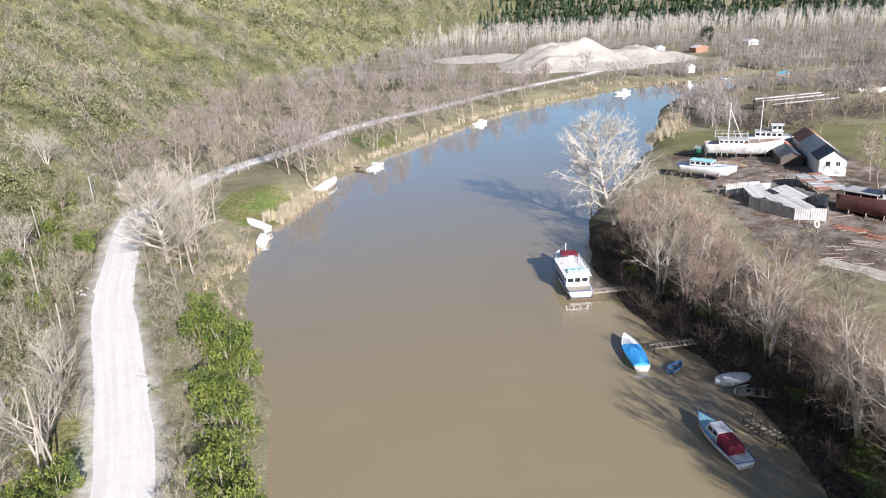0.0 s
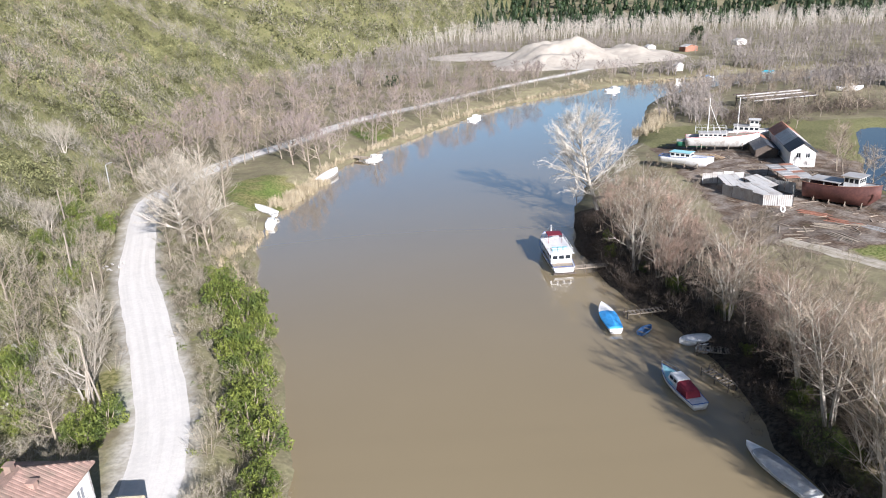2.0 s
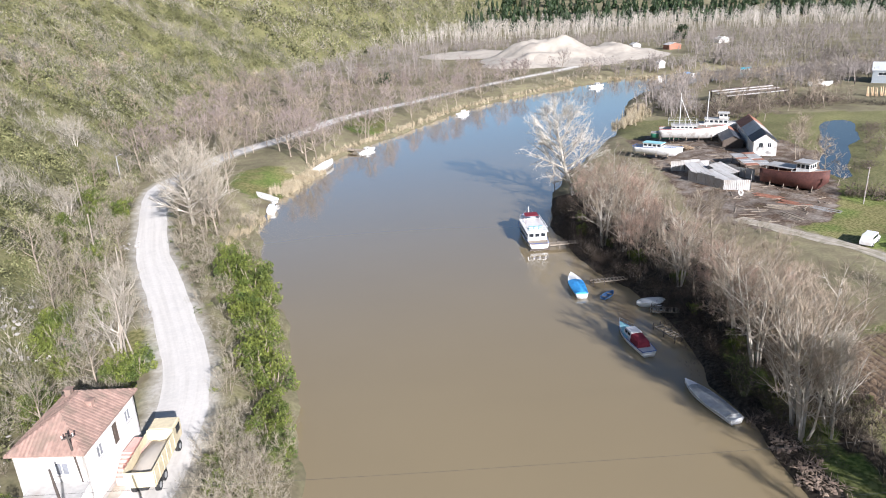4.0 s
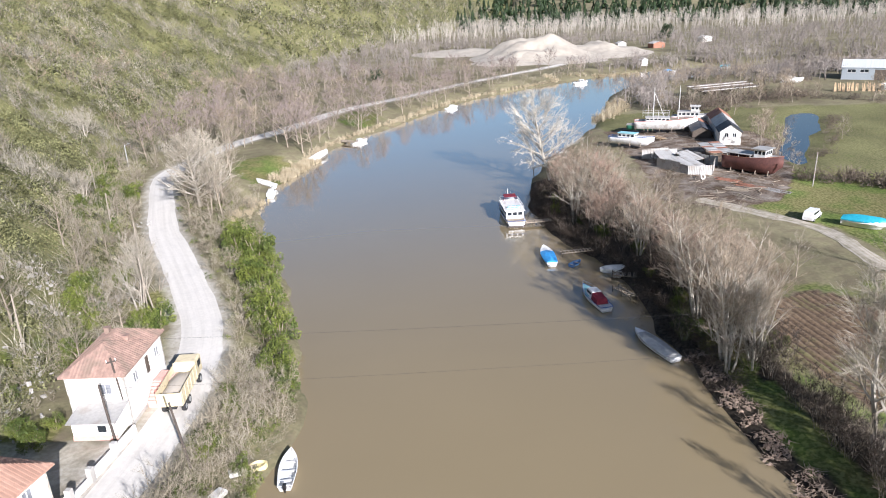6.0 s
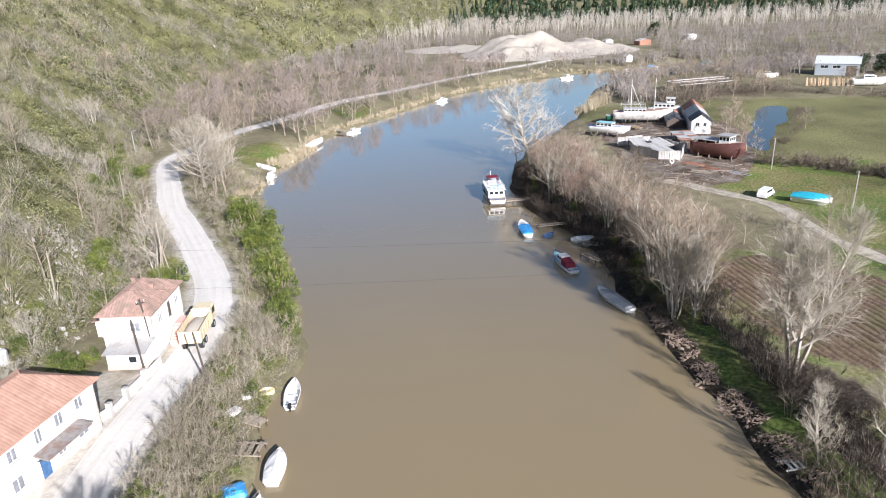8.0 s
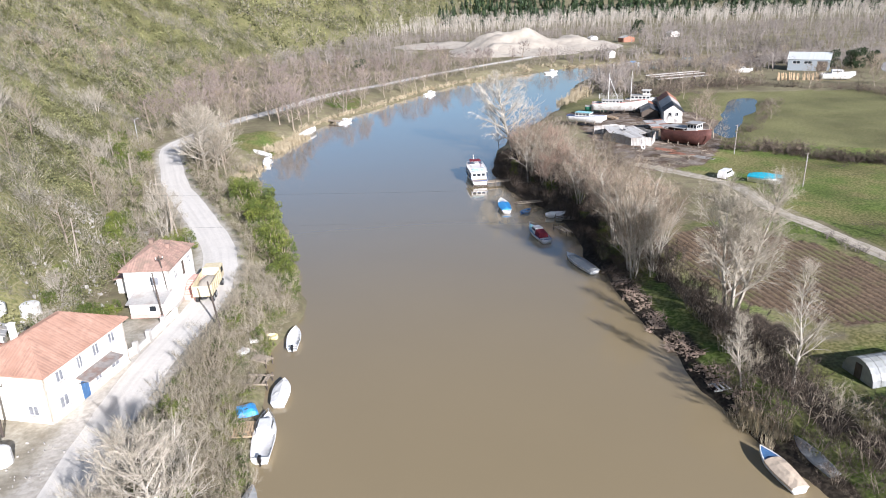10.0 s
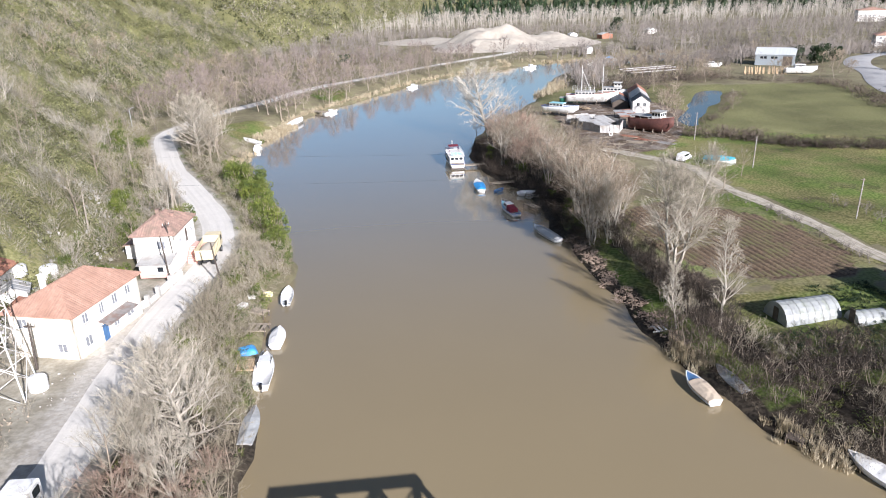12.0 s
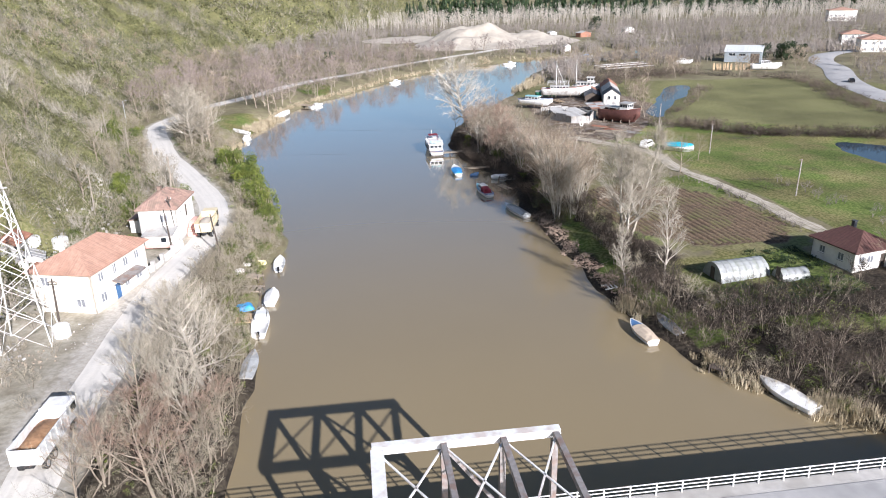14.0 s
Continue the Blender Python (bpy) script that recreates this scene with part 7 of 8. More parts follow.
def spread_out(n, gap, seed, pick):
    """Places picked at random that keep a gap between them."""
    r = random.Random(seed)
    out = []
    for _ in range(n * 14):
        p = pick(r)
        if p and all((p[0] - a) ** 2 + (p[1] - b) ** 2 > gap * gap for a, b in out):
            out.append(p)
        if len(out) == n:
            break
    return out


rb = random.Random(5)
# single trees of the meadow bank
plant(T_WHITE[0], 32.8, 128.6, 1.38)
for x, y, k in ((30.0, 133.5, 0.7), (36.5, 131, 0.65)):
    plant(T_GREY, x, y, k)
plant(T_BIG, 41.4, 26.4, 1.32)
for x, y, k in ((36.2, 12.4, 0.55), (37.4, 42.0, 0.72)):
    plant(T_POPLAR, x, y, k)
plant(B_GREEN, 42.2, 45.9, 0.7)
plant(T_GREY, 55, 65, 0.7)
plant(T_POPLAR[1], 41.2, 11.4, 0.86)
for x, y, k in ((35.0, 42.5, 0.95), (43.0, 60, 0.85), (46, 66, 0.75)):
    plant(T_WILLOW, x, y, k)
for x, y, k in ((67.6, 63.5, 0.8), (76.0, 72.5, 0.6), (113, 148, 0.6), (88, 186, 0.9), (104, 190, 0.8), (110, 205, 0.9), (99, 205, 0.8)):
    plant(T_GREY, x, y, k)


for x, y, k in ((85.5, 126, 0.85), (86.6, 132, 1.0), (86.8, 138, 0.9), (88.8, 144, 1.0), (92.5, 150, 0.8), (84.5, 120, 0.55), (97.5, 159, 0.8), (101, 165, 0.8)):
    plant(T_FAR, x, y, k)


# willows and brush on the wooded bank
def wooded(r):
    y = r.uniform(42, 126)
    return (shore_x(RIGHT_SHORE, y) + r.uniform(3.0 if y < 50 else 4.8, 9 if y < 50 else 12 if y < 60 else 15 if y < 98 else 16), y)


for x, y in spread_out(26, 5.6, 5, wooded):
    plant(T_WILLOW, x, y, rb.uniform(0.55, 1.15))
for x, y, k in ((39.3, 71.7, 1.1), (40.1, 85.2, 1.2), (30.8, 97.5, 1.1), (33.3, 90.4, 0.95), (35.6, 44.8, 1.45), (42.8, 52.5, 1.1), (37.8, 49.6, 1.4), (36.8, 56.0, 1.3), (38.0, 63.0, 1.3), (36.8, 79.0, 1.0)):
    plant(T_WILLOW, x, y, k)
for x, y, k in ((28.6, 104, 0.6), (33.4, 87.6, 0.7), (36.2, 60, 0.7), (37, 80, 0.6), (31.4, 96, 0.5), (36.0, 50.4, 0.5), (35.4, 70, 0.5), (30, 110, 0.6)):
    plant(B_GREEN, x, y, k)
def low_bank(r):
    y = r.uniform(12, 60)
    return (shore_x(RIGHT_SHORE, y) + r.uniform(5.6, 9.0), y)


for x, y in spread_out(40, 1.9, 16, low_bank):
    plant(B_SHADE, x, y, rb.uniform(0.8, 1.3))


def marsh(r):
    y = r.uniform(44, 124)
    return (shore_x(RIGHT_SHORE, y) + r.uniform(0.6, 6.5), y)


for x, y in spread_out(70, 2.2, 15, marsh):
    plant(B_SHADE, x, y, rb.uniform(0.4, 0.85))
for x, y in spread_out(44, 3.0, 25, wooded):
    plant(B_SHADE if rb.random() < 0.6 else B_BARE, x, y, rb.uniform(0.7, 1.2))
for x, y, k in ((37.6, 75.5, 0.8), (35.8, 83.0, 0.7), (33.8, 87, 0.75), (38.0, 58, 0.8), (32.4, 104, 0.9), (38.8, 66.5, 0.75), (43, 66, 1.1), (37, 98, 1.1), (36.4, 92.5, 0.9), (44.0, 76, 1.0), (45.5, 88, 1.1), (31.4, 112, 0.8), (36.0, 118, 0.8), (40, 106, 0.9)):
    plant(T_BROWN, x, y, k)
for x, y in spread_out(40, 3.2, 6, lambda r: (shore_x(RIGHT_SHORE, 40) + 0.0 + r.uniform(10, 34), r.uniform(90, 150))):
    if not (50 < x and y > 98):
        plant(B_BARE, x, y, rb.uniform(0.8, 1.2))


def brush(r):
    y = r.uniform(-34, 30)
    x = shore_x(RIGHT_SHORE, y) + r.uniform(0.8, 20 if y < 4 else 8)
    return None if (46 < x < 62 and 5 < y < 18) or (y > 14 and x < 37) else (x, y)


for x, y in spread_out(96, 1.9, 7, brush):
    plant(B_SHADE if rb.random() < 0.8 else B_BARE, x, y, rb.uniform(0.8, 1.35))


for x, y, k in ((72.5, 8.2, 0.75), (75.0, 5.5, 0.7), (69.5, 3.8, 0.6), (77.5, 9.0, 0.7)):
    plant(T_BROWN, x, y, k)
for x, y in spread_out(26, 1.8, 35, lambda r: (r.uniform(60, 80), r.uniform(-7, 6))):
    plant(B_BARE if rb.random() < 0.5 else B_SHADE, x, y, rb.uniform(0.7, 1.1))


# the bank between the road and the river
for x, y, k in ((-25.2, 85.5, 1.75), (-28.4, 87.5, 1.5), (-22.6, 82, 1.2), (-22.6, 72.4, 1.6), (-24.6, 75.0, 1.3), (-20.6, 70, 1.25), (-19.4, 60.5, 1.55), (-17.2, 57.0, 1.35), (-20.8, 63.5, 1.2), (-16.6, 51.5, 1.05), (-16.0, 46.6, 1.15),
                (-14.8, 44.2, 1.0), (-29.8, 92, 1.35), (-31.5, 96.5, 1.1), (-18.8, 38.5, 0.7), (-20, 33.4, 0.6), (-16.6, 31, 0.6), (-21.5, 11.5, 0.8), (-22.5, 8, 0.7)):
    plant(B_GREEN, x, y, k)


def verge(r):
    y = r.uniform(-6, 132)
    lx, rx = shore_x(LEFT_SHORE, y), shore_x(ROAD, y)
    a, b = rx + 4.2, lx - 0.6
    return (r.uniform(a, b), y) if a < b else None


for x, y in spread_out(105, 1.9, 8, verge):
    plant(B_BARE, x, y, rb.uniform(0.6, 1.15) * (0.6 if 4 < y < 34 and x > -20 else 1))
for x, y, k in ((-46.5, 140, 1.35), (-43.5, 131, 1.3), (-40.5, 122, 1.0)):
    plant(T_PALEBUSHY, x, y, k)
plant(T_WHITE[1], -42.6, 116.5, 1.1)
for x, y, k in ((-38.5, 119, 1.2), (-36.5, 110, 1.1), (-48, 134, 1.0), (-42, 127, 0.9), (-47, 128, 1.0), (-41, 138, 0.95), (-45, 152, 1.1), (-43, 118, 0.9), (-39, 112, 0.9), (-42, 107, 0.8), (-37, 104, 0.7), (-52, 160, 0.9), (-48, 168, 1.0)):
    plant(T_GREY, x, y, k)
plant(T_WHITE[1], -17.0, -5.6, 0.85)
plant(T_PALEBUSHY[0], -19.9, -8.6, 0.95)
for x, y, k in ((-14.0, -12, 0.55), (-14.2, -17.5, 0.6), (-14.6, -22, 0.65), (-13.8, -6.5, 0.4), (-14.8, -27, 0.7)):
    plant(T_GREY, x, y, k)
for k in range(14):
    plant(B_BARE, -13.5 - 0.9 * (k % 3), 2 - 2.1 * k, 1.05)


def house_bank(r):
    y = r.uniform(4, 48)
    a, b = shore_x(ROAD, y) + 4.4, shore_x(LEFT_SHORE, y) - 2.6
    return (r.uniform(a, b), y)


for x, y in spread_out(58, 1.7, 33, house_bank):
    plant(B_BARE, x, y, rb.uniform(0.75, 1.15))
for x, y in spread_out(10, 3.6, 34, house_bank):
    plant(T_GREY if rb.random() < 0.6 else B_GREEN, x, y, rb.uniform(0.35, 0.55))
for x, y, k in ((-18.8, 1.5, 0.75), (-21.2, -5.5, 0.85), (-17.2, -11, 0.9), (-37.6, 66, 0.95), (-42, 79, 0.8), (-41, 2.5, 0.45), (-43, 12, 0.5), (-46, 16, 0.5), (-37.5, -4, 0.4), (-41.5, 30.5, 0.5), (-45, 42, 0.6)):
    plant(T_PALEBUSHY, x, y, k)
for x, y, k in ((-19.5, -16.5, 0.8), (-15.8, -14, 0.6), (-17, -21, 0.85), (-21.5, -22, 0.8), (-14.8, -9, 0.5)):
    plant(T_WILLOW[4:6], x, y, k)
for x, y, k in ((-20.2, -15, 0.95), (-16.5, -17, 0.8), (-22, -21, 0.8), (-17.5, -23, 0.95), (-19.5, -9.5, 0.7), (-15.6, -6.5, 0.6), (-21, -28, 0.9)):
    plant(T_GREY, x, y, k)


def scrap_yard(r):
    x, y = r.uniform(-49, -31), r.uniform(-14, 14)
    return None if -36 < x and y > 2 or abs(x + 38.3) < 2.5 and abs(y - 5.6) < 2.5 else (x, y)


for x, y in spread_out(26, 2.2, 18, scrap_yard):
    plant(B_BARE, x, y, rb.uniform(0.4, 0.8))


def behind_house(r):
    x, y = r.uniform(-47, -35), r.uniform(28, 56)
    return None if x > -38.5 and y > 40 else (x, y)


for x, y in spread_out(26, 2.2, 20, behind_house):
    plant(B_BARE if rb.random() < 0.7 else B_GREEN, x, y, rb.uniform(0.4, 0.75))


# the strip between the road and the foot of the hill
def slope_edge(r):
    y = r.uniform(48, 165)
    rx = shore_x(ROAD, y)
    return (rx - r.uniform(4.6, 16), y)


for x, y in spread_out(72, 2.8, 9, slope_edge):
    plant(B_BARE if rb.random() < 0.75 else B_GREEN, x, y, rb.uniform(0.7, 1.3))
for x, y in spread_out(22, 5.5, 10, slope_edge):
    plant(T_GREY, x, y, rb.uniform(0.45, 0.75))


# alders between the far road and the hill, and along the far bank
def alder_spot(r):
    y = r.uniform(165, 345)
    rx, hx = shore_x(ROAD, y), shore_x(HILL_FOOT, y)
    x = r.uniform(hx - 4, rx + (6 if y < 200 else 8))
    return (x, y) if abs(x - rx) > 3.0 else None


for x, y in spread_out(150, 5.6, 11, alder_spot):
    plant(T_ALDER if rb.random() < 0.85 else T_FAR, x, y, rb.uniform(0.75, 1.4))


def far_bank(r):
    y = r.uniform(188, 330)
    a, b = shore_x(ROAD, y) + 3.0, shore_x(LEFT_SHORE, y) - 2.5
    return (r.uniform(a, b), y) if a < b and not (208 < y < 234 and r.random() < 0.6) else None


for x, y in spread_out(50, 5.0, 12, far_bank):
    plant(T_ALDER, x, y, rb.uniform(0.7, 1.35))
for x, y, k in ((-28.8, 172.5, 1.5), (-33.3, 175.5, 1.4), (-31, 181, 1.5), (-27, 179, 1.3), (-37.5, 183, 1.2), (-23.0, 192, 0.9), (-25.5, 187, 0.9), (-29, 192, 1.0), (-46, 178, 0.9), (-18.5, 214, 0.7), (-20, 219, 0.8)):
    plant(T_ALDER, x, y, k)
for x, y in spread_out(40, 2.5, 13, far_bank):
    plant(B_BARE, x, y, rb.uniform(0.8, 1.3))

for x, y, k in ((196.6, 254, 2.2), (206, 250, 2.4), (220, 259, 2.0), (204, 520, 3.0), (-12, 330, 1.6)):
    plant(T_PINE, x, y, k)

# bare trees round the creek and beyond the yard
def far_plain(r):
    x, y = r.uniform(84, 260), r.uniform(196, 330)
    d, inn = poly_dist(np.array([x]), np.array([y]), RIVER, True)
    shed = abs(x - 176) < 26 and abs(y - 246) < 34
    road = abs(x - shore_x(HIGHWAY, y)) < 7
    return None if inn[0] or d[0] < 2 or shed or road or y < 204 - 0.1 * (x - 90) or abs(x - 120) < 14 and abs(y - 234) < 9 else (x, y)


for x, y in spread_out(75, 5.0, 19, far_plain):
    plant(T_FAR, x, y, rb.uniform(0.6, 1.1))

# the hillside: rounded evergreen shrubs with bare ones between, each a dense heap of leaves or twigs
HFX, HFY = [p[0] for p in HILL_FOOT], [p[1] for p in HILL_FOOT]
nr = np.random.RandomState(9)


def hill_cover(y0, y1, deep, shrubs, rad, each, leaf):
    """Shrubs over a stretch of the hill, as loose triangles: corners, whether each is a twig, and its shrub's tone."""
    su, sy = nr.uniform(-2, deep, shrubs), nr.uniform(y0, y1, shrubs)
    sr = rad * (0.45 + 1.25 * nr.uniform(0, 1, shrubs) ** 1.6)
    sx = np.interp(sy, HFY, HFX) - su
    bare = waves(sx, sy, 38, 15) + nr.normal(size=shrubs) * 0.8 < -0.15
    sh = sr * nr.uniform(0.9, 1.8, shrubs) * np.where(bare, 1.3, 1.0)
    tone = nr.uniform(0.5, 1.35, shrubs)
    q = np.repeat(np.arange(shrubs), each)
    n = len(q)
    d = nr.normal(size=(n, 3))
    d[:, 2] = abs(d[:, 2]) * 1.1
    d /= np.linalg.norm(d, axis=1)[:, None]
    tw = bare[q]
    deepness = np.where(tw, nr.uniform(0.3, 0.85, n), nr.uniform(0.55, 1.06, n) ** 0.7)
    lump = 1 + 0.22 * np.sin(d[:, 0] * 5 + q) * np.sin(d[:, 1] * 6 + q * 1.7)
    p = d * np.stack([sr[q], sr[q], sh[q]], 1) * (deepness * lump)[:, None]
    p[:, 0] += sx[q]
    p[:, 1] += sy[q]
    p[:, 2] += land(p[:, 0], p[:, 1]) - 0.1
    o = d + nr.normal(size=(n, 3)) * np.where(tw, 0.3, 0.9)[:, None] + (0, 0, 0.35)
    o /= np.linalg.norm(o, axis=1)[:, None]
    w = np.cross(o, nr.normal(size=(n, 3)))
    w /= np.linalg.norm(w, axis=1)[:, None]
    ln = np.where(tw, 0.42 * sh[q], leaf) * nr.uniform(0.6, 1.4, n)
    wd = leaf * np.where(tw, 0.085, 0.5)
    return np.stack([p - w * wd[:, None], p + w * wd[:, None], p + o * ln[:, None]], 1), tw, tone[q]


covers = [hill_cover(-8, 92, 80, 2200, 1.75, 82, 0.25), hill_cover(92, 200, 80, 2250, 1.75, 66, 0.34), hill_cover(198, 440, 112, 3800, 2.6, 52, 0.58), hill_cover(436, 1050, 190, 2600, 5.4, 34, 1.4)]
for name, wanted, mat, label in (("hill_scrub", False, M_HILL_LEAF, "olive-green evergreen scrub covering the hillside"), ("hill_brush", True, M_HILL_TWIG, "bare grey-brown brush between the evergreens")):
    tri = np.concatenate([t[tw == wanted] for t, tw, _ in covers])
    me = big_mesh(name, tri.reshape(-1, 3), np.arange(len(tri) * 3).reshape(-1, 3), mat)
    me.attributes.new("tone", "FLOAT", "POINT").data.foreach_set("value", np.repeat(np.concatenate([k[tw == wanted] for _, tw, k in covers]), 3).astype(np.float32))
    tagged(new(name, me), label, "scrub", kind="stuff")


def hill_tree(r):
    y = r.uniform(20, 330)
    return (shore_x(HILL_FOOT, y) - r.uniform(2, 60), y)


for x, y in spread_out(64, 6.5, 23, hill_tree):
    plant(T_FAR if y > 170 else T_GREY if rb.random() < 0.7 else T_PALEBUSHY, x, y, rb.uniform(0.6, 1.0))

def far_crown(seed, n, width, narrow=1.0):
    """A far bare tree, one high: a few limbs from the ground and a round head of fine twigs."""
    r = np.random.RandomState(seed)
    d = r.normal(size=(n, 3))
    d /= np.linalg.norm(d, axis=1)[:, None]
    p = d * (0.36 * narrow, 0.36 * narrow, 0.34) * r.uniform(0.45, 0.85, n)[:, None] + (0, 0, 0.6)
    o = d + r.normal(size=(n, 3)) * 0.35 + (0, 0, 0.5)
    o /= np.linalg.norm(o, axis=1)[:, None]
    side = np.cross(o, r.normal(size=(n, 3)))
    side *= width / np.linalg.norm(side, axis=1)[:, None]
    v = np.stack([p - side, p + side, p + o * r.uniform(0.12, 0.26, n)[:, None] * (narrow, narrow, 1)], 1)
    a = r.uniform(0, 6.28, 7)
    tip = np.stack([np.cos(a) * 0.2 * narrow, np.sin(a) * 0.2 * narrow, r.uniform(0.6, 0.95, 7)], 1)
    sd = np.stack([-np.sin(a), np.cos(a), 0 * a], 1) * width * 1.6
    v = np.concatenate([v, np.stack([-sd, sd, tip], 1)])
    return v.reshape(-1, 3), np.arange(len(v) * 3).reshape(-1, 3)


# far woods across the valley: a brown belt, then pale poplars
fy = np.concatenate([nr.uniform(335, 540, 2600), nr.uniform(520, 860, 2400)])
fx = nr.uniform(-70, 560, len(fy)) + np.maximum(0, fy - 390) * 0.3
foot = np.interp(fy, HFY, HFX)
ok = (fx > foot - 8) & ~((fx > 20) & (fx < 165) & (fy < 470) & (fy > 352)) & ~((fx > 60) & (fy < 352 + 0.05 * fx)) & ~((fx > 150) & (fy < 300))
fx, fy = fx[ok], fy[ok]
near = fy < 560
fs = nr.uniform(4.2, 7.0, len(fx))
rows = np.stack([fx, fy, land(fx, fy) - 0.2, nr.uniform(0, 6.28, len(fx)), fs, fs * np.where(near, nr.uniform(1.0, 1.6, len(fx)), nr.uniform(1.6, 2.6, len(fx)))], 1)
tagged(new("far_wood", scatter_mesh("far_wood", [far_crown(140 + k, 44, 0.011) for k in range(6)], rows[near], M_TWIG_FAR)), "far belt of bare brown wood", "wood", kind="stuff")
tagged(new("poplar_wood", scatter_mesh("poplar_wood", [far_crown(150 + k, 40, 0.011, 0.75) for k in range(6)], rows[~near], M_TWIG_FARPALE)), "far belt of bare pale poplar wood", "wood", kind="stuff")
# brush round the creek behind the yard, along the hedges and the main road
def belt(pts, n, wide, s0, s1, seed):
    c = curve_pts(pts, 1.0)
    r = np.random.RandomState(seed)
    p = c[r.randint(0, len(c), n)] + r.normal(size=(n, 2)) * wide
    s = r.uniform(s0, s1, n)
    return np.stack([p[:, 0], p[:, 1], land(p[:, 0], p[:, 1]) - 0.1, r.uniform(0, 6.28, n), s, s * r.uniform(0.7, 1.2, n)], 1)


hedge_near = np.concatenate([belt([(84, 113), (93, 108), (101, 97), (116, 90.5), (134, 82), (160, 70)], 420, 1.5, 1.8, 3.2, 1), belt([(140, 221), (156, 205), (171, 190), (169, 172), (156, 115), (170, 60)], 360, 2.4, 1.6, 2.9, 2),
                        belt([(92, 190), (104, 212), (140, 218)], 200, 5, 2.0, 4.2, 3), belt([(96, 130), (112, 150), (128, 176)], 90, 1.6, 1.0, 2.0, 4)])
hedge_far = np.concatenate([belt([(86, 214), (100, 260), (122, 285), (180, 296), (240, 290)], 330, 5, 3.2, 6.0, 5),
                        belt([(100, 338), (160, 350), (240, 346), (320, 330)], 280, 6, 3.5, 6.5, 6), belt([(200, 150), (206, 180), (225, 215), (250, 240)], 160, 4, 1.5, 2.8, 7), belt([(150, 262), (190, 282), (240, 300), (300, 320)], 340, 12, 3.5, 6.5, 8),
                        belt([(84, 50), (86, 36), (92, 20)], 60, 2.0, 0.8, 1.6, 9), belt([(65, 60), (68.6, 52), (70, 40), (70.6, 26)], 110, 0.7, 0.5, 1.1, 10)])
M_TWIG_HEDGE = leaf_material("hedge_twigs", (0.075, 0.058, 0.045), (0.15, 0.118, 0.092), 0.06, 0.35)
tagged(new("field_hedge", scatter_mesh("field_hedge", [twig_clump(370 + k, 58, 0.022) for k in range(6)], hedge_near, M_TWIG_HEDGE)), "dark brown bare hedges round the meadow and the pond", "hedge", kind="stuff")
hedge = hedge_far
tagged(new("hedge_brush", scatter_mesh("hedge_brush", [far_crown(170 + k, 48, 0.012) for k in range(6)], hedge * (1, 1, 1, 1, 1.3, 1.3), M_TWIG_FAR)), "bare brown brush along hedges and creek", "hedge", kind="stuff")
# brush at the water's edge, shade included in its dark twig colour
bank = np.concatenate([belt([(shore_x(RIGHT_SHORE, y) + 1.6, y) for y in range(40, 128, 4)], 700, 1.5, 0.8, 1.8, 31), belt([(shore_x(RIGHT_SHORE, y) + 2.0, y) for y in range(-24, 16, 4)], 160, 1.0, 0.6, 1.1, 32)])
tagged(new("bank_brush", scatter_mesh("bank_brush", [twig_clump(190 + k, 70, 0.014) for k in range(6)], bank, M_TWIG_SHADE)), "low brush and dead stems at the water's edge, coloured dark as shade", "brush", kind="stuff")
def conifer(seed, n=46):
    """A pointed evergreen of drooping sprays, one wide and one high."""
    r = np.random.RandomState(seed)
    z = r.uniform(0.05, 1.0, n) ** 0.9
    a = r.uniform(0, 6.28, n)
    rad = 0.42 * (1.02 - z) * r.uniform(0.75, 1.2, n)
    p = np.stack([np.cos(a) * rad * 0.3, np.sin(a) * rad * 0.3, z], 1)
    q = np.stack([np.cos(a) * rad, np.sin(a) * rad, z - 0.1], 1)
    w = np.stack([-np.sin(a), np.cos(a), 0.3 * r.normal(size=n)], 1) * (0.07 + 0.12 * (1 - z))[:, None]
    return np.stack([q - w, q + w, p + (0, 0, 0.08)], 1).reshape(-1, 3), np.arange(n * 3).reshape(-1, 3)


fy2 = nr.uniform(720, 1500, 1500)
fx2 = nr.uniform(60, 1250, 1500) + np.maximum(0, fy2 - 800) * 0.2
rows = np.stack([fx2, fy2, land(fx2, fy2) - 0.5, nr.uniform(0, 6.28, 1500), nr.uniform(9, 16, 1500), nr.uniform(13, 24, 1500)], 1)
tagged(new("far_forest", scatter_mesh("far_forest", [conifer(160 + k) for k in range(6)], rows, M_LEAF_DARK)), "dark evergreen forest on far hills", "forest", kind="stuff")


# kitchen garden beside the plastic tunnels
gn = np.random.RandomState(44)
gxy = np.concatenate([np.stack([gn.uniform(45, 66, 260), gn.uniform(2.5, 8.2, 260)], 1), np.stack([gn.uniform(57, 65, 120), gn.uniform(11, 19, 120)], 1)])
gs = gn.uniform(0.3, 0.75, len(gxy))
tagged(new("garden_plants", scatter_mesh("garden_plants", [leaf_clump(210 + k, 60, 0.16, tri=True) for k in range(4)], np.stack([gxy[:, 0], gxy[:, 1], land(gxy[:, 0], gxy[:, 1]) - 0.05, gn.uniform(0, 6.28, len(gxy)), gs, gs * 0.8], 1), M_LEAF_DARK)),
       "dark green garden plants beside the tunnels", "plants", kind="stuff")


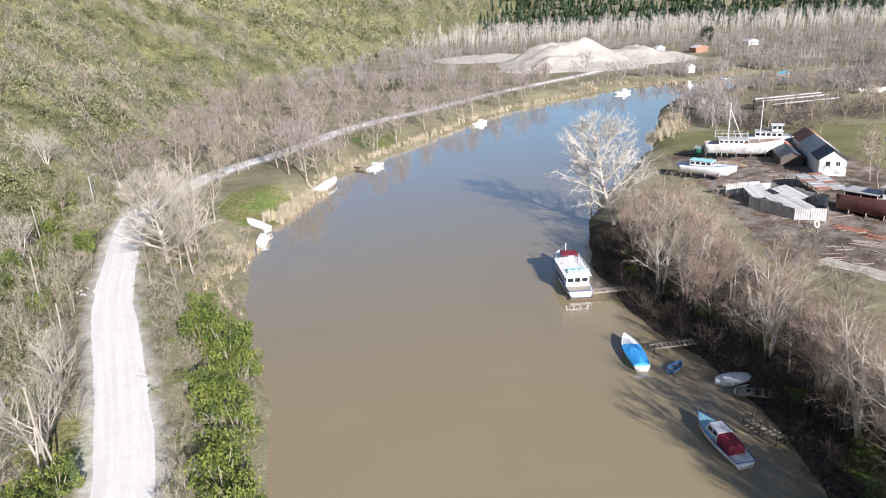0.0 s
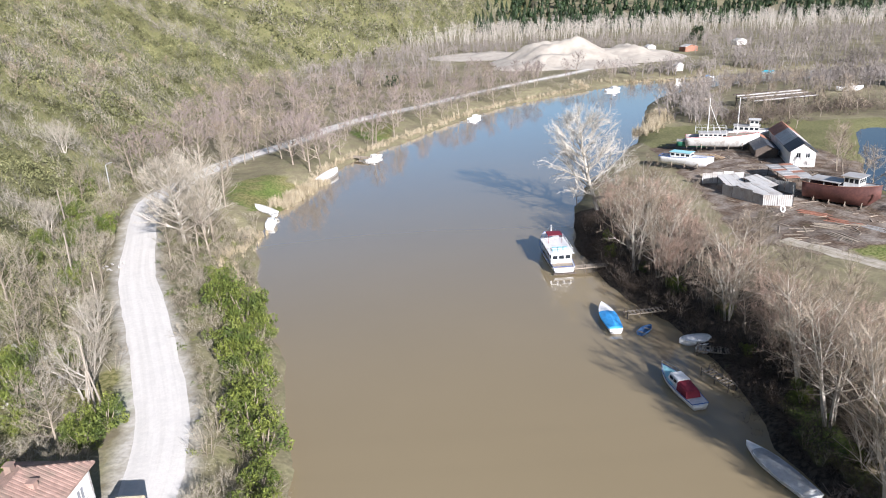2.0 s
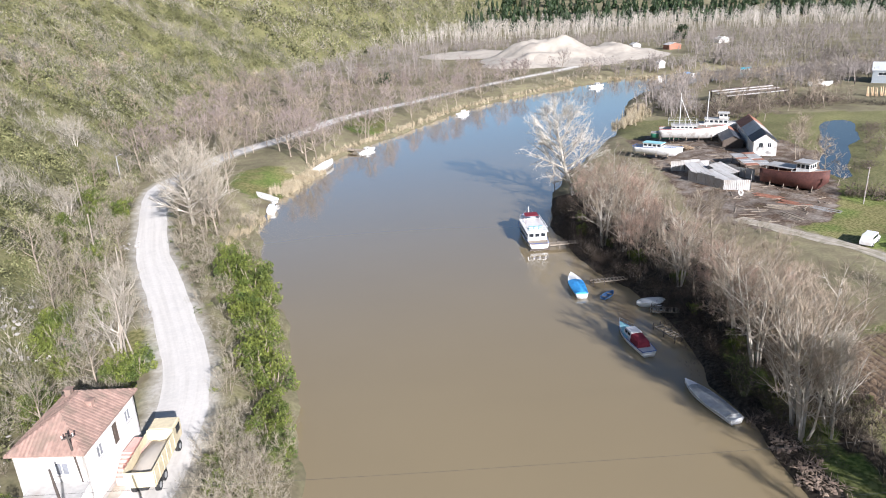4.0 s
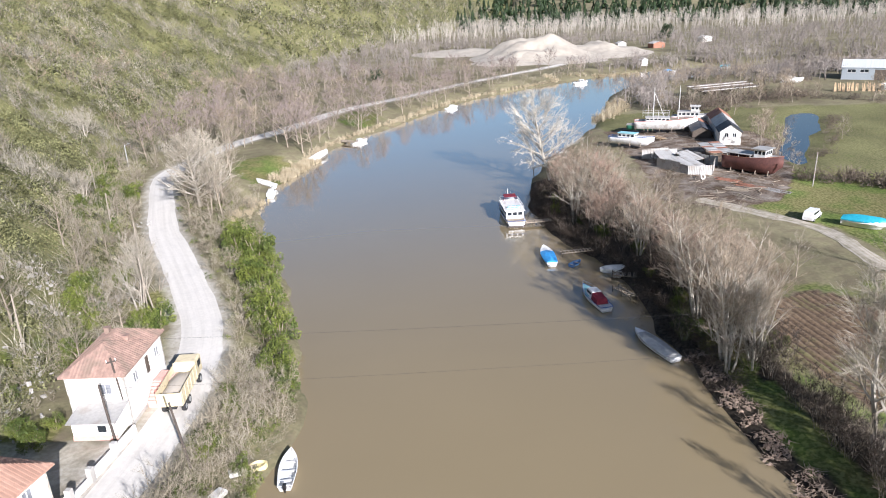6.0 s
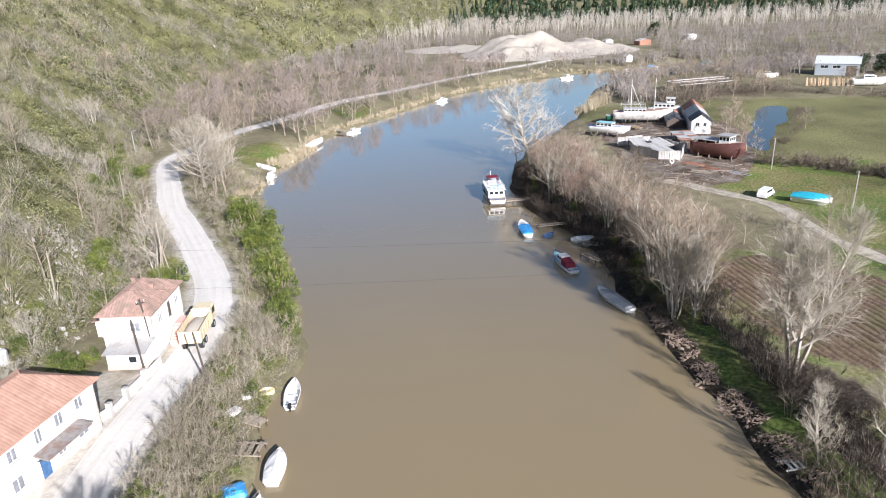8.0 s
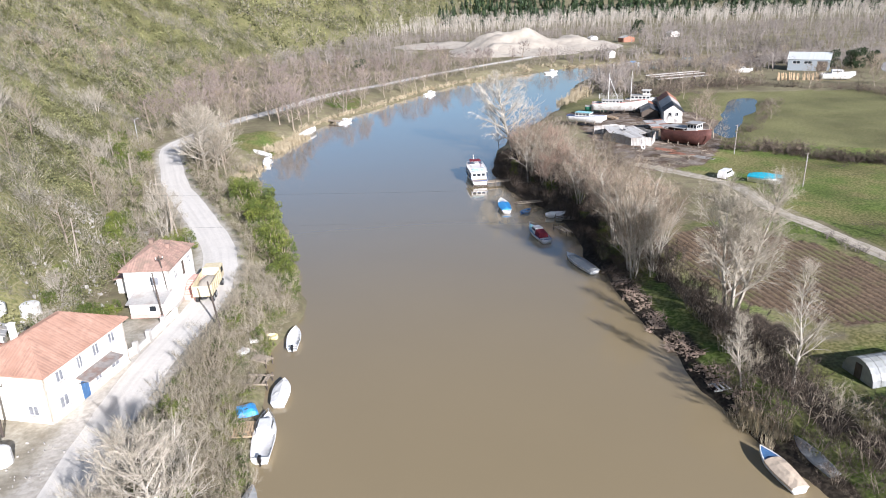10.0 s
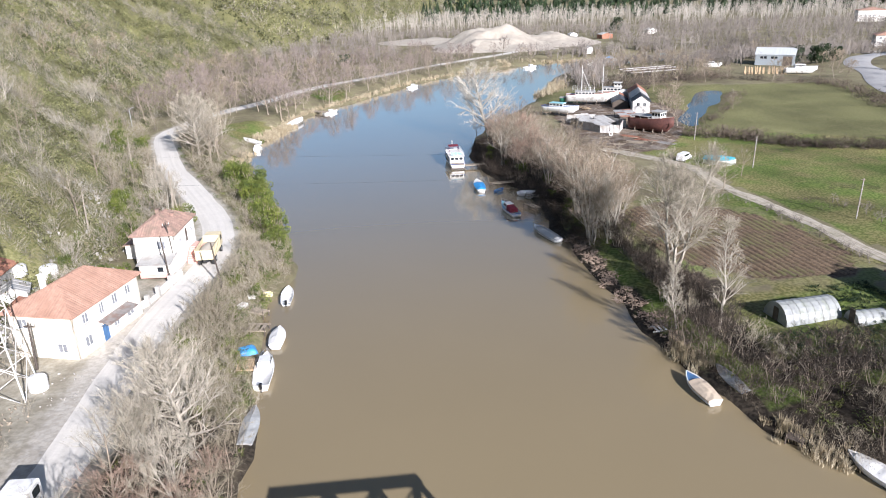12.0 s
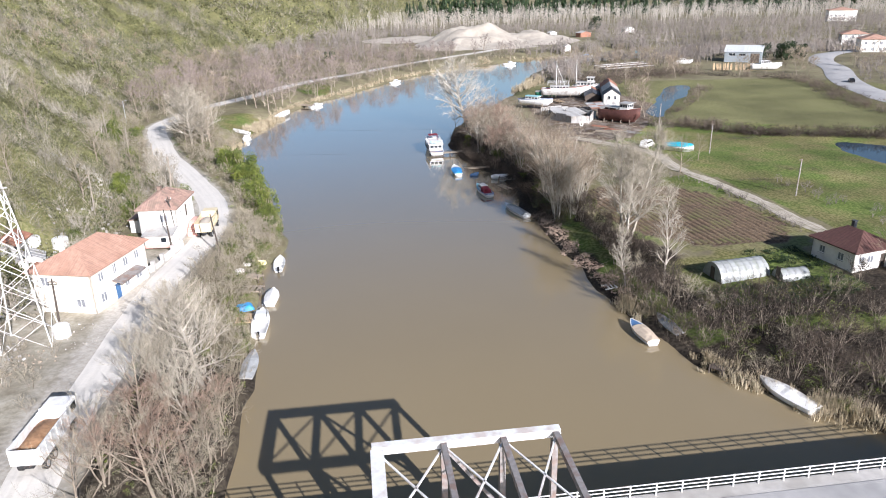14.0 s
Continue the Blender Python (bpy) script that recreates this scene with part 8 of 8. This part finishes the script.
# dead weeds in dark patches on the meadow
wx = np.concatenate([np.stack([x + gn.normal(size=60) * 2.6, y + gn.normal(size=60) * 1.1], 1) for x, y in ((97.3, 91.5), (110.6, 92.1), (97.4, 99.6), (81.8, 50.2), (79.0, 54.4), (92.4, 60.3), (104.4, 97.8))])
ws = gn.uniform(0.5, 1.1, len(wx))
tagged(new("dead_weeds", scatter_mesh("dead_weeds", [twig_clump(350 + k, 34, 0.02, 1.1, 0.6) for k in range(4)], np.stack([wx[:, 0], wx[:, 1], land(wx[:, 0], wx[:, 1]) - 0.05, gn.uniform(0, 6.28, len(wx)), ws, ws * 0.7], 1), M_TWIG_HEDGE)),
       "patches of dark dead weeds on the meadow", "weeds", kind="stuff")


# low growth on the left bank, and tufts in the meadow
ly = np.concatenate([gn.uniform(-32, 125, 1000), gn.uniform(0, 50, 700)])
lx = np.array([gn.uniform(min(shore_x(ROAD, y) + 3.4, shore_x(LEFT_SHORE, y) - 1.5), shore_x(LEFT_SHORE, y) + 0.1) for y in ly])
ls = gn.uniform(0.5, 1.35, len(ly))
low = np.stack([lx, ly, land(lx, ly) - 0.05, gn.uniform(0, 6.28, len(ly)), ls, ls * gn.uniform(0.8, 1.4, len(ly))], 1)
kind = waves(lx, ly, 9, 77) + gn.normal(size=len(ly)) * 0.5
tagged(new("bank_growth", scatter_mesh("bank_growth", [twig_clump(230 + k, 60, 0.011) for k in range(5)], low[kind < 0.35], M_TWIG_GREY)), "low grey brush and dead stems on the road bank", "brush", kind="stuff")
tagged(new("bank_weeds", scatter_mesh("bank_weeds", [leaf_clump(240 + k, 70, 0.1, tri=True) for k in range(4)], low[kind >= 0.35] * (1, 1, 1, 1, 0.85, 0.7), M_LEAF)), "yellow-green weeds and brambles on the road bank", "weeds", kind="stuff")
mx, my = gn.uniform(62, 175, 4200), gn.uniform(14, 150, 4200)
keep = (mx > np.interp(my, [p[1] for p in TRACK[::-1]], [p[0] for p in TRACK[::-1]]) + 2.5) & (waves(mx, my, 14, 78) + gn.normal(size=len(mx)) * 0.35 > 0.15) & ~((mx > 66) & (mx < 76) & (my > 7) & (my < 21))
keep &= ~poly_dist(mx, my, POND_A, True)[1] & ~poly_dist(mx, my, POND_B, True)[1]
mx, my = mx[keep], my[keep]
ms = gn.uniform(0.3, 0.9, len(mx))
tagged(new("meadow_tufts", scatter_mesh("meadow_tufts", [twig_clump(250 + k, 16, 0.03, 1.2, 0.6) for k in range(5)], np.stack([mx, my, land(mx, my) - 0.05, gn.uniform(0, 6.28, len(mx)), ms, ms * 0.6], 1), M_TUFT)), "rough straw-green grass tufts in the meadow", "grass", kind="stuff")


# the thicket by the bridge
ty = gn.uniform(-34, 4, 620)
tx = np.array([shore_x(RIGHT_SHORE, y) for y in ty]) + gn.uniform(0.6, 24, len(ty))
clear = ~((tx > 62) & (ty > 1)) & ~((tx > 43) & (ty > 1.5))
tx, ty = tx[clear], ty[clear]
tz = gn.uniform(0.7, 1.7, len(tx))
thick = np.stack([tx, ty, land(tx, ty) - 0.05, gn.uniform(0, 6.28, len(tx)), tz, tz * gn.uniform(0.8, 1.3, len(tx))], 1)
kind = waves(tx, ty, 12, 79) + gn.normal(size=len(tx)) * 0.4
tagged(new("thicket_brush", scatter_mesh("thicket_brush", [twig_clump(260 + k, 60, 0.012) for k in range(5)], thick[kind < 0.25], M_TWIG_OLIVE)), "tangled olive-brown brush by the bridge", "brush", kind="stuff")
tagged(new("thicket_weeds", scatter_mesh("thicket_weeds", [leaf_clump(270 + k, 60, 0.1, tri=True) for k in range(4)], thick[kind >= 0.25] * (1, 1, 1, 1, 0.8, 0.5), M_LEAF)), "green weeds between the bushes by the bridge", "weeds", kind="stuff")


# reeds along the shores
def reed_tuft(seed, n=26):
    r = np.random.RandomState(seed)
    a, d = r.uniform(0, 6.28, n), r.uniform(0, 0.5, n)
    base = np.stack([np.cos(a) * d, np.sin(a) * d, np.zeros(n)], 1)
    tip = base * 1.5 + np.stack([r.normal(size=n) * 0.15, r.normal(size=n) * 0.15, r.uniform(0.6, 1.1, n)], 1)
    sd = np.stack([-np.sin(a), np.cos(a), 0 * a], 1) * 0.03
    return np.stack([base - sd, base + sd, tip], 1).reshape(-1, 3), np.arange(n * 3).reshape(-1, 3)


def reed_belt(pts, n, wide, h, seed):
    b = belt(pts, n, wide, 0.9, 1.3, seed)
    b[:, 2] = np.maximum(b[:, 2], -0.1)
    b[:, 5] = h * np.random.RandomState(seed).uniform(0.7, 1.2, n)
    return b


LSH = [p for p in LEFT_SHORE if 140 < p[1] < 330]
reeds = np.concatenate([reed_belt([(p[0] - 1.2, p[1] + 0.9) for p in LSH], 900, 0.8, 1.8, 21), reed_belt([(-30.5, 146), (-27, 160), (-25, 166)], 160, 0.9, 1.6, 22), reed_belt([(66, 204), (74, 216), (80, 232)], 240, 2.0, 2.6, 23),
                        reed_belt([(34.5, 9), (35.4, 4)], 70, 0.7, 1.2, 24), reed_belt([(44.5, -17), (52, -25)], 130, 0.9, 1.3, 25), reed_belt([(38, -8), (41, -13)], 70, 0.8, 1.0, 26), reed_belt([(-33, 128), (-34.5, 112), (-30, 100)], 140, 1.2, 1.2, 27)])
tagged(new("reeds", scatter_mesh("reeds", [reed_tuft(180 + k) for k in range(6)], reeds, M_REED)), "dry straw-coloured reeds along the water", "reeds", kind="stuff")

# the first of each kind was only a pattern
for ob in MASTERS:
    for c in list(ob.children):
        bpy.data.objects.remove(c)
    bpy.data.objects.remove(ob)
